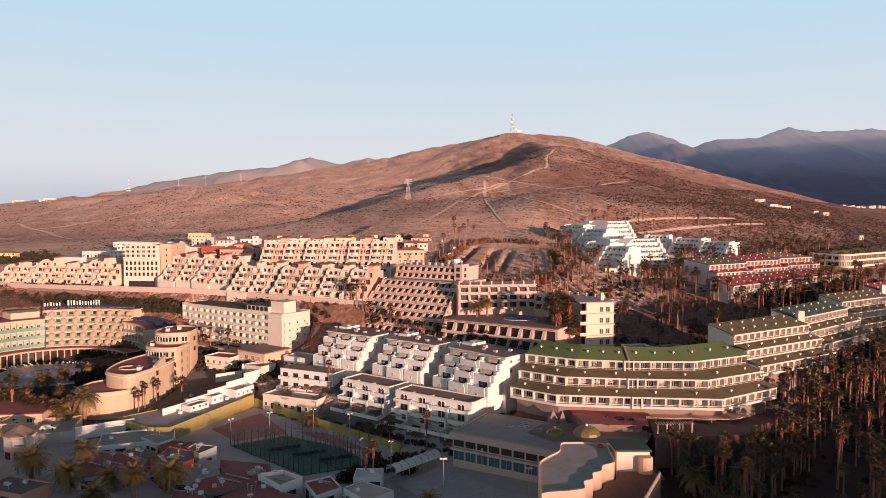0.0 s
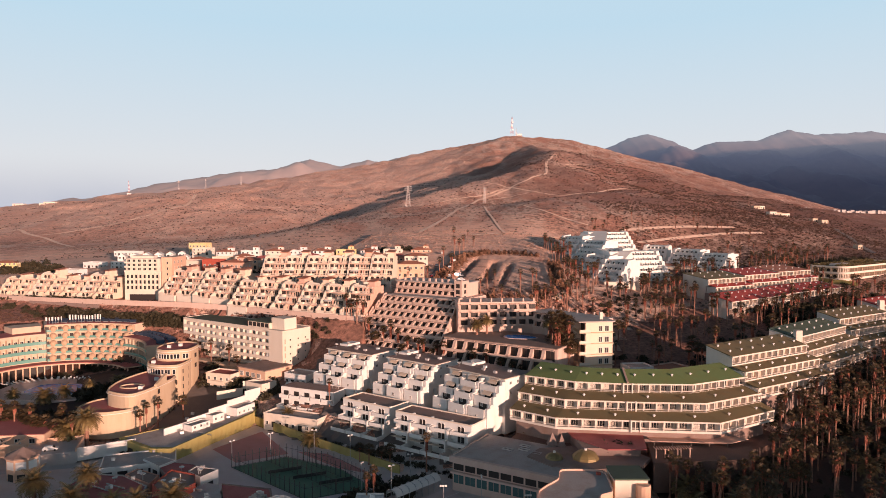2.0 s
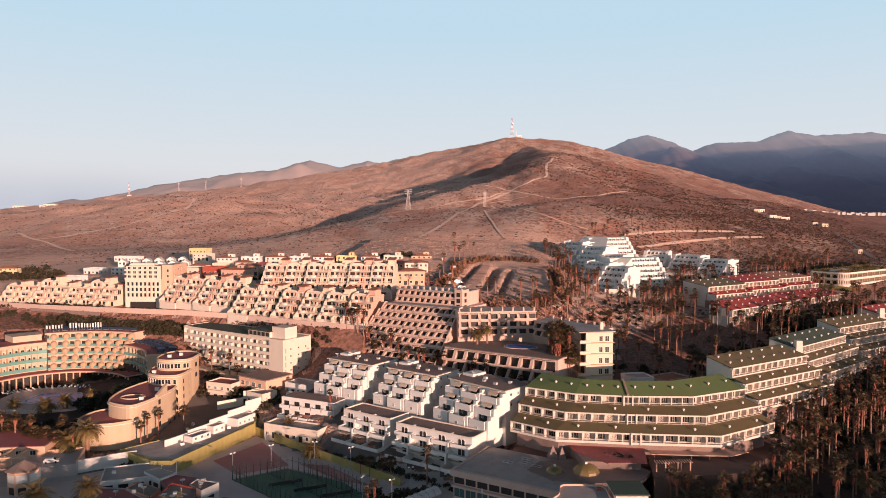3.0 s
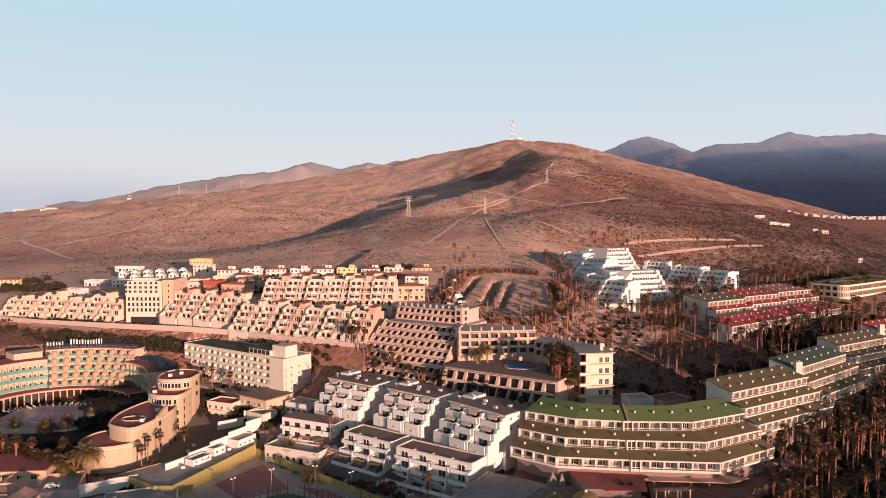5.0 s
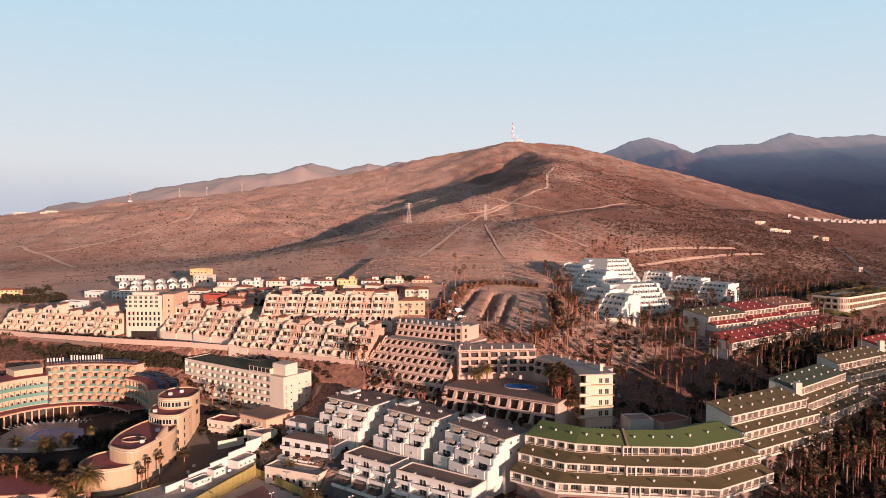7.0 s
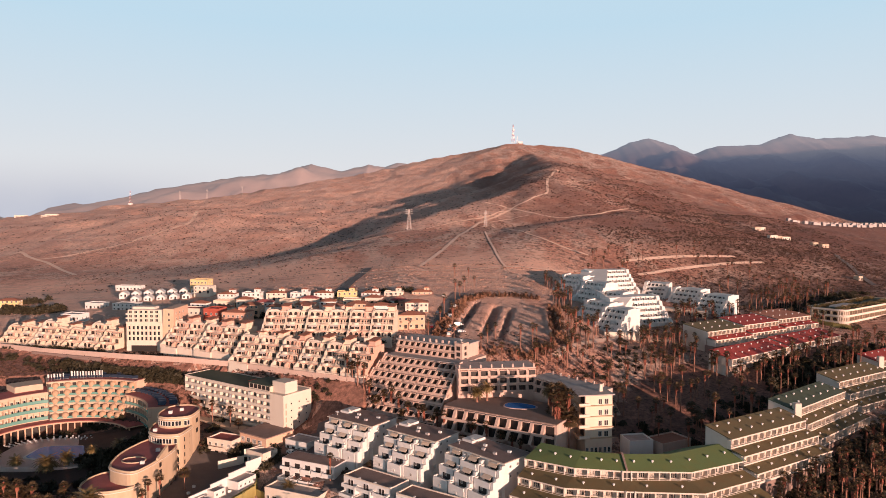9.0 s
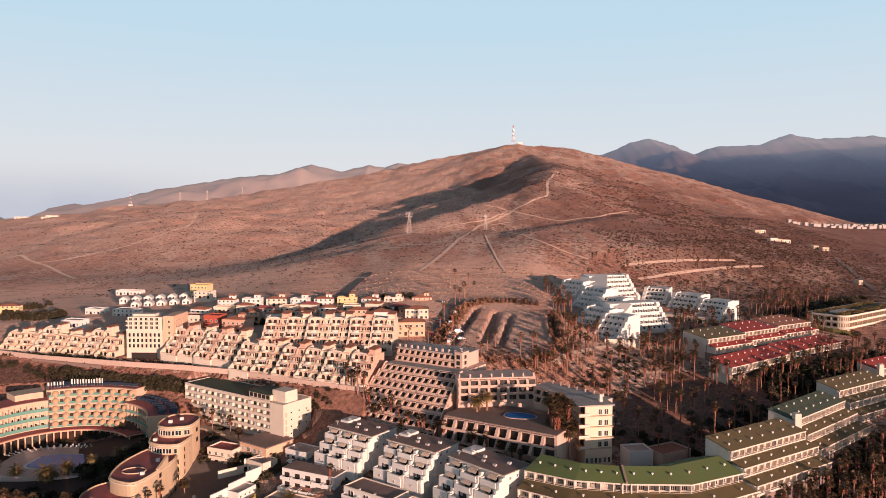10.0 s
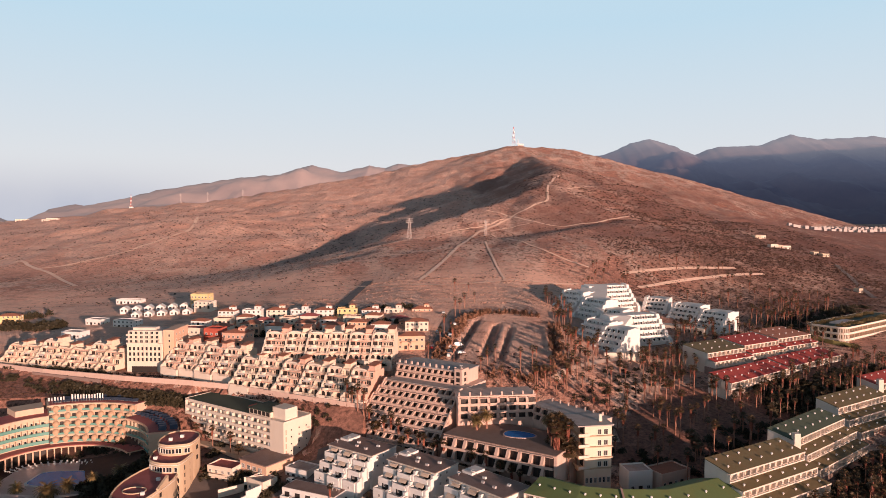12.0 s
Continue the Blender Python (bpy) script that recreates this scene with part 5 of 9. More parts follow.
def lounger():
    t = thing("sun_lounger", 0, 0, 0, 0, "white plastic sun lounger on the pool deck", "lounger", "pool loungers")
    bm = bmesh.new()
    box(bm, -0.32, -0.9, 0.28, 0.32, 0.45, 0.36)
    part("bed", bm, WHITE, t)
    bm = bmesh.new()
    box(bm, -0.32, 0, 0, 0.32, 0.75, 0.07)
    ob = part("backrest", bm, WHITE, t)
    ob.matrix_basis = pose(0, 0.45, 0.3, 40, 0, 0)
    for x, y in ((-0.27, -0.8), (0.27, -0.8), (-0.27, 0.4), (0.27, 0.4)):
        put("leg", box_mesh("leg", 0.07, 0.07, 0.28, WHITE), t, shift(x, y, 0))
    return t


first = lounger()
first.matrix_basis = shift(HC[0] - 8, HC[1] + 20.5, 4.46, 10)
for i in range(40):
    a = radians(55 + (i % 20) * 5.2)
    r = 21.5 + 2.6 * (i // 20)
    copy_thing(first, shift(HC[0] + r * math.cos(a) * 1.15, HC[1] + r * math.sin(a) * 0.9, 4.46, math.degrees(a) - 90 + 20))


def prow_hotel():
    """The stepped, curved wing that runs along the street."""
    t = thing("prow_building", 0, 0, 0, 0, "sand-coloured curved hotel wing with stepped dark red roof decks", "hotel wing")
    rng = [  # tiers: plan outline (outer wall last), foot, top
        ([(-122.5, 226), (-118, 220.5), (-110, 219.5), (-103.5, 223.5), (-102.0, 230), (-112, 242), (-121.5, 236)], 2.0, 10.4),
        ([(-115.0, 231), (-110, 227.0), (-103.4, 224.5), (-101.0, 231), (-99.6, 240), (-98.5, 250), (-103, 262), (-113, 262), (-117, 245)], 2.0, 15.1),
        ([(-113.5, 262), (-112.0, 257), (-107, 253.5), (-102, 253), (-98.6, 254), (-98.0, 266), (-102, 276), (-112, 275), (-114.5, 268)], 2.0, 18.7),
        ([(-113.0, 270), (-111.5, 264), (-107, 261.5), (-102, 262.5), (-98.3, 264), (-98.2, 276), (-104, 281), (-112, 279)], 2.0, 22.7),
    ]
    for out, a, b in rng:
        for _ in range(2):                       # round the corners of the plan
            out = [(p[0] * w + q[0] * (1 - w), p[1] * w + q[1] * (1 - w)) for p, q in zip(out, out[1:] + out[:1]) for w in (0.78, 0.22)]
        bm = bmesh.new()
        prism(bm, out, a, b)
        part("tier", bm, SAND, t)
        cx, cy = sum(p[0] for p in out) / len(out), sum(p[1] for p in out) / len(out)
        bm = bmesh.new()
        prism(bm, [(cx + (x - cx) * 0.93, cy + (y - cy) * 0.96) for x, y in out], b + 0.003, b + 0.1)
        part("deck", bm, DECK, t, "dark red roof deck")
        bm = bmesh.new()
        ins = [(cx + (x - cx) * 0.965, cy + (y - cy) * 0.98) for x, y in out]
        rim_wall(bm, out, ins, b, b + 0.55)
        part("parapet", bm, SAND, t)
        bm = bmesh.new()
        rim_wall(bm, [(cx + (x - cx) * 1.03, cy + (y - cy) * 1.03) for x, y in out], out, b - 0.45, b - 0.15)
        part("ledge", bm, CREAM, t)
        for p, q in zip(out, out[1:] + out[:1]):
            run = math.hypot(q[0] - p[0], q[1] - p[1])
            if run > 1.0 and b > 16 and (q[0] - p[0]) / run > 0.45:
                m = shift((p[0] + q[0]) / 2, (p[1] + q[1]) / 2 - 0.05, b - 3.0, math.degrees(math.atan2(q[1] - p[1], q[0] - p[0])))
                put("window", window_mesh(1.1, 1.9, WHITE, 1), t, m, "upright window in the drum")
    # ring on the long deck
    bm = bmesh.new()
    for i in range(24):
        a, b = 6.2832 * i / 24, 6.2832 * (i + 1) / 24
        prism(bm, [(4.2 * math.cos(a), 3.2 * math.sin(a)), (4.2 * math.cos(b), 3.2 * math.sin(b)), (3.9 * math.cos(b), 2.9 * math.sin(b)), (3.9 * math.cos(a), 2.9 * math.sin(a))], 0, 0.35)
    ring = part("roof_ring", bm, SAND, t, "pale ring on the deck")
    ring.matrix_basis = shift(-108.5, 237, 15.2)
    # stepped gable fin and window slots in the street wall
    bm = bmesh.new()
    prism(bm, [(-100.6, 236.5), (-99.7, 236.5), (-99.2, 244), (-100.1, 244)], 15.1, [16.1, 16.1, 18.3, 18.3])
    part("gable_fin", bm, SAND, t)
    for y, zs, w in ((238.5, (4.6, 7.2, 9.8, 12.4), 1.5), (251.5, (6.6, 9.5, 12.4), 0.7), (257.5, (6.6, 9.5, 12.4, 15.3), 0.7), (262.0, (6.6, 9.5, 12.4, 15.3), 0.7), (270.0, (15.0, 19.0), 1.6)):
        for z in zs:
            x = np.interp(y, [231, 240, 250, 254, 264, 276], [-101.0, -99.6, -98.5, -98.6, -98.2, -98.1])
            put("window_slot", box_mesh("window_slot", w, 0.2, 1.6, DARK), t, shift(x + 0.06, y, z, 88), "dark upright window slot")
    for (cx, cy, z) in ((-116.5, 228.2, 6.8), (-113.2, 234.5, 11.7)):
        put("glazing", window_mesh(3.4, 2.0, WHITE, 3), t, shift(cx, cy - 2.4, z, -12))
    for k in range(7):
        put("window_slot", box_mesh("window_slot", 1.0, 0.2, 1.5, DARK), t, shift(-97.95, 243 + 4.6 * k * 0.9, 4.2, 88), "dark upright window slot")
    for x, y, z in ((-104, 233, 15.2), (-104, 246, 15.2), (-110, 258, 18.8), (-105, 272, 22.8), (-108, 268, 22.8)):
        put("roof_unit", box_mesh("roof_unit", 1.3, 1.0, 1.1, WHITE), t, shift(x, y, z))
    return t


prow_hotel()
# ---- terraced houses above the slab hotel ----
def opening_mesh(w, h):
    return arch_mesh(w, h, CREAM)


def bow_mesh(mat):
    """A bowed balcony front: half a drum with a rim."""
    def build(bm):
        out = [(1.5 * math.cos(a), -1.0 * math.sin(a)) for a in [3.1416 * i / 6 for i in range(7)]]
        prism(bm, out[::-1], 0, 1.05)
    return shared(("bow", mat.name), build, (mat,))


def house_stack(width, levels, wall, trim_mat, label):
    """Stacked terrace dwellings with sloping flank walls, arches below and a rounded top parapet."""
    t = thing("terrace_house", 0, 0, 0, 0, label, "house", "terraced houses on the slope")
    st, step = 2.75, 2.5
    stepped_body("body", t, width, levels, st, step, levels * step + 6, wall)
    bm = bmesh.new()
    box(bm, 0, -3.2, -4.5, width, 0, 0)
    part("garden_terrace", bm, trim_mat, t)
    for k in range(levels):
        y = k * step
        n = 4
        front = y - (step if k else 3.2)
        solid = width * (0.45 if k % 2 else 0.36)
        bm = bmesh.new()
        box(bm, 0.5, front, k * st, solid, front + 0.18, k * st + (0.9 if k else 1.1))
        part("parapet", bm, trim_mat, t)
        bm = bmesh.new()
        box(bm, solid, front, k * st, width - 0.5, front + 0.16, k * st + 0.14)
        box(bm, solid, front + 0.02, k * st + 0.86, width - 0.5, front + 0.14, k * st + 0.98)
        for i in range(int((width - 0.5 - solid) / 0.55)):
            box(bm, solid + 0.2 + 0.55 * i, front + 0.03, k * st + 0.14, solid + 0.36 + 0.55 * i, front + 0.13, k * st + 0.86)
        part("balustrade", bm, trim_mat, t, "white balustrade with slim uprights")
        for i in range(n):
            x = (i + 0.5) * width / n
            if k == 0 or (k == levels - 1 and i < 3):
                put("arched_opening", opening_mesh(1.7, 2.2), t, shift(x, y - 0.03, k * st + 0.05), "dark arched opening")
            else:
                put("window", window_mesh(2.3 if (i + k) % 3 else 1.5, 2.15, (BRONZE, trim_mat)[i % 2], 2, glass=DARK), t, shift(x, y - 0.02, k * st + 0.05))
        bm = bmesh.new()
        box(bm, 0.3, y - 0.75, (k + 1) * st - 0.32, width - 0.3, y, (k + 1) * st - 0.03)
        part("eave", bm, trim_mat if k % 2 else ROSE, t)
        if k:
            put("pilaster", box_mesh("pilaster", 0.7, 0.6, 2.35, ROSE), t, shift(width * 0.5, y - 0.6, k * st), "rose-coloured pilaster")
            put("balcony_front", bow_mesh(trim_mat), t, shift(width * (0.2 if k % 2 else 0.3), front, k * st - 0.1), "bowed balcony front")
        if k in (1, 2):
            put("awning", box_mesh("awning", round(width * 0.36, 2), 1.7, 0.1, WHITE if k == 1 else SHADE), t, pose(width * (0.3 if k == 1 else 0.66), y - 1.75, k * st + 1.85, 16, 0, 0), "pale canvas awning")
    top = levels * st
    slope = [(-3.2, -4.5), (-3.2, 1.5)]
    for k in range(levels):
        slope += [(k * step - 1.4, (k + 1) * st - 0.2), (k * step + 0.3, (k + 1) * st + 0.75)]
    slope += [(levels * step, top + 1.2), (levels * step + 1.5, top + 1.2), (levels * step + 1.5, -4.5)]
    put("flank_wall", fin_mesh("flank_wall", 0.5, tuple(slope), trim_mat), t, shift(0.0, 0, 0))
    put("flank_wall", fin_mesh("flank_wall", 0.5, tuple(slope), wall), t, shift(width * 0.66, 0.9, 0.02), "sloping flank wall")
    # rounded parapet over the top storey
    bm = bmesh.new()
    pts = [(0.4, 0), (width * 0.62, 0)] + [(width * 0.31 + 0.2 + (width * 0.31 - 0.2) * math.cos(a), 0.25 + 0.6 * math.sin(a)) for a in (0, 0.5, 1.0, 1.57, 2.1, 2.6, 3.1416)]
    f = [bm.verts.new((x, (levels - 1) * step - 0.25, top + z)) for x, z in pts]
    g = [bm.verts.new((x, (levels - 1) * step + 0.15, top + z)) for x, z in pts]
    bm.faces.new(f)
    bm.faces.new(g[::-1])
    for i in range(len(pts)):
        j = (i + 1) % len(pts)
        bm.faces.new((f[i], g[i], g[j], f[j]))
    bmesh.ops.recalc_face_normals(bm, faces=bm.faces)
    part("round_parapet", bm, trim_mat, t)
    bm = bmesh.new()
    box(bm, width * 0.68, (levels - 1) * step + 1.2, top, width - 0.3, levels * step + 4, top + 2.2)
    part("roof_room", bm, wall, t)
    bm = bmesh.new()
    v = [bm.verts.new(p) for p in ((width * 0.62, (levels - 1) * step + 0.6, top + 2.15), (width + 0.1, (levels - 1) * step + 0.6, top + 2.15), (width + 0.1, levels * step + 4.2, top + 3.0), (width * 0.62, levels * step + 4.2, top + 3.0))]
    w = [bm.verts.new((p.co.x, p.co.y, p.co.z + 0.22)) for p in v]
    bm.faces.new(v[::-1])
    bm.faces.new(w)
    for i in range(4):
        bm.faces.new((v[i], v[(i + 1) % 4], w[(i + 1) % 4], w[i]))
    part("tiled_roof", bm, TILE_ROOF, t, "sloping terracotta tile roof")
    return t


STACKS = [house_stack(11.2, 4, PEACH, CREAM, "peach terraced house stack with cream flank walls"),
          house_stack(10.4, 4, ROSE, CREAM, "rose terraced house stack with cream parapets"),
          house_stack(10.4, 3, PEACH, PEACH, "peach terraced house stack of three storeys"),
          house_stack(10.4, 4, PEACH, CREAM, "cream terraced house stack with awnings")]


def stack_row(p, q, z0, z1, n, kinds, used):
    L = math.hypot(q[0] - p[0], q[1] - p[1])
    turn = math.degrees(math.atan2(q[1] - p[1], q[0] - p[0]))
    for i in range(n):
        s = i / n
        src = STACKS[kinds[i % len(kinds)]]
        m = shift(p[0] + (q[0] - p[0]) * s, p[1] + (q[1] - p[1]) * s + (0.9 if i % 2 else 0), z0 + (z1 - z0) * s, turn + (2 if i % 3 == 1 else -1))
        if kinds[i % len(kinds)] in used:
            copy_thing(src, m)
        else:
            used.add(kinds[i % len(kinds)])
            src.matrix_basis = m


placed = set()
stack_row((-98.5, 319.0), (-31.5, 289.0), 33.0, 33.0, 6, (0, 3, 1), placed)
stack_row((-86.5, 325.0), (-24.0, 319.0), 44.0, 44.5, 6, (1, 3, 0, 3), placed)
stack_row((-240.0, 371.5), (-167.0, 348.0), 32.2, 32.8, 7, (2, 2, 3), placed)
stack_row((-140.0, 343.0), (-100.0, 325.0), 35.8, 35.2, 4, (1, 0), placed)


def block_house(x, y, z, turn, w, d, h, wall, roof, label, storeys=2, hip=True, tower=False, category="house", group="villas above the town"):
    """A villa: body, string course, tiled hip or flat roof with parapet, windows on two faces, perhaps a roof turret."""
    t = thing("villa", x, y, z, turn, label, category, group)
    bm = bmesh.new()
    box(bm, -w / 2, 0, -9, w / 2, d, h)
    part("body", bm, wall, t)
    bm = bmesh.new()
    if hip:
        o = [(-w / 2 - 0.5, -0.5), (w / 2 + 0.5, -0.5), (w / 2 + 0.5, d + 0.5), (-w / 2 - 0.5, d + 0.5)]
        v = [bm.verts.new((*p, h)) for p in o] + [bm.verts.new((-w / 2 + d / 2, d / 2, h + 1.5)), bm.verts.new((w / 2 - d / 2, d / 2, h + 1.5))]
        if w <= d:
            v[4].co.x, v[5].co.x = -0.2, 0.2
        for f in ((0, 1, 5, 4), (1, 2, 5), (2, 3, 4, 5), (3, 0, 4), (3, 2, 1, 0)):
            bm.faces.new([v[i] for i in f])
    else:
        for a in ((-w / 2, -0.1, w / 2, 0.15), (-w / 2, d - 0.2, w / 2, d + 0.05), (-w / 2, 0.15, -w / 2 + 0.25, d - 0.2), (w / 2 - 0.25, 0.15, w / 2, d - 0.2)):
            box(bm, a[0], a[1], h, a[2], a[3], h + 0.6)
    part("roof" if hip else "parapet", bm, roof if hip else wall, t)
    if not hip:
        bm = bmesh.new()
        box(bm, -w / 2 + 0.25, 0.15, h + 0.003, w / 2 - 0.25, d - 0.2, h + 0.1)
        part("roof_covering", bm, roof, t)
    st = h / storeys
    n = max(2, round(w / 2.8))
    for k in range(storeys):
        for i in range(n):
            xx = -w / 2 + (i + 0.5) * w / n
            if k == 0 and i % 2:
                put("door", box_mesh("door", 1.5, 0.1, 2.0, DARK), t, shift(xx, -0.05, 0.1), "dark door")
            else:
                put("window", window_mesh(1.2, 1.3, WHITE, 2), t, shift(xx, -0.03, k * st + 0.9))
        for yy in (d * 0.3, d * 0.7):
            put("window", window_mesh(1.0, 1.2, WHITE, 2), t, shift(w / 2 + 0.03, yy, k * st + 0.9, 90))
        if k:
            bm = bmesh.new()
            box(bm, -w * 0.36, -1.3, k * st - 0.15, w * 0.3, 0, k * st)
            box(bm, -w * 0.36, -1.3, k * st, w * 0.3, -1.15, k * st + 0.9)
            part("balcony", bm, wall, t)
    if tower:
        bm = bmesh.new()
        box(bm, w * 0.1, d * 0.3, h, w * 0.1 + 3.4, d * 0.3 + 3.4, h + 2.4)
        part("turret", bm, wall, t)
        bm = bmesh.new()
        lathe(bm, [(2.75, 0), (0.05, 1.0)], 4)
        bmesh.ops.rotate(bm, cent=(0, 0, 0), matrix=Matrix.Rotation(radians(45), 3, "Z"), verts=bm.verts)
        ob = part("turret_roof", bm, roof, t)
        ob.matrix_basis = shift(w * 0.1 + 1.7, d * 0.3 + 1.7, h + 2.4)
        put("window", window_mesh(0.9, 1.0, WHITE, 1), t, shift(w * 0.1 + 1.7, d * 0.3 - 0.03, h + 0.9))
    return t


VILLA_X = (-134.7, -119.5, -104.4, -89.6, -74.8, -60.2, -45.6, -31.1, -13.5)
for i, x in enumerate(VILLA_X):
    wall = (WHITE, WHITE, CREAM, WHITE, WHITE, YELLOW, WHITE, CREAM, SALMON)[i]
    label = {"ochre_render": "ochre two-storey villa with a small roof turret", "salmon_render": "salmon two-storey villa with a tiled turret"}.get(wall.name, "pale two-storey villa with tiled turret at the town's upper edge")
    block_house(x, 423 + 2 * (i % 3), 48.0 + 0.15 * i, -6 + 5 * (i % 3), 10.5 + (i % 3), 8, 4.9, wall, TILE_ROOF, label, 2, i % 2 == 0, True)
for i, x in enumerate((-128, -112, -96, -80, -64, -50, -36, -20)):
    block_house(x, 389 + 5 * (i % 2), 44.2 + 0.25 * i, -8 + 4 * (i % 4), 11, 9, 4.6 + 0.7 * (i % 2), (CREAM, SALMON, WHITE, PINK)[i % 4], TILE_ROOF, "low house with terracotta tiled roof between the villas", 2 if i % 2 else 1, True, False)
for i, x in enumerate((-146, -133, -121, -107, -94, -82, -69, -55, -43, -27)):
    block_house(x, 406 + 4 * (i % 3), 46.4 + 0.2 * i, -10 + 5 * (i % 4), 9.5 + (i % 2), 7.5, 2.9 + 0.5 * (i % 3), (WHITE, PEACH, CREAM)[i % 3], (TILE_ROOF, DECK)[i % 2], "small low house with reddish roof below the villas", 1, i % 3 != 1, False)
block_house(-110.0, 357, 43.5, -12, 13, 10, 7.2, PINK, TILE_ROOF, "pink round-fronted house with stacked tiled eaves", 2, True, True)
block_house(-138.0, 374, 43.0, -10, 13, 9, 7.0, CREAM, RED_ROOF, "cream house beside a red-walled block", 2, False)
block_house(-124.5, 366, 43.0, -10, 9, 9, 8.0, RED, RED_ROOF, "plain brick-red house block", 2, False)
block_house(-16.5, 350, 43.5, 6, 14, 10, 7.0, SALMON, TILE_ROOF, "salmon house with tiled roof beside the car park", 2, True, False)
block_house(-15.0, 384, 46.5, 4, 13, 10, 6.2, CREAM, TILE_ROOF, "cream house with tiled roof on the upper street", 2, True, False)
block_house(-176.0, 492, 48.5, -8, 13, 9, 6.5, YELLOW, GREY_ROOF, "tall ochre house at the foot of the hill", 2, False)
block_house(-166.0, 470, 48.0, -8, 12, 9, 4.5, CREAM, GREY_ROOF, "low cream house under the ochre one", 2, False)
block_house(-201.0, 428, 41.5, -14, 15, 9, 4.2, WHITE, GREY_ROOF, "white flat-roofed house behind a bare plot", 2, False)
block_house(-221.0, 404, 39.0, -14, 13, 8, 3.6, WHITE, GREY_ROOF, "white flat-roofed house beside a low wall", 1, False)
block_house(-226.0, 440, 41.0, -16, 12, 8, 3.6, WHITE, GREY_ROOF, "white house with grey roof on the upper street", 1, False)
block_house(-300.0, 470, 38.0, 12, 14, 8, 4.6, YELLOW, TILE_ROOF, "yellow house at the town's far edge", 2, True, False)
block_house(-318.0, 462, 37.5, 8, 12, 9, 5.0, YELLOW, TILE_ROOF, "small yellow house beside the road", 1, True, False)
block_house(-262.0, 380, 30.5, 20, 16, 12, 10.0, SALMON, TILE_ROOF, "salmon round-fronted house with tiled roof", 3, True, True)
block_house(-283.0, 392, 30.5, 14, 16, 12, 8.0, BUFF, TILE_ROOF, "buff house with terracotta roof", 2, True, False)
block_house(-240.0, 520, 44.5, -8, 20, 7, 3.2, WHITE, GREY_ROOF, "long low white building under the hill", 1, False)


def gable_cottage():
    t = thing("gable_cottage", 0, 0, 0, 0, "small white gabled holiday cottage", "cottage", "row of gabled cottages")
    bm = bmesh.new()
    for s in (0,):
        prism(bm, [(-2.6, 0), (2.6, 0), (2.6, 7), (-2.6, 7)], -5, 2.4)
    part("body", bm, WHITE, t)
    bm = bmesh.new()
    v = [bm.verts.new(p) for p in ((-2.9, -0.4, 2.3), (2.9, -0.4, 2.3), (0, -0.4, 4.2), (-2.9, 7.4, 2.3), (2.9, 7.4, 2.3), (0, 7.4, 4.2))]
    for f in ((0, 1, 2), (5, 4, 3), (0, 2, 5, 3), (2, 1, 4, 5), (1, 0, 3, 4)):
        bm.faces.new([v[i] for i in f])
    part("roof", bm, WHITE, t)
    put("window", window_mesh(1.4, 1.3, WHITE, 2), t, shift(-1.2, -0.03, 0.7))
    put("door", box_mesh("door", 1.1, 0.1, 2.0, DARK), t, shift(1.3, -0.05, 0.1), "dark door")
    return t


cottage = gable_cottage()
rows = [(-222 + 7.6 * i, 474 + 1.9 * i, 45.8 + 0.3 * i) for i in range(7)] + [(-206 + 7.8 * i, 456 + 2.0 * i, 44.9 + 0.3 * i) for i in range(5)]
for i, (x, y, z) in enumerate(rows):
    m = shift(x, y, z - 1.2, 8)
    if i:
        copy_thing(cottage, m)
    else:
        cottage.matrix_basis = m


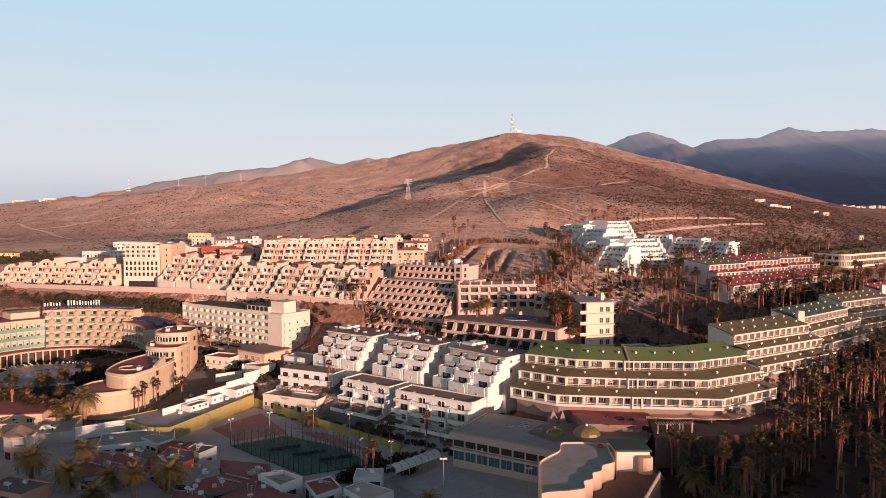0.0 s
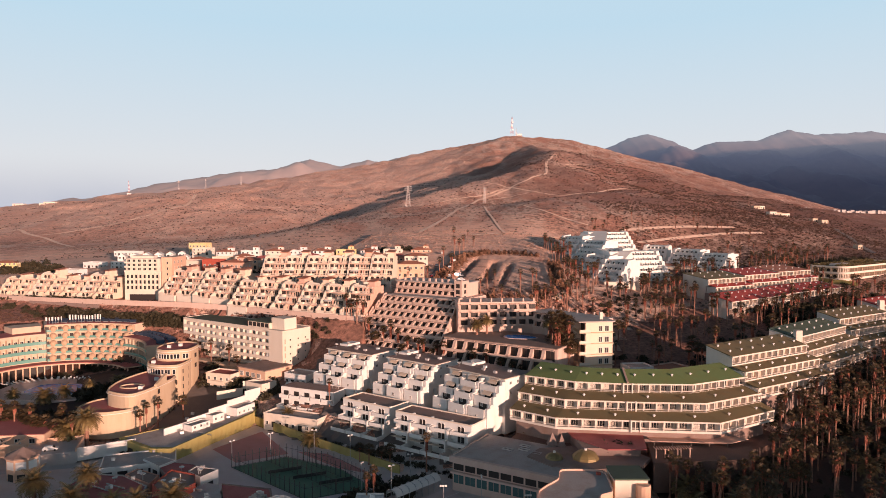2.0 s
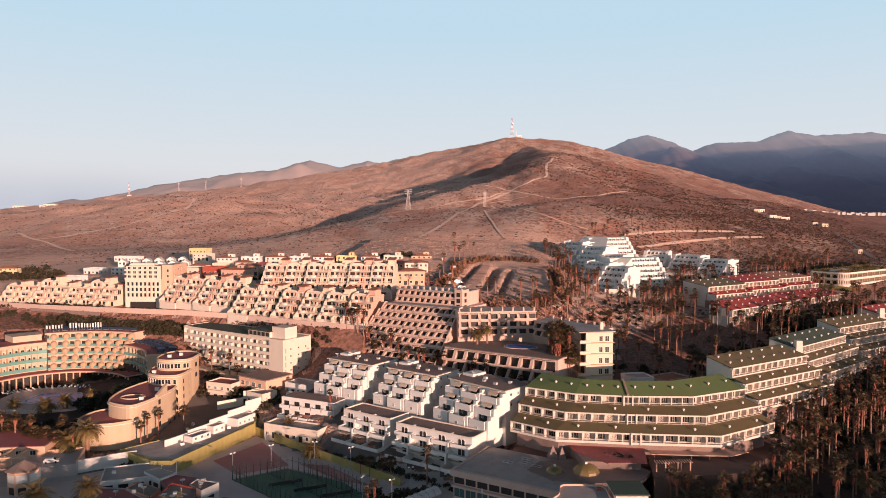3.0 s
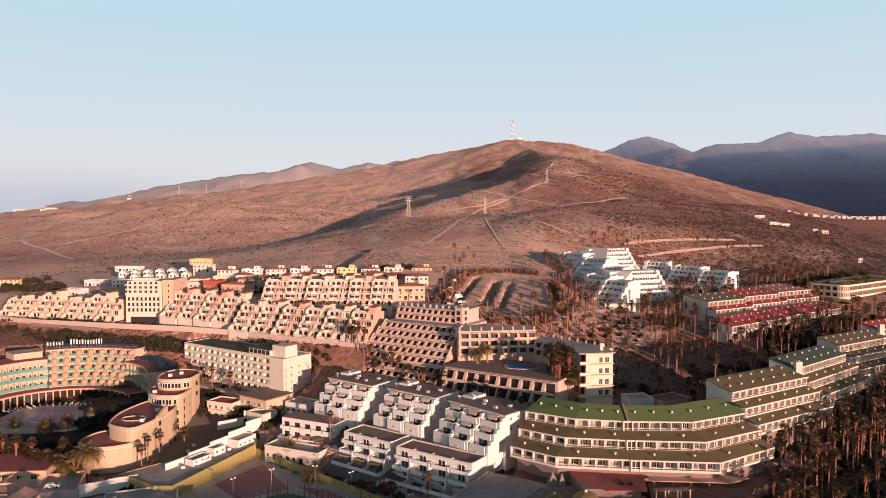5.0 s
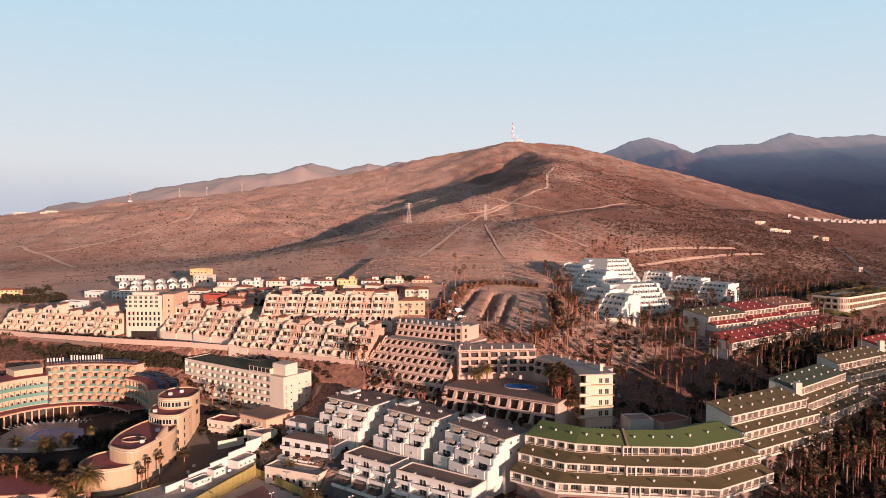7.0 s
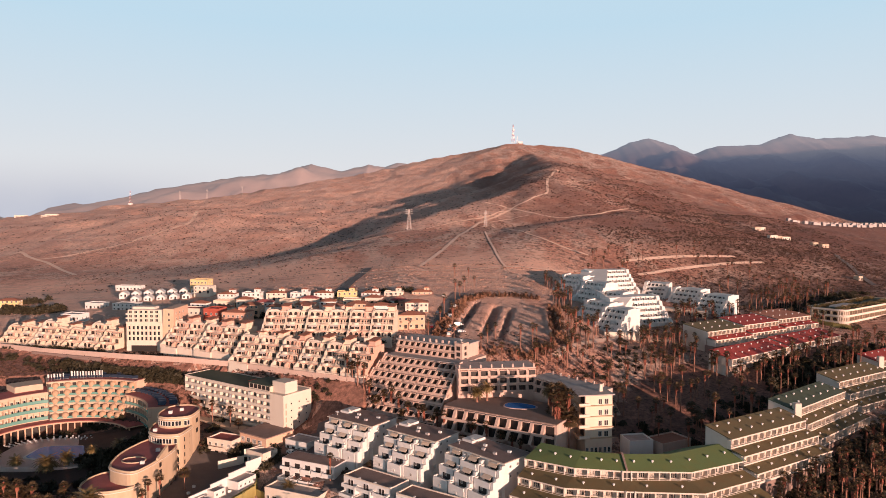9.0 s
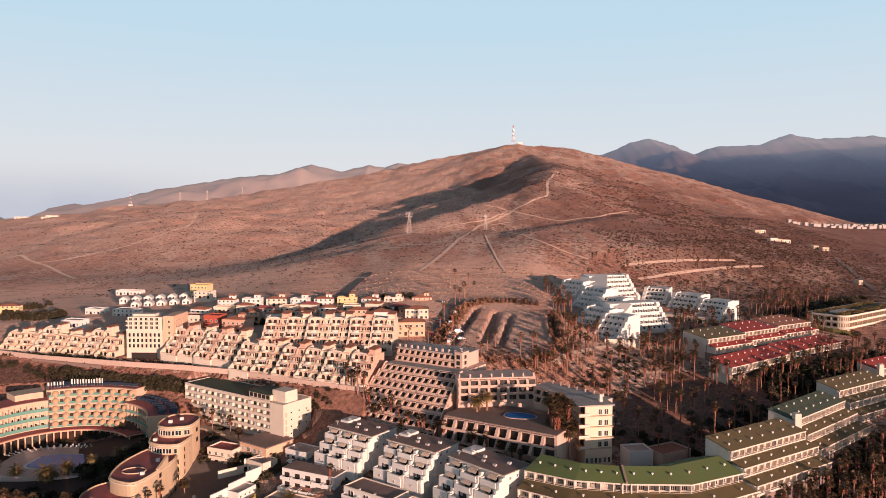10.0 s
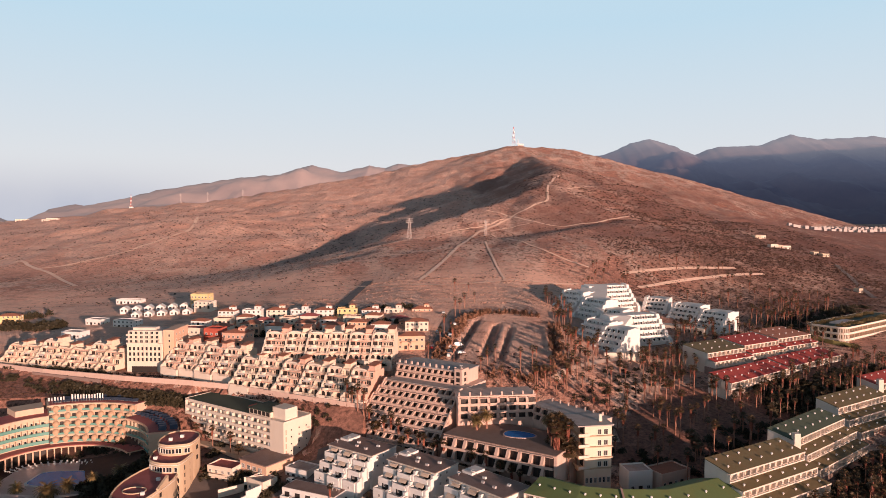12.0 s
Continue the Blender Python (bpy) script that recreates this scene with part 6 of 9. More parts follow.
def corner_hotel():
    """The tall cream block with a salmon wing."""
    t = thing("corner_hotel", -161.6, 347.6, 33.5, -1, "tall cream hotel block with arched bays and salmon wing", "hotel")
    W, D = 18.6, 14
    bm = bmesh.new()
    box(bm, 0, 0, -3, W, D, 13.2)
    part("lower_body", bm, CREAM, t)
    bm = bmesh.new()
    box(bm, 0.3, 1.0, 13.2, W + 0.5, D, 19.6)
    part("upper_body", bm, CREAM, t)
    for k in range(3):
        bm = bmesh.new()
        box(bm, 0.1, -0.7, 13.0 + 2.15 * k, W - 2, 1.0, 13.2 + 2.15 * k)
        box(bm, 0.1, -0.7, 13.2 + 2.15 * k, W - 2, -0.55, 13.85 + 2.15 * k)
        part("balcony", bm, CREAM, t)
        for i in range(6):
            put("window", window_mesh(1.5, 1.7, CREAM, 2), t, shift(1.8 + i * 2.7, 0.98, 13.3 + 2.15 * k))
    for i in range(9):
        put("pier", box_mesh("pier", 0.55, 0.5, 8.6, CREAM, -0.5), t, shift(0.6 + i * 2.15, 0, 3.8))
    for k in range(3):
        for i in range(8):
            put("window", window_mesh(1.2, 1.9, CREAM, 1), t, shift(1.65 + i * 2.15, -0.03, 4.1 + 2.8 * k))
    bm = bmesh.new()
    box(bm, 2.5, -0.12, -2.2, W - 3, 0.02, 1.6)
    part("entrance", bm, DARK, t, "dark glazed entrance")
    bm = bmesh.new()
    box(bm, W + 0.5, -0.5, -3, W + 6.0, D + 4, 20.4)
    part("wing", bm, SALMON, t, "salmon stair and room wing")
    for k in range(6):
        put("window", window_mesh(1.0, 1.4, CREAM, 1, glass=DARK), t, shift(W + 3.6, -0.53, 2.6 + 2.85 * k))
        for i in range(3):
            put("window", window_mesh(1.2, 1.4, CREAM, 2), t, shift(W + 6.03, 2.5 + i * 4.5, 2.6 + 2.9 * k, 90))
    bm = bmesh.new()
    box(bm, 0.8, 1.4, 19.6, W, D - 0.4, 19.75)
    part("roof_covering", bm, GREY_ROOF, t)
    bm = bmesh.new()
    box(bm, 2.0, 3.0, 19.75, W - 5, 8.0, 21.0)
    part("roof_house", bm, CREAM, t)
    bm = bmesh.new()
    box(bm, -6, -7, -8, W + 14, 0.0, -2.4)
    part("podium", bm, CREAM, t)
    return t


corner_hotel()


# ---- white pyramid apartments on the right of the slope ----
def pyramid_wing(t, p, q, z0, levels, bays, st=2.85, step=2.5, depth=8.0, spine=True, mat=WHITE):
    """Rows of rooms stepping back from the line p-q, closed by sloping white spine walls."""
    L = math.hypot(q[0] - p[0], q[1] - p[1])
    m = along(p, q, z0)
    w = L / bays
    for k in range(levels):
        y = k * step
        bm = bmesh.new()
        box(bm, 0, y, k * st - (8 if k == 0 else 0.02), L, levels * step + depth, (k + 1) * st - 0.02)
        ob = part("storey", bm, mat, t)
        ob.matrix_basis = m
        bm = bmesh.new()
        box(bm, 0, y - step + 0.2, k * st, L, y - step + 0.4, k * st + 0.85)
        ob = part("parapet", bm, mat, t)
        ob.matrix_basis = m
        for i in range(bays):
            put("window", window_mesh(round(w * 0.62, 2), 1.8, mat, 2), t, m @ shift((i + 0.5) * w, y - 0.02, k * st + 0.08))
            put("partition", fin_mesh("partition", 0.25, ((-step + 0.3, 0), (-step + 0.3, 0.85), (-0.2, st - 0.3), (0.1, st - 0.3), (0.1, 0)), mat), t, m @ shift(i * w, y, k * st))
    if spine:
        prof = [(-step - 1.5, -8), (-step - 1.5, 0.8)]
        for k in range(levels):
            prof += [((k - 0.55) * step, (k + 1) * st + 0.1), (k * step + 0.2, (k + 1) * st + 0.3)]
        prof += [(levels * step + 2, levels * st + 0.9), (levels * step + 2, -8)]
        for x in (-0.9, L + 0.9):
            put("spine_wall", fin_mesh("spine_wall", 2.2, tuple(prof), mat), t, m @ shift(x, 0, 0), "sloping white spine wall")


front_pyramid = thing("pyramid_flats", 0, 0, 0, 0, "white pyramid-shaped apartment block on the slope", "apartment house", "white pyramid flats")
pyramid_wing(front_pyramid, (99.5, 382.0), (128.0, 393.5), 40.5, 5, 9)
pyramid_wing(front_pyramid, (77.5, 392.0), (85.5, 377.0), 41.5, 4, 5)
pyramid_wing(front_pyramid, (84.0, 372.5), (92.0, 361.0), 40.0, 4, 4)
bm = bmesh.new()
prism(bm, [(91, 363), (100, 381), (108, 392), (96, 396), (88, 388)], 36, [44, 50, 55, 55, 50])
part("core", bm, WHITE, front_pyramid)
bm = bmesh.new()
box(bm, 84, 355.5, 34, 104, 358, 41)
part("podium", bm, CREAM, front_pyramid)
rear_pyramid = thing("pyramid_flats", 0, 0, 0, 0, "white pyramid-shaped apartment block behind the first", "apartment house", "white pyramid flats")
pyramid_wing(rear_pyramid, (104, 459.0), (131, 471.0), 50.0, 5, 8)
pyramid_wing(rear_pyramid, (76.5, 462), (85, 447), 50.5, 4, 5)
pyramid_wing(rear_pyramid, (85.5, 436), (94, 421), 48.5, 4, 5)
pyramid_wing(rear_pyramid, (95, 420), (103, 408), 47.0, 3, 4)
bm = bmesh.new()
prism(bm, [(97, 415), (108, 452), (112, 470), (98, 478), (88, 455)], 44, [54, 62, 65, 65, 60])
part("core", bm, WHITE, rear_pyramid)
for (p, q), z in zip((((141, 482), (152, 474)), ((153, 462), (163, 448)), ((163, 440), (172, 426))), (43.5, 42.0, 40.5)):
    t = thing("pyramid_flats", 0, 0, 0, 0, "white stepped apartment wing beyond the palm belt", "apartment house", "white pyramid flats")
    pyramid_wing(t, p, q, z, 4, 5, 2.75, 2.3, 10)
low = thing("arcade_house", 136, 436, 38.5, -40, "low cream house with a row of arches", "house")
bm = bmesh.new()
box(bm, 0, 0, -4, 30, 8, 5)
part("body", bm, CREAM, low)
for i in range(9):
    put("arched_opening", arch_mesh(1.8, 3.0, CREAM), low, shift(2 + i * 3.2, -0.03, 0.6), "dark arched opening")


def gallery_hotel():
    """The long arcaded hotel at the right edge: a bow-cornered end and a receding wing."""
    t = thing("gallery_hotel", 243.5, 414.0, 33.0, 37, "buff arcaded hotel with plants on its roof terrace", "hotel")
    L, D, st = 92.0, 24.0, 3.7

    def plan(grow):
        """Outline of a floor with the near end rounded off."""
        pts = [(L, -grow)]
        for i in range(7):
            a = radians(-90 - 15 * i)
            pts.append((5.0 + (5.0 + grow) * math.cos(a), 5.0 + (5.0 + grow) * math.sin(a)))
        for i in range(5):
            a = radians(180 - 22.5 * i)
            pts.append((4.0 + (4.0 + grow) * math.cos(a), D - 4.0 + (4.0 + grow) * math.sin(a)))
        return pts + [(L, D + grow)]
    bm = bmesh.new()
    prism(bm, plan(-1.6), -6, 11.2)
    part("body", bm, BUFF, t)
    rim = plan(0.0)[:-1]
    for k in range(3):
        bm = bmesh.new()
        prism(bm, plan(0.1), k * st - 0.3, k * st)
        part("gallery_floor", bm, CREAM, t)
        for (x0, y0), (x1, y1) in zip(rim, rim[1:]):
            n = max(1, round(math.hypot(x1 - x0, y1 - y0) / 3.6))
            w = math.hypot(x1 - x0, y1 - y0) / n
            a = math.atan2(y0 - y1, x0 - x1)
            for i in range(n):
                f = (i + 0.5) / n
                x, y = x0 + (x1 - x0) * f, y0 + (y1 - y0) * f
                m = shift(x, y, k * st, math.degrees(a))
                put("balustrade", box_mesh("balustrade", round(w, 2), 0.2, 0.95, CREAM), t, m)
                if w < 2.0:
                    if i == 0:
                        put("pier", box_mesh("pier", 0.4, 0.5, st - 0.3, CREAM), t, m)
                    continue
                side = shift(x - 0.5 * w * math.cos(a), y - 0.5 * w * math.sin(a), k * st, math.degrees(a))
                put("pier", box_mesh("pier", 0.55, 1.5, st - 0.3, BUFF), t, side)
                back = shift(x - 1.57 * math.sin(a), y + 1.57 * math.cos(a), k * st + 0.02, math.degrees(a))
                put("arched_opening", arch_mesh(2.3, 2.8, YELLOW), t, back, "dark arched opening")
    bm = bmesh.new()
    rim_wall(bm, plan(0.3), plan(-0.1), 10.8, 11.9)
    part("roof_parapet", bm, CREAM, t)
    bm = bmesh.new()
    prism(bm, plan(-0.15), 10.9, 11.25)
    part("roof_covering", bm, SLATE_ROOF, t)
    bm = bmesh.new()
    box(bm, 14, 9, 11.25, 34, 16, 12.3, 0.3)
    part("roof_lantern", bm, GREY, t, "low grey roof lantern")
    bm = bmesh.new()
    box(bm, 4, -14, -2.2, L, -0.3, -1.0)
    part("terrace", bm, BUFF, t, "buff terrace deck on piers")
    for i in range(14):
        put("terrace_pier", box_mesh("terrace_pier", 0.9, 0.9, 6.5, BUFF), t, shift(5 + i * 6.4, -13.4, -8.7))
    return t

gallery_hotel()
# ---- streets, courts and shops in the low ground ----
def strip(name, pts, width, mat, lift, label, category, kind="structure", gap=6.0, kerb=0.0):
    """A road or track draped over the land along a broken line, smoothed."""
    p = [Vector((*q, 0)) for q in pts]
    for _ in range(2):
        p = [p[0]] + [a.lerp(b, w) for a, b in zip(p, p[1:]) for w in (0.25, 0.75)] + [p[-1]]
    line = [p[0]]
    for a, b in zip(p, p[1:]):
        n = max(1, int((b - a).length / gap))
        line += [a.lerp(b, (i + 1) / n) for i in range(n)]
    across = (-0.5, -0.25, 0.0, 0.25, 0.5)
    xs, ys = [], []
    for i, a in enumerate(line):
        d = (line[min(i + 1, len(line) - 1)] - line[max(i - 1, 0)]).normalized()
        for k in across:
            xs.append(a.x - d.y * k * width)
            ys.append(a.y + d.x * k * width)
    z = land(np.array(xs), np.array(ys)) + lift
    n = len(across)
    verts = list(zip(xs, ys, z.tolist()))
    faces = [(i * n + k, i * n + k + 1, (i + 1) * n + k + 1, (i + 1) * n + k) for i in range(len(line) - 1) for k in range(n - 1)]
    me = bpy.data.meshes.new(name)
    me.from_pydata(verts, [], [f[::-1] for f in faces])
    me.materials.append(mat)
    me.update()
    if me.polygons[0].normal.z < 0:
        me.flip_normals()
    me.polygons.foreach_set("use_smooth", [True] * len(me.polygons))
    return tagged(new(name, me), label, category, kind=kind)


strip("road_street", [(-112, 205), (-97, 214), (-91, 232), (-86, 252), (-76, 268), (-64, 264), (-47, 251), (-36, 236)], 8, ASPHALT, 0.35, "dark asphalt street between walls and parked vans", "road")
strip("road_upper", [(-5, 325), (-2, 360), (3, 400), (10, 432)], 8, GREY_ASPHALT, 0.4, "upper asphalt street with parked cars", "road")
strip("road_hill", [(-69, 455), (-66, 500), (-60, 548)], 7, ASPHALT, 0.4, "short asphalt road running into the hill", "road")
strip("road_grove", [(52, 318), (70, 336), (92, 356), (120, 360)], 4, TRACK, 0.35, "pale path above the palm grove", "road")
TRACKS = [
    (5.0, [(-19, 530), (-11, 563), (3, 632), (22, 722), (36, 788), (51, 812), (65, 831), (86, 870), (106, 888), (128, 914), (141, 935), (148, 990), (161, 1071), (178, 1121), (202, 1224)]),
    (3.5, [(-31, 768), (-15, 782), (10, 794), (30, 806), (51, 822), (75, 857)]),
    (4.5, [(54, 896), (70, 888), (86, 867), (107, 833), (130, 810), (143, 809), (175, 831), (227, 876), (237, 885)]),
    (3.0, [(43, 794), (78, 819), (102, 825)]),
    (2.8, [(43, 719), (44, 621), (46, 558), (48, 536)]),
    (4.0, [(-149, 686), (-130, 708), (-98, 725), (-63, 740), (-40, 755)]),
    (3.0, [(55, 779), (73, 704), (88, 647), (104, 617), (126, 597)]),
    (6.0, [(-385, 1075), (-379, 1052), (-364, 998), (-366, 920), (-384, 860), (-398, 815), (-417, 776), (-446, 750)]),
    (5.0, [(-539, 837), (-538, 881), (-519, 897), (-489, 882), (-467, 863)]),
    (6.0, [(-497, 786), (-496, 806), (-459, 761), (-418, 728), (-375, 677), (-342, 636)]),
    (3.5, [(-452, 867), (-419, 903), (-385, 930), (-365, 990)]),
    (3.5, [(-361, 1035), (-353, 1089), (-300, 1130)]),
    (6.0, [(153, 588), (209, 611), (263, 621)]),
    (6.0, [(159, 560), (201, 587), (252, 605), (285, 612)]),
    (4.0, [(-82, 543), (-35, 510), (7, 515), (48, 534), (73, 539), (110, 560)]),
    (4.0, [(186, 1050), (215, 1095), (251, 1149)])]
for i, (wide, line) in enumerate(TRACKS):
    strip("track_%d" % (i + 1), line, wide * 0.7, TRACK, 0.4, "pale dusty track across the bare hillside", "track", gap=8)
strip("road_valley", [(400, 700), (370, 620), (352, 560)], 4.5, ASPHALT, 0.4, "dark road running down the eastern slope", "road")


def wall_line(name, pts, h, thick, mat, label, category, base=-1.5, lift=None, kind="structure"):
    """A free-standing wall; pts: x, y, top height."""
    t = tagged(new(name), label, category, kind=kind)
    for (ax, ay, az), (bx, by, bz) in zip(pts, pts[1:]):
        L = math.hypot(bx - ax, by - ay)
        n = max(1, round(L / 8))
        for i in range(n):
            s0, s1 = i / n, (i + 1) / n
            m = along((ax + (bx - ax) * s0, ay + (by - ay) * s0), (bx, by), 0)
            z = az + (bz - az) * s1
            bm = bmesh.new()
            box(bm, 0, 0, z - h, L / n - 0.02, thick, z)
            box(bm, -0.02, -0.06, z, L / n, thick + 0.06, z + 0.1)
            ob = part("wall_panel", bm, mat, t)
            ob.matrix_basis = m
    return t


wall_line("wall_court", [(-88, 202.3, 5.0), (-81.4, 202.3, 5.0), (-66.6, 240.0, 5.2)], 5.2, 0.3, OCHRE_WALL, "ochre painted wall under the roof deck", "wall")
wall_line("wall_garden", [(223, 438, 39.6), (228, 426, 38.6), (235, 412, 37.5), (244, 402, 36.8)], 4.2, 0.4, OCHRE_WALL, "olive-yellow garden wall in front of the arcaded hotel", "wall")
wall_line("wall_court_low", [(-66.6, 240.0, 3.9), (-40, 216.8, 3.4), (-12.5, 193.5, 3.2)], 4.2, 0.3, OCHRE_WALL, "ochre painted wall round the sports courts", "wall")
wall_line("wall_white", [(-110.5, 203.0, 4.6), (-96, 211.5, 5.0)], 5, 0.35, WHITE, "white street wall with plants at its foot", "wall")
wall_line("wall_street", [(-88.9, 215.8, 6.0), (-80, 232, 7.5), (-72, 247, 9.5), (-66, 256, 11)], 4.5, 0.35, WHITE, "white stepped wall along the street", "wall")
wall_line("wall_lane", [(-84, 252, 8), (-76, 258, 9.5), (-66, 262, 12)], 3, 0.35, CREAM, "cream wall beside the parked vans", "wall")
wall_line("wall_slope", [(-47, 296, 22), (-26, 274, 21.5), (-5, 256, 21), (28, 233, 19.5)], 4, 0.3, BUFF, "buff fence wall along the foot of the brown hotel", "wall")
wall_line("wall_retaining", [(-245, 366.5, 33.0), (-205, 348.5, 33.2), (-155, 330.5, 34.0), (-118, 320.5, 34.2), (-98, 316, 33.6), (-66, 300.5, 33.0), (-33, 286, 32.5)], 2.4, 0.5, TAUPE, "long buff retaining wall under the terraced houses", "wall")
# Lower wall in dark brown, so its shade is put into the colour.
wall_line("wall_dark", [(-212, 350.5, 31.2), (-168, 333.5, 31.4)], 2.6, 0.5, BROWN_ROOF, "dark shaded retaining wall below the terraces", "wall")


def ground_patch(name, pts, z, mat, label, category, thick=3.0):
    bm = bmesh.new()
    prism(bm, pts, z - thick, z)
    return tagged(part(name, bm, mat), label, category, kind="structure")


ground_patch("pavement_court", [(-84, 201.5), (-70, 186), (-24, 162), (-6, 186), (-12.7, 193), (-40, 216), (-66, 239)], 0.9, COURT, "worn grey asphalt of the sports ground", "pavement")
ground_patch("pavement_tennis", [(-73, 214), (-62, 202), (-48, 210), (-62, 232)], 0.93, CLAY, "faded red tennis court", "sports court", 0.5)
ground_patch("pavement_tennis_2", [(-46, 212), (-31, 198), (-20, 193), (-36, 210)], 0.93, CLAY, "second faded red court", "sports court", 0.5)
ground_patch("pavement_padel", [(-62, 198), (-36, 175), (-19, 183), (-30, 197), (-48, 207)], 0.96, TURF, "dark green padel court turf", "sports court", 0.5)
ground_patch("pavement_court_2", [(-12, 170), (8, 150), (26, 165), (2, 184)], 0.8, COURT, "grey bowling court with faint markings", "sports court")
ground_patch("pavement_plaza", [(-135, 190), (-128, 150), (-60, 150), (-62, 175), (-100, 200)], 0.9, PAVING, "pale paved plaza at the shops", "pavement")
# Planted ground below the pool, plant shade darkened into its colour.
ground_patch("pavement_palm", [(-190, 225), (-128, 216), (-124, 240), (-132, 258), (-190, 258)], 3.0, SHADED_SOIL, "dark garden ground below the hotel pool", "pavement")
for i in range(5):
    bm = bmesh.new()
    box(bm, 0, 0, 0, 16, 0.12, 0.02)
    ln = part("court_line", bm, WHITE)
    ln.parent = bpy.data.objects["pavement_court_2"]
    ln.matrix_basis = shift(-6 + 3.2 * i, 170.5 - 3.4 * i, 0.81, 43)


def deck_house(x, y, turn, w, d, h, roof, label):
    """A low flat-roofed house on the deck with a parapet, a door and a few small windows."""
    t = thing("deck_house", x, y, 4.68, turn, label, "building", "houses on the roof deck")
    bm = bmesh.new()
    box(bm, -w / 2, 0, 0, w / 2, d, h)
    part("body", bm, WHITE, t)
    bm = bmesh.new()
    rim_wall(bm, [(-w / 2, 0), (w / 2, 0), (w / 2, d), (-w / 2, d)], [(-w / 2 + 0.25, 0.25), (w / 2 - 0.25, 0.25), (w / 2 - 0.25, d - 0.25), (-w / 2 + 0.25, d - 0.25)], h, h + 0.35)
    part("parapet", bm, WHITE, t)
    bm = bmesh.new()
    box(bm, -w / 2 + 0.25, 0.25, h + 0.003, w / 2 - 0.25, d - 0.25, h + 0.08)
    part("roof_covering", bm, roof, t)
    n = max(2, int(w / 2.2))
    for i in range(n):
        put("window", window_mesh(0.9, 0.9, WHITE, 2), t, shift(-w / 2 + (i + 0.5) * w / n, -0.03, 0.8))
    put("door", box_mesh("door", 0.9, 0.1, 1.9, DARK), t, shift(w / 2 + 0.05, d * 0.5, 0.02, 90), "dark door")
    return t


deck_house(-79.5, 222.5, 60, 7.5, 4.0, 1.7, DECK_PALE, "small white skylight house on the roof deck")
deck_house(-76.5, 231.0, 60, 5.0, 4.5, 2.3, GREY_ROOF, "small white stair house on the roof deck")
deck_house(-69.8, 240.5, 64, 9.0, 7.0, 2.6, DECK_PALE, "low pale block with a flat roof at the deck's end")
for x, y in ((-84, 217.5), (-74.5, 235.0), (-77.5, 236)):
    unit = thing("roof_unit", x, y, 4.68, 25, "grey metal air unit on the roof deck", "air unit", "air units on the roof deck")
    bm = bmesh.new()
    box(bm, -0.6, -0.45, 0.12, 0.6, 0.45, 0.95, 0.03)
    part("casing", bm, METAL, unit)
    bm = bmesh.new()
    lathe(bm, [(0.36, 0.951), (0.36, 1.02), (0.1, 1.03)], 10)
    part("fan_cowl", bm, FENCE, unit, "dark fan cowl")
    for sx in (-0.5, 0.5):
        put("foot", box_mesh("foot", 0.1, 0.8, 0.12, FENCE, -0.4), unit, shift(sx, 0, 0))


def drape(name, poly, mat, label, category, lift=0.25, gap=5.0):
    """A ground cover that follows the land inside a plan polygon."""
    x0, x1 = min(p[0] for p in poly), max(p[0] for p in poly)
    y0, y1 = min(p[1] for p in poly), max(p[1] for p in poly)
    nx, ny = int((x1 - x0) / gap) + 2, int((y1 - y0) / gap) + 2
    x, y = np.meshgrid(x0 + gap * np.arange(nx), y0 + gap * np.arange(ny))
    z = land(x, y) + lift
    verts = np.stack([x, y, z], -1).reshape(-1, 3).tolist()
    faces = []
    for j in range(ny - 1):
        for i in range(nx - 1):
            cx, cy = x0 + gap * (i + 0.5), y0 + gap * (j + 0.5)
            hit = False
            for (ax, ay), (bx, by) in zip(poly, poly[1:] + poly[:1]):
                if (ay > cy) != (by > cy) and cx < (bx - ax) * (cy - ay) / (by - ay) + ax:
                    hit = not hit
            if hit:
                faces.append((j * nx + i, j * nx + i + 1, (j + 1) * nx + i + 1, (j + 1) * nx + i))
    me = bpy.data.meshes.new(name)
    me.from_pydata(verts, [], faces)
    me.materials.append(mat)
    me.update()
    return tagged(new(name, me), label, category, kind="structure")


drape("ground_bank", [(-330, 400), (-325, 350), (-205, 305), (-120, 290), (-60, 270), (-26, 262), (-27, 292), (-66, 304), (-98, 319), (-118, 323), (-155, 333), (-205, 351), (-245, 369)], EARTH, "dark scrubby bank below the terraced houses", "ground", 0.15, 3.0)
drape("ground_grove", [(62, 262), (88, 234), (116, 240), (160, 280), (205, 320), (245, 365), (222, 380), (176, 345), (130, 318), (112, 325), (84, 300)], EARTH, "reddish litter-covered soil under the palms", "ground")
# Grove cover with the palms' shade put into the soil colour.
drape("ground_low_grove", [(58, 178), (100, 196), (140, 216), (178, 252), (240, 295), (260, 240), (170, 130), (90, 100), (48, 120), (46, 150)], SHADED_SOIL, "dark shaded soil of the low palm grove", "ground")
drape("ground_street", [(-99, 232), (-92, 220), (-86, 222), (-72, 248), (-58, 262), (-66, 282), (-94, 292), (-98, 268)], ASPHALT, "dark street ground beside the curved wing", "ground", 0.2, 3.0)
# Soil round the pool, with the planting's shade in its tone.
drape("ground_garden", [(-200, 300), (-205, 222), (-128, 210), (-112, 214), (-120, 250), (-116, 290), (-150, 316)], SHADED_SOIL, "dark irrigated garden soil round the pool", "ground")
drape("ground_flats", [(-66, 262), (-62, 226), (-12, 204), (12, 192), (24, 200), (20, 215), (-30, 262), (-48, 276)], ASPHALT, "dark paved lanes between the white flats", "ground")
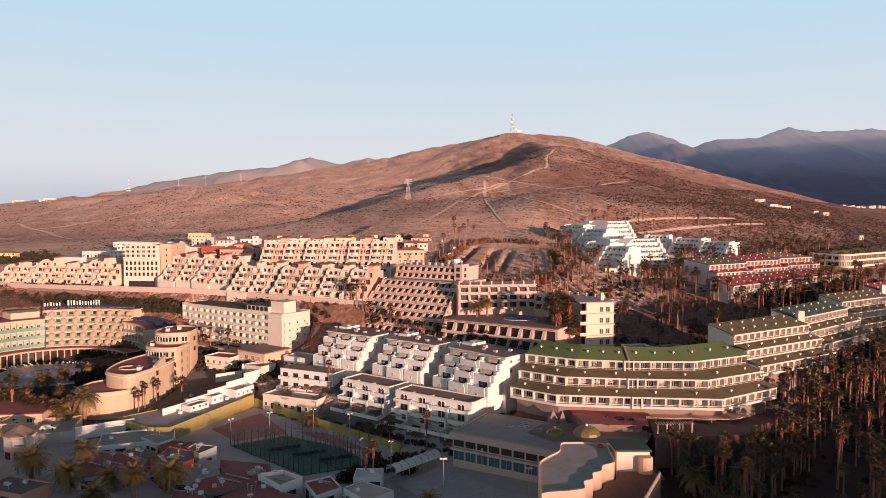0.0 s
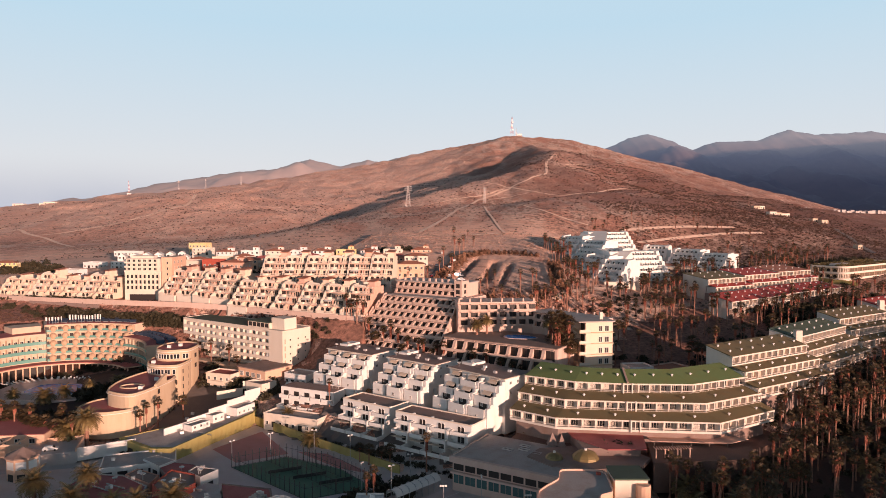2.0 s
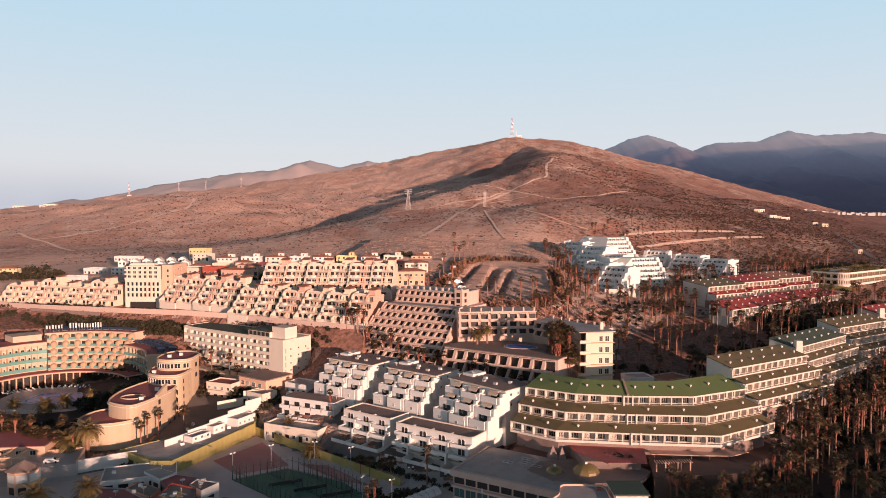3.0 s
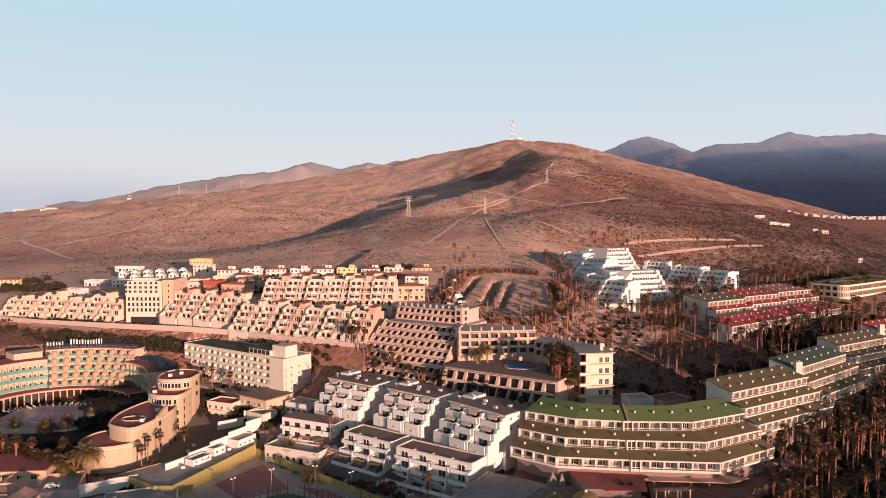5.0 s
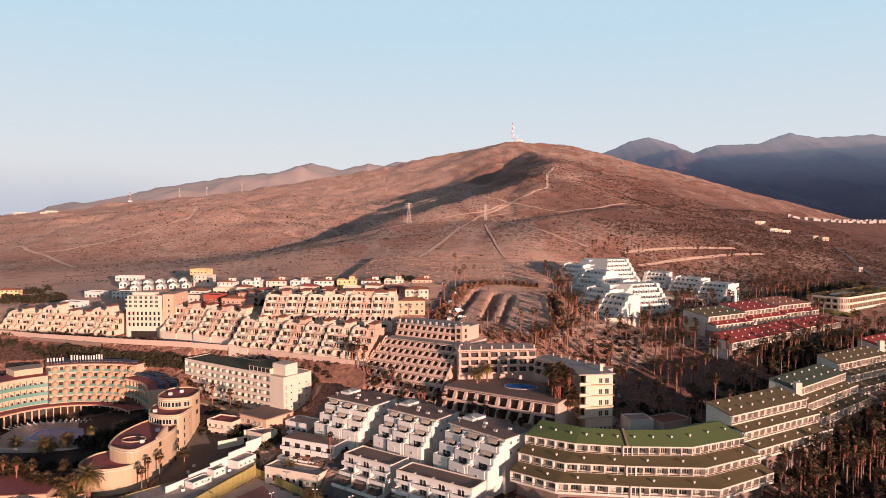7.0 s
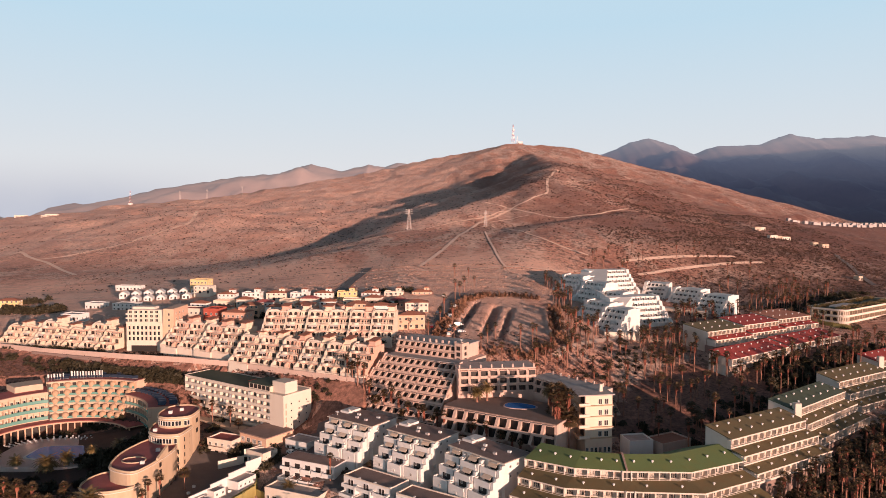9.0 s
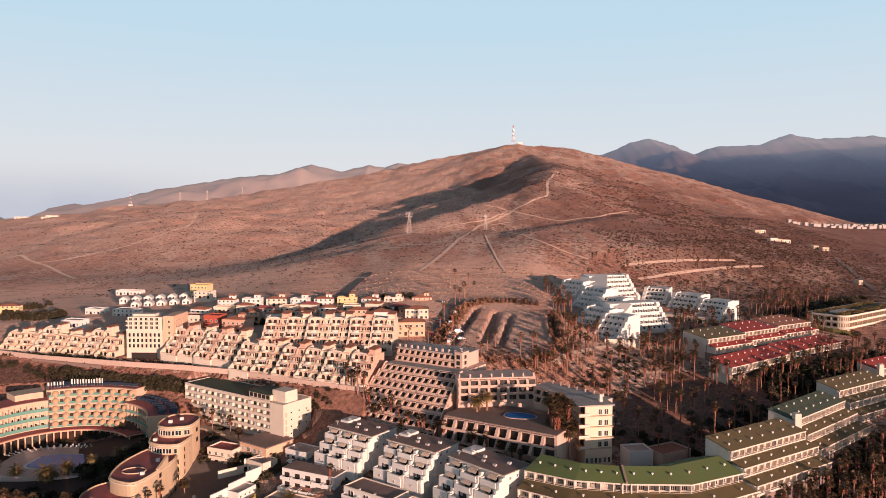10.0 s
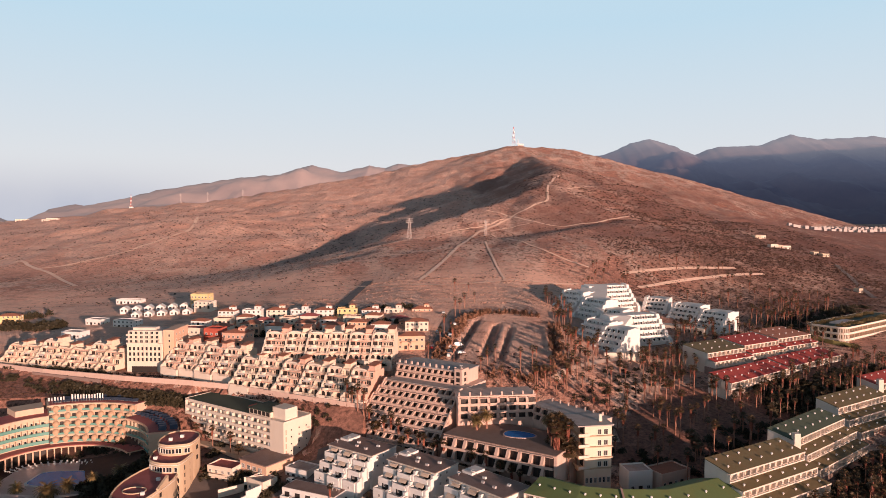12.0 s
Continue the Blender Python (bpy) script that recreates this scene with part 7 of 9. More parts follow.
drape("ground_shops", [(-140, 205), (-140, 120), (60, 110), (60, 165), (30, 195), (8, 192), (-10, 204), (-60, 224), (-88, 204)], GREY, "dark paved ground between the shops", "ground", 0.2)
ground_patch("pavement_terrace", [(20, 198), (31, 189.5), (56, 186.5), (78, 184.5), (101, 197), (98, 210), (26, 212)], 9.6, BRICK, "brown tiled terrace round the hotel's lowest floor", "pavement", 8)


def court_cage():
    t = thing("court_cage", 0, 0, 0.95, 0, "dark steel cage of the padel courts", "fence")
    post = box_mesh("post", 0.16, 0.16, 4.2, FENCE)
    lines = [((-62, 198), (-36, 175)), ((-36, 175), (-19, 183)), ((-19, 183), (-30, 197)), ((-30, 197), (-48, 207)), ((-48, 207), (-62, 198)), ((-53, 203.5), (-27, 179)), ((-42, 203), (-24, 186))]
    for p, q in lines:
        L = math.hypot(q[0] - p[0], q[1] - p[1])
        n = round(L / 2.2)
        for i in range(n):
            put("post", post, t, shift(p[0] + (q[0] - p[0]) * i / n, p[1] + (q[1] - p[1]) * i / n, 0))
        for z in (0.1, 2.9):
            bm = bmesh.new()
            box(bm, 0, -0.04, z, L, 0.04, z + 0.08)
            ob = part("rail", bm, FENCE, t)
            ob.matrix_basis = along(p, q)
    for k in range(3):
        bm = bmesh.new()
        box(bm, 0, 0, 0, 9.5, 0.06, 0.9)
        ob = part("net", bm, FENCE, t)
        ob.matrix_basis = shift(-50 + 8 * k, 193 - 4 * k, 0.02, 24)


court_cage()


def flood_light(x, y, z, top, lamps=2):
    t = thing("flood_light", x, y, z, 20 * (x % 5), "tall grey floodlight mast beside the courts", "lamp", "court floodlights")
    bm = bmesh.new()
    lathe(bm, [(0.14, 0), (0.07, top - z)], 6)
    part("pole", bm, METAL, t)
    bm = bmesh.new()
    box(bm, -0.9, -0.06, top - z, 0.9, 0.06, top - z + 0.1)
    part("crossbar", bm, METAL, t)
    for i in range(lamps):
        put("lamp_head", box_mesh("lamp_head", 0.5, 0.35, 0.32, WHITE), t, shift(-0.6 + 1.2 * i / max(1, lamps - 1), -0.2, top - z + 0.1), "pale lamp head")


for x, y, top in ((-21.5, 178.7, 9.2), (-53.3, 208.9, 7.5), (-40, 210, 8.2), (-62.5, 200, 8), (-28, 204, 8.5), (0.1, 157.1, 11.6), (9.5, 166, 10.5), (-13.5, 176, 9.5), (-9, 186, 9), (20, 158, 9)):
    flood_light(x, y, 0.5, top, 2 if x < 0 else 3)


def shop(x, y, turn, w, d, z0, z1, wall, roof, label, units=3, fascia=None):
    """A low flat-roofed shop with parapet, roof plant and a dark front."""
    t = thing("shop", x, y, z0, turn, label, "shop", "low shops")
    H = z1 - z0
    bm = bmesh.new()
    box(bm, 0, 0, -2.5, w, d, H)
    part("body", bm, wall, t)
    bm = bmesh.new()
    for a in ((0, 0, w, 0.22), (0, d - 0.22, w, d), (0, 0.22, 0.22, d - 0.22), (w - 0.22, 0.22, w, d - 0.22)):
        box(bm, a[0], a[1], H, a[2], a[3], H + 0.45)
    part("parapet", bm, wall, t)
    bm = bmesh.new()
    box(bm, 0.22, 0.22, H + 0.003, w - 0.22, d - 0.22, H + 0.07)
    part("roof_covering", bm, roof, t)
    rng = random.Random(round(x * 13 + y * 7))
    for i in range(units):
        ux, uy = rng.uniform(1, w - 1.6), rng.uniform(1, d - 1.4)
        kind = rng.random()
        if kind < 0.3:
            put("dish", dish_mesh(), t, shift(ux, uy, H + 0.07, rng.uniform(0, 360)), "white satellite dish")
        elif kind < 0.8:
            put("air_conditioner", box_mesh("air_conditioner", 1.0, 0.7, 0.8, WHITE if kind < 0.6 else GREY), t, shift(ux, uy, H + 0.07, rng.uniform(-20, 20)), "pale rooftop air conditioner")
        else:
            bm = bmesh.new()
            lathe(bm, [(0.12, 0), (0.12, 1.6), (0.25, 1.62), (0.25, 1.8)], 8)
            ob = part("flue", bm, METAL, t)
            ob.matrix_basis = shift(ux, uy, H + 0.07)
    n = max(1, int(w / 3.5))
    for i in range(n):
        put("shop_front", box_mesh("shop_front", 2.6, 0.1, min(2.3, H - 0.6), DARK), t, shift((i + 0.5) * w / n, -0.06, 0.05), "dark shop front")
    if fascia:
        bm = bmesh.new()
        box(bm, 0.1, -0.25, H - 0.75, w - 0.1, -0.003, H + 0.4)
        part("fascia", bm, fascia, t, "plain sign fascia")
    return t


shop(-96, 188.0, 20, 20, 12, 0.5, 3.8, WHITE, GREY_ROOF, "white shop with a pale grey curved-edged roof", 3)


def roof_shop(outline, z0, z1, wall, roof, label, units=3, parapet=0.35):
    """A shop of irregular plan: walls, raised rim, roof felt with plant, pipes and dark fronts."""
    cx, cy = sum(q[0] for q in outline) / len(outline), sum(q[1] for q in outline) / len(outline)
    area = sum(u[0] * v[1] - v[0] * u[1] for u, v in zip(outline, outline[1:] + outline[:1]))
    local = [(x - cx, y - cy) for x, y in (outline if area > 0 else outline[::-1])]
    t = thing("shop", cx, cy, z0, 0, label, "shop", "low shops")
    H = z1 - z0
    bm = bmesh.new()
    prism(bm, local, -2.5, H)
    part("body", bm, wall, t)
    ins = [(x * 0.95, y * 0.95) for x, y in local]
    bm = bmesh.new()
    rim_wall(bm, local, ins, H, H + parapet)
    part("parapet", bm, wall, t)
    bm = bmesh.new()
    prism(bm, ins, H + 0.003, H + 0.08)
    part("roof_covering", bm, roof, t)
    rng = random.Random(round(cx * 13 + cy * 7))
    size = min(max(abs(q[0]) for q in local), max(abs(q[1]) for q in local)) * 0.6
    for i in range(units):
        ux, uy = rng.uniform(-size, size), rng.uniform(-size, size)
        kind = rng.random()
        if kind < 0.28:
            put("dish", dish_mesh(), t, shift(ux, uy, H + 0.08, rng.uniform(0, 360)), "white satellite dish")
        elif kind < 0.65:
            put("air_conditioner", box_mesh("air_conditioner", 1.0, 0.7, 0.8, WHITE if kind < 0.5 else GREY), t, shift(ux, uy, H + 0.08, rng.uniform(-20, 20)), "pale rooftop air conditioner")
        elif kind < 0.85:
            put("pipe_run", box_mesh("pipe_run", round(1.2 * size, 1), 0.25, 0.25, METAL), t, shift(ux * 0.4, uy, H + 0.1, -28), "grey pipe along the roof")
        else:
            bm = bmesh.new()
            lathe(bm, [(0.12, 0), (0.12, 1.6), (0.25, 1.62), (0.25, 1.8)], 8)
            ob = part("flue", bm, METAL, t)
            ob.matrix_basis = shift(ux, uy, H + 0.08)
    for u, v in zip(local, local[1:] + local[:1]):
        L = math.hypot(v[0] - u[0], v[1] - u[1])
        if v[0] > u[0] and L > 4:
            m = max(1, int(L / 3.6))
            for i in range(m):
                k = (i + 0.5) / m
                put("shop_front", box_mesh("shop_front", 2.5, 0.1, min(2.3, H - 0.6), DARK), t, along(u, v) @ shift(L * k, -0.06, 0.05), "dark shop front")
    return t


roof_shop([(-102.0, 213.0), (-88.0, 202.8), (-81.6, 202.9), (-67.0, 243.5), (-69.8, 253.5), (-78.2, 248.2), (-86.7, 229.6)], 0.5, 4.6, OCHRE_WALL, DECK_PALE, "walled yard building with a sandy worn flat roof", 4, 0.3)
roof_shop([(-74.7, 172.7), (-74.0, 183.5), (-66.1, 179.9), (-63.9, 173.9), (-67.8, 164.6)], 0.5, 5.4, RED, BROWN_ROOF, "red-walled shop with a brown roof and white plant", 6, 0.5)
roof_shop([(-69.5, 183.9), (-68.6, 187.6), (-61.7, 185.2), (-64.6, 179.4)], 0.5, 4.9, WHITE, BROWN_ROOF, "white roof box with antennas", 4)
roof_shop([(-86.8, 195.3), (-84.0, 198.4), (-77.1, 194.3), (-79.8, 189.4)], 0.5, 4.4, WHITE, GREY_ROOF, "small white shed with a grey sheet roof", 0, 0.1)
roof_shop([(-80.3, 190.6), (-77.9, 194.2), (-70.4, 192.1), (-70.8, 186.9), (-75.6, 183.9)], 0.5, 3.8, BROWN_ROOF, DECK, "dark shop with a maroon felt roof", 1, 0.15)
roof_shop([(-86.9, 184.2), (-85.5, 188.6), (-77.4, 183.7), (-77.5, 177.7)], 0.5, 3.8, PINK, BROWN_ROOF, "shop with a brown felt roof and air conditioners", 4)
roof_shop([(-98, 186), (-87.4, 184.6), (-77.7, 177.0), (-76, 168), (-90, 166), (-100, 174)], 0.5, 3.5, GREY, DECK, "wide dark shop roof behind the date palms", 6)
roof_shop([(-67.0, 171.0), (-63.2, 178.9), (-59.2, 178.0), (-55.9, 169.2), (-60.9, 164.0), (-66.5, 164.0)], 0.5, 3.7, GREY, GREY, "shop with a grey metal roof and dishes", 5, 0.15)
roof_shop([(-58.8, 178.9), (-44.8, 175.6), (-41.8, 165.8), (-46.6, 162.3), (-54.2, 156.3), (-60.7, 158.7), (-60.3, 163.8), (-55.4, 169.2)], 0.5, 3.5, BROWN_ROOF, DECK, "shop with a wide maroon felt roof and silver ducts", 11, 0.25)
roof_shop([(-51.8, 153.3), (-46.3, 161.0), (-41.5, 164.5), (-37.8, 157.3), (-33.3, 155.8), (-35.3, 147.5), (-48.9, 146.5)], 0.5, 3.6, BROWN_ROOF, DECK, "shop with a second maroon roof and flues", 9, 0.25)
roof_shop([(-45.1, 165.2), (-39.7, 168.0), (-33.9, 163.3), (-38.1, 158.1)], 0.5, 4.1, WHITE, PAVING, "white walled roof terrace", 2, 1.1)
roof_shop([(-33.4, 163.2), (-27.7, 167.1), (-23.9, 159.6), (-29.0, 154.7)], 0.5, 3.6, WHITE, DECK, "white shop with a dark red roof tent frame", 3, 0.5)
roof_shop([(-23.3, 158.6), (-19.6, 163.1), (-11.4, 157.0), (-16.9, 150.6)], 0.5, 4.1, WHITE, PAVING, "white shop with a pale worn flat roof", 1, 0.3)
roof_shop([(-63, 157.5), (-55, 155.0), (-52.5, 150.5), (-60, 149)], 0.5, 4.2, AQUA, DECK, "corner shop with maroon roof and pale green walls", 3)
roof_shop([(-33, 154), (-24, 152), (-18, 148), (-20, 140), (-34, 144)], 0.5, 3.5, BROWN_ROOF, RED_ROOF, "shop with a brick-red roof beside the pale one", 4)
roof_shop([(-10, 152), (0, 146), (-4, 139), (-14, 144)], 0.5, 3.2, WHITE, DECK, "low white shop with a maroon roof strip", 2)
shop(-130, 150.0, -14, 16, 8, 0.5, 3.8, PINK, DECK, "low pink bar with a dark red awning roof", 3)
shop(-22, 166.0, 0, 7, 6, 0.5, 3.6, WHITE, WHITE, "small white kiosk beside the courts", 1)
shop(-110, 160.0, -20, 14, 8, 0.5, 3.6, PINK, BROWN_ROOF, "low pink kiosk row among date palms", 3)


def duct(x, y, z, turn):
    t = thing("roof_duct", x, y, z, turn, "bent silver air duct on a maroon roof", "duct")
    for k in range(3):
        bm = bmesh.new()
        for i in range(7):
            a0, a1 = 3.1416 * i / 7, 3.1416 * (i + 1) / 7
            lathe(bm, [(0.45, 0), (0.45, 0.8)], 8, cx=1.6 * math.cos(a0), cy=1.1 * k + 0.3 * math.sin(a0))
        part("duct_run", bm, METAL, t)


duct(-47, 168, 3.6, -20)


def awning_hall():
    t = thing("barrel_awning", -13.2, 172.0, 0.8, 46.5, "long white barrel-vaulted awning on posts", "awning")
    L, r = 16.5, 1.9
    bm = bmesh.new()
    pts = [(r * math.cos(a), r * 0.8 * math.sin(a)) for a in [3.1416 * i / 8 for i in range(9)]]
    a = [bm.verts.new((0, y, 2.4 + z)) for y, z in pts]
    b = [bm.verts.new((L, y, 2.4 + z)) for y, z in pts]
    for i in range(8):
        bm.faces.new((a[i], a[i + 1], b[i + 1], b[i]))
    part("vault", bm, WHITE, t)
    for i in range(8):
        for y in (-r, r):
            put("post", box_mesh("post", 0.12, 0.12, 2.4, METAL), t, shift(0.1 + i * (L - 0.2) / 7, y, 0))
        bm = bmesh.new()
        for p, q in zip(pts, pts[1:]):
            prism(bm, [(0, p[0]), (0.1, p[0]), (0.1, q[0] - 0.01), (0, q[0] - 0.01)], 2.4 + min(p[1], q[1]) - 0.06, 2.4 + max(p[1], q[1]) + 0.05)
        ob = part("hoop", bm, METAL, t)
        ob.matrix_basis = shift(i * (L - 0.1) / 7, 0, 0)


awning_hall()


def pavilion():
    """Long flat-roofed hall with two bands of glazing."""
    t = thing("glazed_hall", 2.4, 181.6, 2.8, -31, "long grey flat-roofed hall with two glazed bands", "hall")
    L, D, H = 32.0, 22.0, 7.6
    bm = bmesh.new()
    box(bm, 0, 0.5, -4, L, D, H - 0.4)
    part("body", bm, TAUPE, t)
    bm = bmesh.new()
    box(bm, -0.4, -0.6, H - 1.6, L + 0.4, 0.6, H)
    box(bm, -0.4, 0.6, H - 0.39, 0.2, D, H)
    part("fascia", bm, TAUPE, t)
    bm = bmesh.new()
    box(bm, 0.2, 0.6, H - 0.39, L, D, H - 0.2)
    part("roof_covering", bm, GREY_ROOF, t, "pale grey roof with faint markings")
    for i in range(9):
        put("window", window_mesh(3.2, 1.9, TAUPE, 1, glass=DARK), t, shift(1.9 + i * 3.5, 0.46, 3.7), "dark upper window")
        put("glass_front", window_mesh(3.2, 2.6, TAUPE, 2, glass=TEAL), t, shift(1.9 + i * 3.5, 0.46, 0.1), "teal glazed front")
    bm = bmesh.new()
    box(bm, -0.2, -0.5, 2.9, L, 0.5, 3.5)
    part("mid_band", bm, TAUPE, t)
    for x, y in ((9, 12), (13, 14), (17, 13), (12, 17)):
        bm = bmesh.new()
        for a in ((0, 0, 3, 0.15), (0, 1.4, 3, 1.55), (0, 0.15, 0.15, 1.4), (2.85, 0.15, 3, 1.4)):
            box(bm, a[0], a[1], 0, a[2], a[3], 0.25)
        ob = part("skylight", bm, GREY, t, "flat skylight frame")
        ob.matrix_basis = shift(x, y, H - 0.2)


pavilion()


def domed_hall():
    t = thing("domed_hall", 0, 0, 3.1, 0, "low brown pavilion with three ribbed gold domes", "hall")
    bm = bmesh.new()
    out = [(24, 181), (29, 174.5), (38, 172.5), (50, 174), (54, 180), (50, 187), (38, 189), (28, 187)]
    prism(bm, out, -4, 6.4)
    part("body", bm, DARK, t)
    bm = bmesh.new()
    prism(bm, [(39 + (x - 39) * 1.1, 180.5 + (y - 180.5) * 1.12) for x, y in out], 6.4, 7.3)
    part("roof_slab", bm, BROWN_ROOF, t, "brown flat roof")
    for x, y, r in ((29.7, 179.8, 2.4), (38.0, 179.6, 3.6), (46.5, 184.0, 2.5)):
        bm = bmesh.new()
        n = 20
        prev = None
        for k in range(6):
            a = k / 5 * 1.45
            ring = []
            for i in range(n):
                rr = r * math.cos(a) * (1.0 if i % 2 else 0.95)
                ring.append(bm.verts.new((rr * math.cos(6.2832 * i / n), rr * math.sin(6.2832 * i / n), r * 0.62 * math.sin(a))))
            if prev:
                for i in range(n):
                    bm.faces.new((prev[i], prev[(i + 1) % n], ring[(i + 1) % n], ring[i]))
            prev = ring
        bm.faces.new(prev)
        ob = part("dome", bm, GOLD, t, "ribbed gold dome")
        ob.matrix_basis = shift(x, y, 7.3)
        put("finial", box_mesh("finial", 0.6, 0.6, 0.5, WHITE), t, shift(x, y - 0.3, 7.3 + r * 0.61))


domed_hall()


def wavy_hall():
    t = thing("wavy_hall", 0, 0, 0.5, 0, "salmon hall with scalloped walls and gravel roof", "hall")
    out = [(20.6, 147.2), (23.1, 150.7), (26.6, 154.7), (27.8, 160.6), (32.9, 160.8), (38.7, 159.8), (37.6, 147.2), (34.2, 145.4), (33.3, 142.0), (31.1, 141.0), (30.6, 137.6), (28.3, 136.5), (28.0, 132.6), (23.9, 131.4), (20.4, 131.0), (18.6, 130.0)]
    out = out[::-1]
    for _ in range(2):
        out = [(p[0] * w + q[0] * (1 - w), p[1] * w + q[1] * (1 - w)) for p, q in zip(out, out[1:] + out[:1]) for w in (0.86, 0.14)]
    bm = bmesh.new()
    prism(bm, out, -1, 13.6)
    part("body", bm, SALMON, t)
    cx, cy = 29.5, 150
    ins = [(cx + (x - cx) * 0.96, cy + (y - cy) * 0.97) for x, y in out]
    bm = bmesh.new()
    rim_wall(bm, out, ins, 13.6, 14.1)
    part("parapet", bm, ROSE, t, "rose-painted parapet")
    bm = bmesh.new()
    prism(bm, ins, 13.603, 13.7)
    part("roof_covering", bm, GREY_ROOF, t, "grey gravel roof")
    bm = bmesh.new()
    box(bm, 39.0, 152.2, -1, 46.4, 160, 14.6)
    part("stair_block", bm, CREAM, t, "cream stair block")
    bm = bmesh.new()
    box(bm, 38.8, 152.0, 14.6, 46.8, 160.4, 15.0)
    part("stair_roof", bm, GREEN_FELT, t, "dark green stair roof")
    bm = bmesh.new()
    lathe(bm, [(1.7, -1), (1.7, 13.6), (1.5, 13.9)], 12, cx=45.2, cy=151.5)
    part("round_bay", bm, SALMON, t)
    bm = bmesh.new()
    prism(bm, [(38.9, 151.8), (37.7, 147.1), (34.4, 145.2), (33.5, 141.9), (31.3, 140.9), (30.8, 137.5), (28.5, 136.4), (28.2, 126), (36, 126), (48, 149), (47, 152)], -1, 10.2)
    part("podium", bm, BRICK, t, "brown brick-paved podium")
    for k in range(9):
        put("podium_wall", box_mesh("podium_wall", 2.7, 0.25, 1.1, PEACH), t, along((36.2, 127), (48, 149), 10.2) @ shift(1.4 + 2.75 * k, 0.1, 0), "low peach parapet wall")
    put("roof_hatch", box_mesh("roof_hatch", 1.0, 0.8, 0.6, RED), t, shift(36.5, 157.5, 13.7))


wavy_hall()


def beach_terrace():
    t = thing("hotel_terrace", 0, 0, 0, 0, "low restaurant wing with dark red roof before the green-roofed hotel", "restaurant")
    bm = bmesh.new()
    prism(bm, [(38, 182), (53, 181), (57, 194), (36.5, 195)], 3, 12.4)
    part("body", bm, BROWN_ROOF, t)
    bm = bmesh.new()
    prism(bm, [(44, 180), (54.5, 180), (57.4, 194.6), (36, 195.6), (36.5, 190)], 12.4, 12.7)
    part("roof_covering", bm, DECK, t, "dark maroon roof")
    bm = bmesh.new()
    prism(bm, [(58, 188), (80, 186.5), (86, 190), (80, 193), (58, 194.4)], 12.1, 12.3)
    part("awning_roof", bm, ROSE, t, "dusty rose awning roof")
    for k in range(5):
        put("awning_post", box_mesh("awning_post", 0.2, 0.2, 2.4, BROWN_ROOF), t, shift(59 + 5 * k, 188.2 - 0.3 * k, 9.7))
    bm = bmesh.new()
    prism(bm, [(54.6, 174.4), (82, 177.5), (86, 188.0), (57.6, 190.4)], 3, 11.0)
    part("terrace", bm, BRICK, t, "brown tiled terrace")
    for i in range(3):
        x, y = 57.5 + i * 3.4, 178.0 + 0.35 * i
        bm = bmesh.new()
        for s in (-1.2, 1.2):
            box(bm, s - 0.15, -0.15, 0, s + 0.15, 0.15, 2.6)
        for k in range(5):
            box(bm, -1.6 + 0.7 * k, -1.2, 2.6, -1.45 + 0.7 * k, 1.2, 2.8)
        ob = part("pergola", bm, ROSE, t, "rose-painted timber pergola")
        ob.matrix_basis = shift(x, y, 11.0)
    for x, y, w in ((31.0, 191, 1.5), (33.4, 190, 1.1)):
        bm = bmesh.new()
        v = [bm.verts.new(p) for p in ((-w, -w, 0), (w, -w, 0), (w, w, 0), (-w, w, 0), (0, 0, 3.4))]
        for f in ((0, 1, 4), (1, 2, 4), (2, 3, 4), (3, 0, 4), (3, 2, 1, 0)):
            bm.faces.new([v[i] for i in f])
        ob = part("tent_roof", bm, BROWN_ROOF, t, "brown pyramid roof")
        ob.matrix_basis = shift(x, y, 10.4)


beach_terrace()


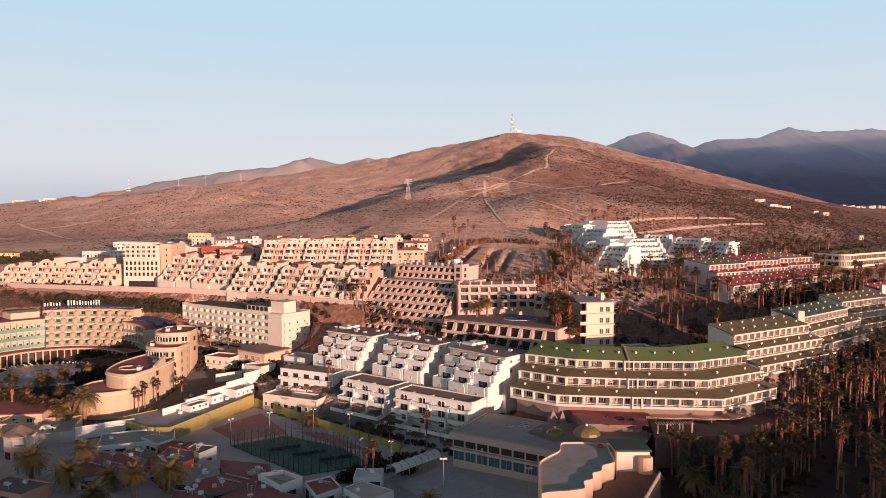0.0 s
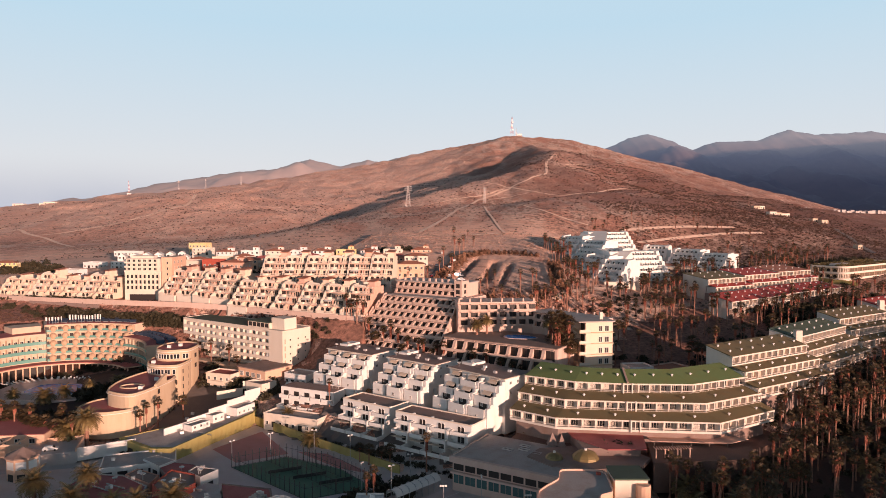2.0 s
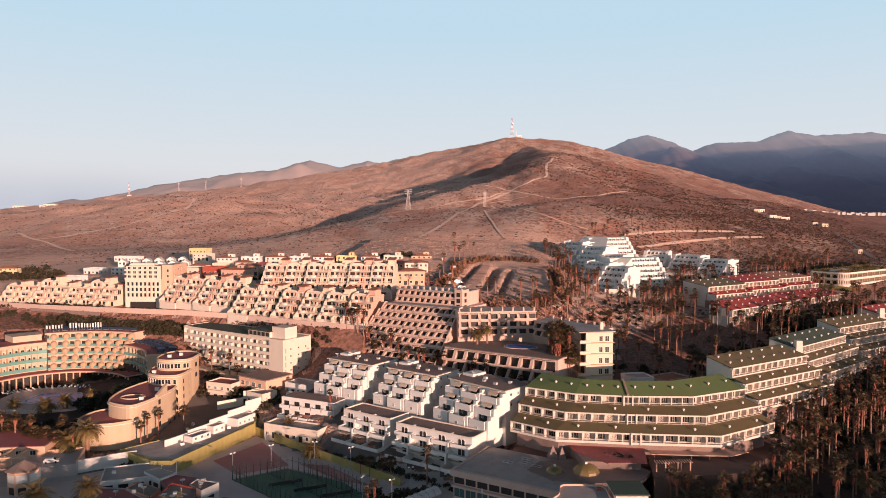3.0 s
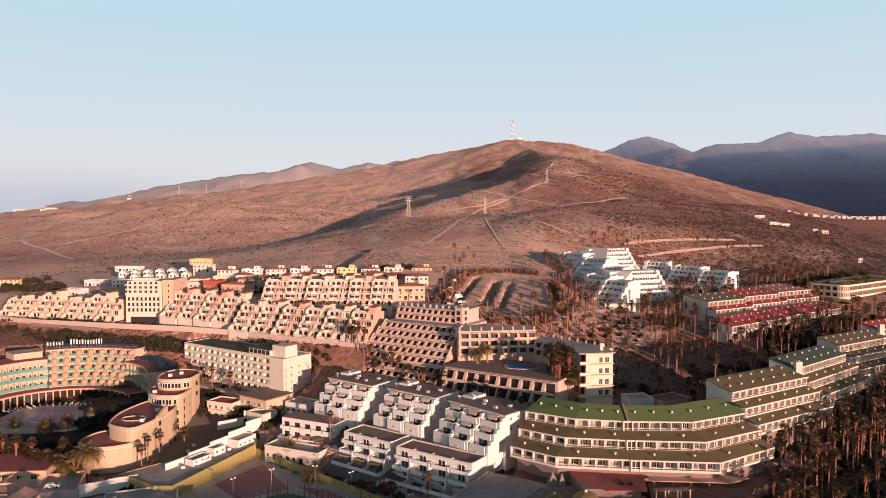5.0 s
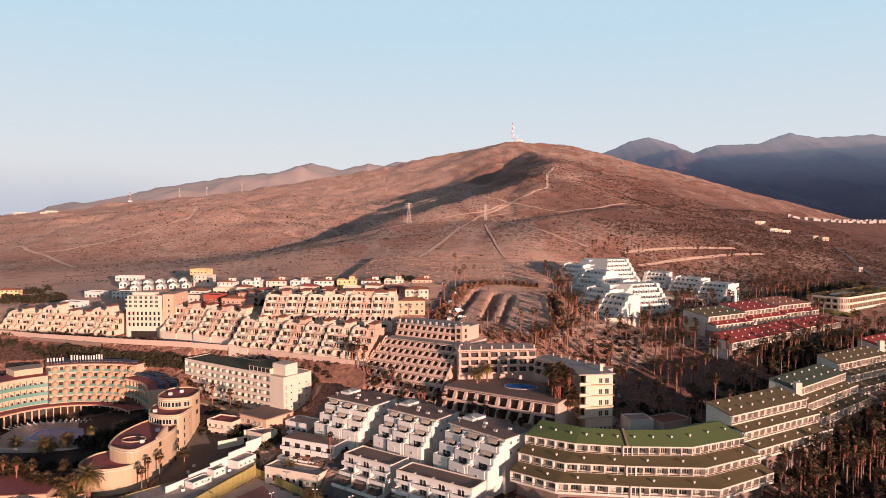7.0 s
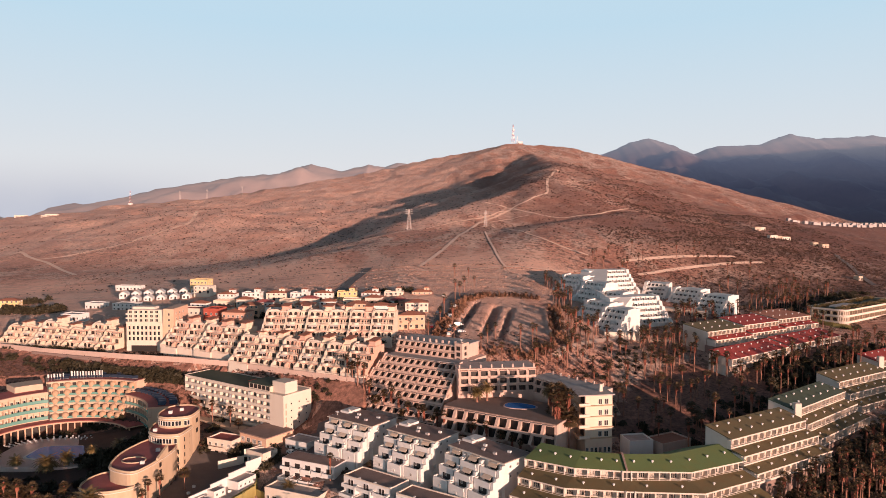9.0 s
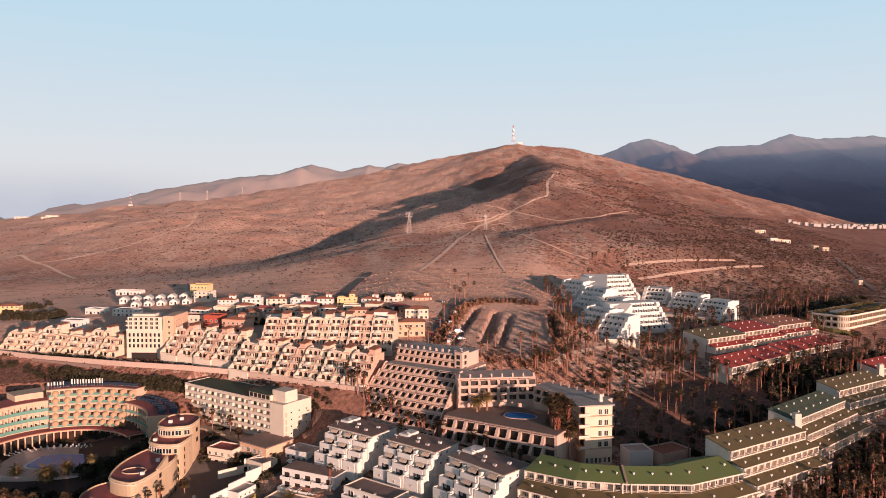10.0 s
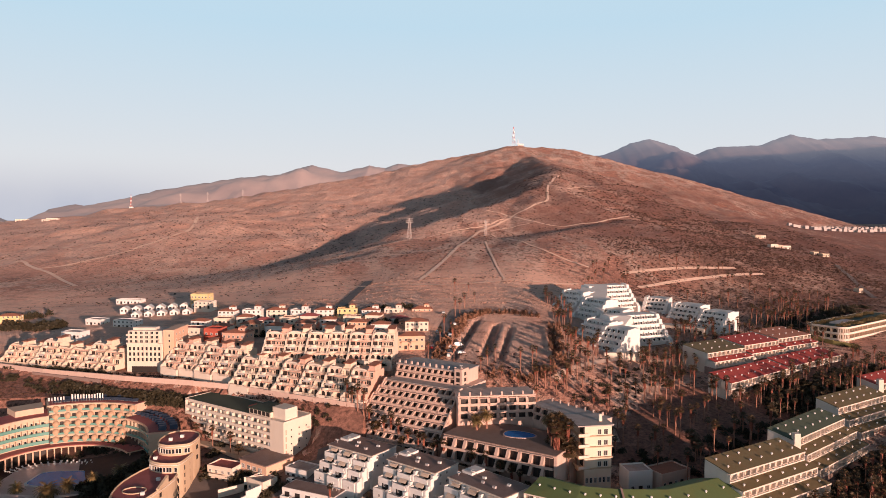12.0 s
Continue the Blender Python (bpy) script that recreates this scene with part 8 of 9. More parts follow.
def corner_arcade():
    """Salmon shopping court with an octagonal turret."""
    t = thing("shopping_court", -150, 206, 0.8, 6, "salmon shopping court with open roof beams", "shopping centre")
    bm = bmesh.new()
    box(bm, 0, 0, -1, 27, 18, 6.4)
    part("body", bm, SALMON, t)
    bm = bmesh.new()
    box(bm, 0.4, 0.4, 6.4, 26.6, 17.6, 6.5)
    part("roof_covering", bm, DECK, t)
    for k in range(6):
        bm = bmesh.new()
        box(bm, 4.2 * k + 0.5, -9, 5.6, 4.2 * k + 1.1, 0, 6.1)
        part("roof_beam", bm, SALMON, t)
    for z in (2.6, 5.9):
        bm = bmesh.new()
        box(bm, 0, -9.2, z, 26, -8.6, z + 0.45)
        part("edge_beam", bm, SALMON, t)
    for k in range(7):
        put("column", box_mesh("column", 0.5, 0.5, 6, SALMON), t, shift(0.8 + 4.1 * k, -9.1, 0))
    for k in range(6):
        put("window", window_mesh(1.8, 1.5, WHITE, 2), t, shift(2.4 + 4.2 * k, -0.03, 3.8))
    c = thing("turret_kiosk", -118.5, 190.5, 0.6, 0, "octagonal salmon turret with brown cone roof", "kiosk")
    bm = bmesh.new()
    lathe(bm, [(4.2, -1), (4.2, 6.6)], 8)
    part("wall", bm, SALMON, c)
    bm = bmesh.new()
    lathe(bm, [(4.7, 6.6), (4.7, 6.9), (0.2, 8.9)], 8)
    part("roof", bm, BROWN_ROOF, c, "brown cone roof")
    for i in range(8):
        a = 22.5 + 45 * i
        put("panel", box_mesh("panel", 2.6, 0.1, 2.2, WHITE), c, shift(3.95 * math.cos(radians(a)), 3.95 * math.sin(radians(a)), 3.6, a + 90), "pale painted panel")
        put("door", box_mesh("door", 2.0, 0.12, 2.2, DARK), c, shift(3.95 * math.cos(radians(a)), 3.95 * math.sin(radians(a)), 0.1, a + 90), "dark opening")
    d = thing("parking_deck", -124, 197.5, 0.6, 18, "low parking deck with salmon parapet", "deck")
    bm = bmesh.new()
    box(bm, 0, 0, -1, 15, 13, 3.6)
    part("slab", bm, GREY, d)
    bm = bmesh.new()
    box(bm, 0, 12.6, 3.6, 15, 13, 4.7)
    box(bm, 14.6, 0, 3.6, 15, 12.6, 4.6)
    part("parapet", bm, SALMON, d)


corner_arcade()


def car_master(name, paint, label, van=False):
    t = thing(name, 0, 0, 0, 0, label, "van" if van else "car", "parked vehicles")
    L, W, H = (4.9, 1.9, 2.1) if van else (4.2, 1.75, 1.42)
    bm = bmesh.new()
    prof = [(-L / 2, 0.3), (L / 2, 0.3), (L / 2, 0.75), (L / 2 - 0.9, 0.92), (L / 2 - (1.3 if van else 1.6), H), (-L / 2 + (0.15 if van else 0.7), H), (-L / 2 + 0.05, 0.95)]
    a = [bm.verts.new((x, -W / 2 + (0.12 if z > 1 else 0), z)) for x, z in prof]
    b = [bm.verts.new((x, W / 2 - (0.12 if z > 1 else 0), z)) for x, z in prof]
    bm.faces.new(a)
    bm.faces.new(b[::-1])
    for i in range(len(prof)):
        j = (i + 1) % len(prof)
        bm.faces.new((a[i], b[i], b[j], a[j]))
    bmesh.ops.recalc_face_normals(bm, faces=bm.faces)
    part("body", bm, paint, t)
    bm = bmesh.new()
    box(bm, -L / 2 + (2.2 if van else 0.8), -W / 2 + 0.05, 0.98, L / 2 - 1.5, W / 2 - 0.05, H - 0.16, 0.06)
    part("side_glass", bm, GLASS, t, "dark windows")
    bm = bmesh.new()
    v = [bm.verts.new(p) for p in ((L / 2 - 0.93, -W / 2 + 0.18, 0.97), (L / 2 - 0.93, W / 2 - 0.18, 0.97), (L / 2 - 1.5, W / 2 - 0.22, H - 0.12), (L / 2 - 1.5, -W / 2 + 0.22, H - 0.12))]
    bm.faces.new(v)
    ws = part("windscreen", bm, GLASS, t, "dark windscreen")
    ws.matrix_basis = shift(0.15, 0, 0.02)
    wheel = shared(("wheel",), lambda m: (lathe(m, [(0.3, -0.1), (0.32, 0), (0.3, 0.1)], 10), bmesh.ops.rotate(m, cent=(0, 0, 0), matrix=Matrix.Rotation(radians(90), 3, "X"), verts=m.verts)), (TYRE,))
    for x in (-L / 2 + 0.8, L / 2 - 0.8):
        for y in (-W / 2 + 0.08, W / 2 - 0.08):
            put("wheel", wheel, t, shift(x, y, 0.32))
    return t


CARS = [car_master("van", CAR_WHITE, "white delivery van parked at the kerb", True), car_master("car", CAR_WHITE, "white hatchback parked at the kerb"), car_master("car", CAR_DARK, "dark hatchback parked at the kerb"), car_master("car", CAR_RED, "small red car parked uphill")]
spots = [(-84.5, 229, 62, 0), (-82.2, 233.5, 62, 0), (-80, 238, 62, 0), (-77, 244, 60, 0), (-88, 224, 62, 1), (-73, 251, 58, 0), (-58, 259, -38, 1), (-52, 254, -40, 2), (-45, 246, -45, 1),
         (2.5, 340, 92, 1), (2.8, 347, 92, 2), (3.2, 354, 88, 1), (-6, 352, 92, 3), (3.6, 372, 92, 0), (-3.5, 380, 90, 2), (6.5, 396, 90, 1), (0, 420, 90, 1), (9, 345, 20, 1), (8, 362, 15, 0), (-118, 203, 20, 1), (-72, 262, 20, 2), (-66, 262, 20, 1)]
used = set()
for x, y, a, k in spots:
    z = 4.25 if (x, y) == (-118, 203) else height(x, y) + 0.42
    m = shift(x, y, z, a)
    if k in used:
        copy_thing(CARS[k], m)
    else:
        used.add(k)
        CARS[k].matrix_basis = m

# a white lean-to beside the street and the cream houses along it
block_house(-88.0, 266, 6.5, -22, 12, 8, 6.2, CREAM, DECK, "low cream house with a maroon flat roof in the street", 2, False, group="street houses")
block_house(-57.0, 262, 9.5, -30, 11, 8, 4.0, WHITE, GREY_ROOF, "low white house with a flat roof behind garden walls", 1, False, group="street houses")
block_house(-71.0, 255, 7.5, -35, 9, 7, 4.2, CREAM, GREY_ROOF, "cream garden house with two round lamps", 1, False, group="street houses")
block_house(-52.0, 230, 2.0, -24, 22, 7, 4.4, CREAM, GREY_ROOF, "long low cream house with arched doors below the flats", 1, False, group="street houses")
block_house(70.5, 240.5, 14.0, 10, 9, 8, 7.0, WHITE, GREY_ROOF, "small white service house with a chimney box", 1, False, group="street houses")
block_house(84.0, 243.0, 15.0, 28, 14, 9, 5.0, TAUPE, TILE_ROOF, "low house with a red-brown roof behind the hotel", 1, False, group="street houses")

# ---- masts and pylons on the hill ----
def lattice(name, x, y, z, h, w, mat, label, arms=0, band=None):
    t = thing(name, x, y, z, 15, label, "mast")
    n = 8
    for s in range(n):
        z0, z1 = h * s / n, h * (s + 1) / n
        w0, w1 = w * (1 - 0.85 * s / n), w * (1 - 0.85 * (s + 1) / n)
        bm = bmesh.new()
        for cx, cy in ((-1, -1), (1, -1), (1, 1), (-1, 1)):
            e = max(0.12, w * 0.045)
            v = [bm.verts.new((cx * ww + dx, cy * ww + dy, zz)) for ww, zz in ((w0, z0), (w1, z1)) for dx, dy in ((-e, -e), (e, -e), (e, e), (-e, e))]
            for i in range(4):
                bm.faces.new((v[i], v[(i + 1) % 4], v[4 + (i + 1) % 4], v[4 + i]))
        for a, b in (((-1, -1), (1, -1)), ((1, -1), (1, 1)), ((1, 1), (-1, 1)), ((-1, 1), (-1, -1))):
            e = max(0.1, w * 0.03)
            v = [bm.verts.new(p) for p in ((a[0] * w0, a[1] * w0, z0), (a[0] * w0, a[1] * w0, z0 + 3 * e), (b[0] * w1, b[1] * w1, z1), (b[0] * w1, b[1] * w1, z1 - 3 * e))]
            bm.faces.new((v[0], v[3], v[2], v[1]))
        part("section", bm, band if band and s % 2 else mat, t)
    for k in range(arms):
        put("cross_arm", box_mesh("cross_arm", w * 3.2, 0.4, 0.5, mat, -0.2), t, shift(0, 0, h * (0.78 + 0.09 * k)))
    return t


mast = lattice("radio_mast", 238, 2392, height(238, 2392) - 1, 66, 5.0, WHITE, "tall red and white lattice radio mast on the summit", 0, MAST_RED)
for k, zz in enumerate((20, 32, 45)):
    put("aerial_drum", box_mesh("aerial_drum", 5.0, 3.0, 4.0, WHITE), mast, shift(1.5 * (-1) ** k, -4, zz), "white aerial drum")
lattice("radio_mast", 252, 2385, height(252, 2385) - 1, 26, 3.0, WHITE, "short white lattice mast beside the tall one", 0)
block_house(262, 2380, height(262, 2380), 0, 18, 10, 6, WHITE, GREY_ROOF, "white equipment hut beside the summit mast", 1, False, group="hill huts")
lattice("radio_mast", -809, 1779, height(-809, 1779) - 1, 38, 2.4, WHITE, "slim red and white mast on the low west ridge", 0, MAST_RED)
block_house(-806, 1770, height(-806, 1770) - 1, 0, 9, 6, 4.5, WHITE, GREY_ROOF, "small white hut at the foot of the west mast", 1, False, group="hill huts")
lattice("power_pylon", -39, 771, height(-39, 771) - 0.5, 24, 2.6, GREY, "grey lattice power pylon on the spur", 3)
lattice("power_pylon", 47, 780, height(47, 780) - 0.5, 19, 1.4, GREY, "small grey lattice pylon above the town", 2)
for x, y in ((-696, 1819), (-611, 1779), (-539, 1844)):
    lattice("power_pylon", x, y, height(x, y) - 1, 26, 1.6, GREY, "far grey pylon on the west ridge", 2)
for x, y, w, h in ((-850, 1490, 24, 4.5), (-868, 1493, 12, 3.5), (-960, 1560, 26, 4.0)):
    block_house(x, y, height(x, y) - 1, 5, w, 10, h, CREAM, GREY_ROOF, "long pale building on the far west ridge", 1, False, group="hill huts")
for x, y, w in ((392, 851, 12), (386, 846, 8), (370, 771, 9), (379, 776, 6), (388, 779, 10), (416, 749, 8), (409, 756, 6), (352, 579, 4)):
    block_house(x, y, height(x, y), 10, w, 6, 3.2, CREAM if w > 8 else BUFF, GREY_ROOF, "small pale farm building on the east slope", 1, False, group="farm buildings")


def far_town():
    """The rows of small houses on the plain."""
    bm = bmesh.new()
    rng = random.Random(9)
    for r in range(7):
        for i in range(20 + 3 * r):
            y = 1330 + 42 * r + rng.uniform(-6, 6)
            x = (0.5 + 0.0062 * i) * y + rng.uniform(-2, 2)
            z = height(x, y)
            w, h = rng.uniform(5.0, 8.5), rng.uniform(3.5, 6.5)
            box(bm, x, y, z - 3, x + w, y + 8, z + h)
    ob = part("far_houses", bm, GREY)
    return tagged(ob, "rows of small pale houses on the distant plain", "houses", kind="stuff")


far_town()
# ---- plants ----
def fan_crown(bm, rng, n=26, size=1.0, mat=0):
    """A fan palm's head: stalks that end in pleated, drooping fans."""
    for i in range(n):
        az = i * 2.39996 + rng.uniform(-0.2, 0.2)
        el = radians(78 - 118 * (i / n) ** 0.85 + rng.uniform(-8, 8))
        d = Vector((math.cos(az) * math.cos(el), math.sin(az) * math.cos(el), math.sin(el)))
        side = Vector((-math.sin(az), math.cos(az), 0))
        up = d.cross(side)
        r0 = rng.uniform(0.75, 1.1) * size
        hub = d * r0
        w = 0.05 * size
        v = [bm.verts.new(p) for p in (side * w, side * -w, hub - side * w, hub + side * w)]
        bm.faces.new(v).material_index = mat
        L = rng.uniform(1.1, 1.5) * size
        for k in range(7):
            a = radians(-66 + 22 * k)
            tip = hub + (d * math.cos(a) + side * math.sin(a)) * L * (1 - 0.1 * abs(k - 3) / 3) + Vector((0, 0, -0.3 * size * (1 + 0.5 * abs(k - 3) / 3)))
            b = (d * math.cos(a + 1.57) + side * math.sin(a + 1.57)) * 0.14 * size
            mid = hub.lerp(tip, 0.55) + up * 0.04
            f = bm.faces.new([bm.verts.new(p) for p in (hub, mid + b, tip, mid - b)])
            f.material_index = mat
    return bm


def skirt(bm, rng, length, n=26, mat=0, r=0.5):
    """The hanging dry leaves under a fan palm's head."""
    for i in range(n):
        az = i * 2.39996
        z0 = -rng.uniform(0.0, length * 0.55)
        c, s = math.cos(az), math.sin(az)
        r1 = r * rng.uniform(0.9, 1.5)
        L = rng.uniform(0.6, 1.0) * min(1.5, length)
        side = Vector((-s, c, 0)) * rng.uniform(0.16, 0.3)
        top = Vector((c * 0.25, s * 0.25, z0))
        mid = Vector((c * r1, s * r1, z0 - L * 0.4))
        tip = Vector((c * r1 * 0.85, s * r1 * 0.8, z0 - L))
        bm.faces.new([bm.verts.new(p) for p in (top - side * 0.4, top + side * 0.4, mid + side, tip, mid - side)]).material_index = mat
    return bm


def date_crown(bm, rng, n=44, size=1.0, mat=0):
    """A date palm's head: arching feathered fronds."""
    for i in range(n):
        az = i * 2.39996 + rng.uniform(-0.15, 0.15)
        el = radians(80 - 105 * (i / n) ** 0.8 + rng.uniform(-7, 7))
        L = rng.uniform(3.2, 4.1) * size
        side = Vector((-math.sin(az), math.cos(az), 0))
        out = Vector((math.cos(az), math.sin(az), 0))
        p = Vector((0, 0, 0))
        pts = [p.copy()]
        e = el
        for k in range(7):
            p = p + (out * math.cos(e) + Vector((0, 0, math.sin(e)))) * L / 7
            e -= radians(11)
            pts.append(p.copy())
        for a, b in zip(pts, pts[1:]):
            k = pts.index(a)
            w = 0.85 * size * (0.55, 0.9, 1.0, 1.0, 0.9, 0.7, 0.45)[k]
            ahead = (b - a)
            for s in (-1, 1):
                for h in (0.0, 0.5):
                    r = a + ahead * h
                    q = r + side * s * w + ahead * 0.75 + Vector((0, 0, -0.16 * w))
                    bm.faces.new([bm.verts.new(v) for v in (r, r + ahead * 0.5, q)]).material_index = mat
    return bm


def trunk(bm, h, r0, r1, lean=0.0, mat=0, rings=7):
    prev = None
    for k in range(rings + 1):
        s = k / rings
        r = r0 + (r1 - r0) * s + (0.05 * r0 if k % 2 else 0) + (0.35 * r0 if k == 0 else 0)
        x = lean * s * s * h
        ring = [bm.verts.new((x + r * math.cos(0.785 * i), r * math.sin(0.785 * i), s * h)) for i in range(8)]
        if prev:
            for i in range(8):
                bm.faces.new((prev[i], prev[(i + 1) % 8], ring[(i + 1) % 8], ring[i])).material_index = mat
        prev = ring
    bm.faces.new(prev).material_index = mat
    return bm


def fan_palm(seed, h, lean, size, dry, label):
    size *= 1.15
    rng = random.Random(seed)
    t = thing("fan_palm", 0, 0, 0, 0, label, "palm tree", "fan palms")
    part("trunk", trunk(bmesh.new(), h, 0.28, 0.19, lean), BARK, t)
    top = shift(lean * h, 0, h)
    ob = part("crown", fan_crown(bmesh.new(), rng, 26, size), FROND, t)
    ob.matrix_basis = top
    ob = part("dry_skirt", skirt(bmesh.new(), rng, dry, 24 + int(10 * dry), r=0.4 * size), SKIRT, t, "hanging dry brown leaves")
    ob.matrix_basis = top
    return t


def date_palm(seed, h, size, label):
    rng = random.Random(seed)
    t = thing("date_palm", 0, 0, 0, 0, label, "palm tree", "date palms")
    part("trunk", trunk(bmesh.new(), h, 0.42, 0.38), BARK, t)
    ob = part("crown", date_crown(bmesh.new(), rng, 58, size), DATE_FROND, t)
    ob.matrix_basis = shift(0, 0, h)
    return t


FANS = [fan_palm(1, 11.0, 0.02, 0.85, 3.4, "tall fan palm with a brown skirt of dry leaves"), fan_palm(2, 13.5, -0.015, 0.8, 5.8, "very tall slim fan palm with a long dry skirt"),
        fan_palm(3, 7.5, 0.03, 1.1, 1.8, "fan palm with a full green head"), fan_palm(4, 12.5, 0.01, 0.75, 7.5, "fan palm cloaked in reddish dry leaves")]
DATES = [date_palm(5, 4.2, 1.0, "broad date palm with arching fronds"), date_palm(6, 6.0, 0.9, "date palm with a thick trunk"), date_palm(7, 3.0, 1.15, "low date palm with a wide crown")]
taken = set()


def plant(kind, idx, x, y, z=None, turn=0.0, scale=1.0):
    src = (FANS if kind == "fan" else DATES)[idx]
    z = height(x, y) - 0.15 if z is None else z
    m = shift(x, y, z, turn) @ Matrix.Diagonal((scale, scale, scale, 1))
    if (kind, idx) in taken:
        ob = copy_thing(src, shift(x, y, z, turn))
        ob.scale = (scale, scale, scale)
    else:
        taken.add((kind, idx))
        src.matrix_basis = m


prng = random.Random(21)
# single palms whose places show
for x, y, k, s in ((-105.4, 173.4, 0, 1.35), (-90.6, 163.6, 0, 1.35), (-92.1, 174.3, 1, 1.25), (-66.0, 163.6, 0, 1.4), (-72.5, 158.5, 1, 1.2), (-78.3, 151.5, 0, 1.2), (-82, 166, 2, 1.1), (-113.5, 215.5, 1, 1.6), (-119, 214.5, 0, 1.4), (-42.8, 218, 2, 1.0), (-54, 236, 0, 0.9), (-118, 168, 2, 1.2), (-126, 178, 0, 1.1), (-110, 158, 1, 1.1),
                   (26, 205, 0, 1.0), (22, 199, 2, 0.9), (30, 188, 0, 0.8), (-3, 148, 1, 0.9), (13, 141, 0, 0.9), (-120, 163, 1, 0.9), (-51, 141, 2, 1.0), (13, 262, 0, 0.95), (40, 258, 1, 0.9), (17, 264, 1, 0.9),
                   (-146, 262, 0, 1.0), (-152, 259, 2, 1.2), (-166, 262, 0, 0.9), (-138, 266, 1, 0.8), (-176, 265, 1, 0.9), (-183, 272, 0, 1.0), (-131, 274, 2, 0.9), (61.6, 168.9, 0, 1.2), (63, 175, 2, 1.1), (60, 161.6, 0, 1.2), (62, 152, 2, 1.1), (66, 147, 0, 1.1), (70, 158, 1, 1.2), (76, 168, 0, 1.1), (-33, 232, 2, 0.6), (3, 222, 0, 0.5)):
    plant("date", k, x, y, 29.4 if 12 < x < 41 and 255 < y < 266 else None if y > 205 or x > 20 else 0.6, prng.uniform(0, 360), s)
for i, (x, y, k, s) in enumerate(((-39.5, 236, 3, 0.75), (-4.7, 193.9, 3, 0.85), (-17.8, 172.7, 3, 0.8), (-19.5, 171.5, 3, 0.7), (14.5, 207, 3, 0.8), (19, 222, 2, 0.7), (-26, 238, 2, 0.5), (-3, 215, 2, 0.55), (-22, 200.5, 2, 0.75), (-18, 198.5, 2, 0.7), (-25, 203, 2, 0.7), (-15.5, 197.5, 2, 0.8), (-98.5, 220, 0, 0.85), (-97.2, 231, 0, 0.85), (-92, 240, 2, 0.9), (-99, 226, 1, 0.75), (-120, 216, 2, 1.0), (-117, 213.5, 0, 0.9))):
    plant("fan", k, x, y, None, prng.uniform(0, 360), s)
for i in range(5):                     # before the slab hotel
    s = (0.22, 0.4, 0.58, 0.66, 0.12)[i]
    plant("fan", (0, 1, 0, 2, 2)[i], -117.9 + 53.5 * s - 2.6, 310 - 36.6 * s - 4.2, 9.5, 40 * i, (0.9, 0.85, 0.95, 0.8, 0.7)[i])
for i in range(26):                    # along the foot of the brown hotel
    s = i / 25
    plant("fan", (3, 2, 0, 3)[i % 4], -42 + 72 * s + prng.uniform(-1, 1), 290 - 54 * s + prng.uniform(-1.2, 1.2), None, prng.uniform(0, 360), prng.uniform(0.8, 1.05))
for i in range(11):                     # cluster at the end of the pool terrace
    plant("fan", (3, 1, 2)[i % 3], 42 + prng.uniform(-3, 3), 244 + prng.uniform(-5, 5), 18.5, prng.uniform(0, 360), prng.uniform(1.25, 1.6))
for i in range(30):                    # row below the curved hotel's garden
    plant("fan", (2, 2, 0, 2)[i % 4], -172 + 1.75 * i + prng.uniform(-1, 1), 233 - 0.5 * i + prng.uniform(-4, 4), 1.2, prng.uniform(0, 360), prng.uniform(0.8, 1.05))


def inside(x, y, poly):
    hit = False
    for (ax, ay), (bx, by) in zip(poly, poly[1:] + poly[:1]):
        if (ay > y) != (by > y) and x < (bx - ax) * (y - ay) / (by - ay) + ax:
            hit = not hit
    return hit


def scatter(poly, n, rng, gap):
    """Spread places in a plan polygon, no two nearer than gap."""
    x0, x1 = min(p[0] for p in poly), max(p[0] for p in poly)
    y0, y1 = min(p[1] for p in poly), max(p[1] for p in poly)
    out = []
    for _ in range(n * 30):
        x, y = rng.uniform(x0, x1), rng.uniform(y0, y1)
        if inside(x, y, poly) and all((x - a) ** 2 + (y - b) ** 2 > gap * gap for a, b in out):
            out.append((x, y))
            if len(out) == n:
                break
    return out


GROVE = [(66, 262), (90, 238), (118, 258), (150, 290), (128, 303), (126, 340), (96, 350), (72, 332)]
GROVE_ROWS = [(128, 300), (156, 290), (205, 328), (240, 362), (222, 372), (176, 337)]
GROVE_LOW = [(100, 194), (135, 214), (172, 252), (215, 282), (235, 295), (235, 250), (160, 150), (110, 122), (70, 128), (60, 163), (80, 176)]
for i, (x, y) in enumerate(scatter(GROVE, 40, prng, 4.5)):
    plant("fan", (1, 3, 0, 1, 2)[i % 5], x, y, None, prng.uniform(0, 360), prng.uniform(0.75, 1.1))
for i, (x, y) in enumerate(scatter(GROVE_LOW, 66, prng, 4.2)):
    if i % 6 == 0:
        plant("date", i % 3, x, y, None, prng.uniform(0, 360), prng.uniform(0.8, 1.1))
    else:
        plant("fan", (3, 1, 0, 2, 3)[i % 5], x, y, None, prng.uniform(0, 360), prng.uniform(0.8, 1.2))


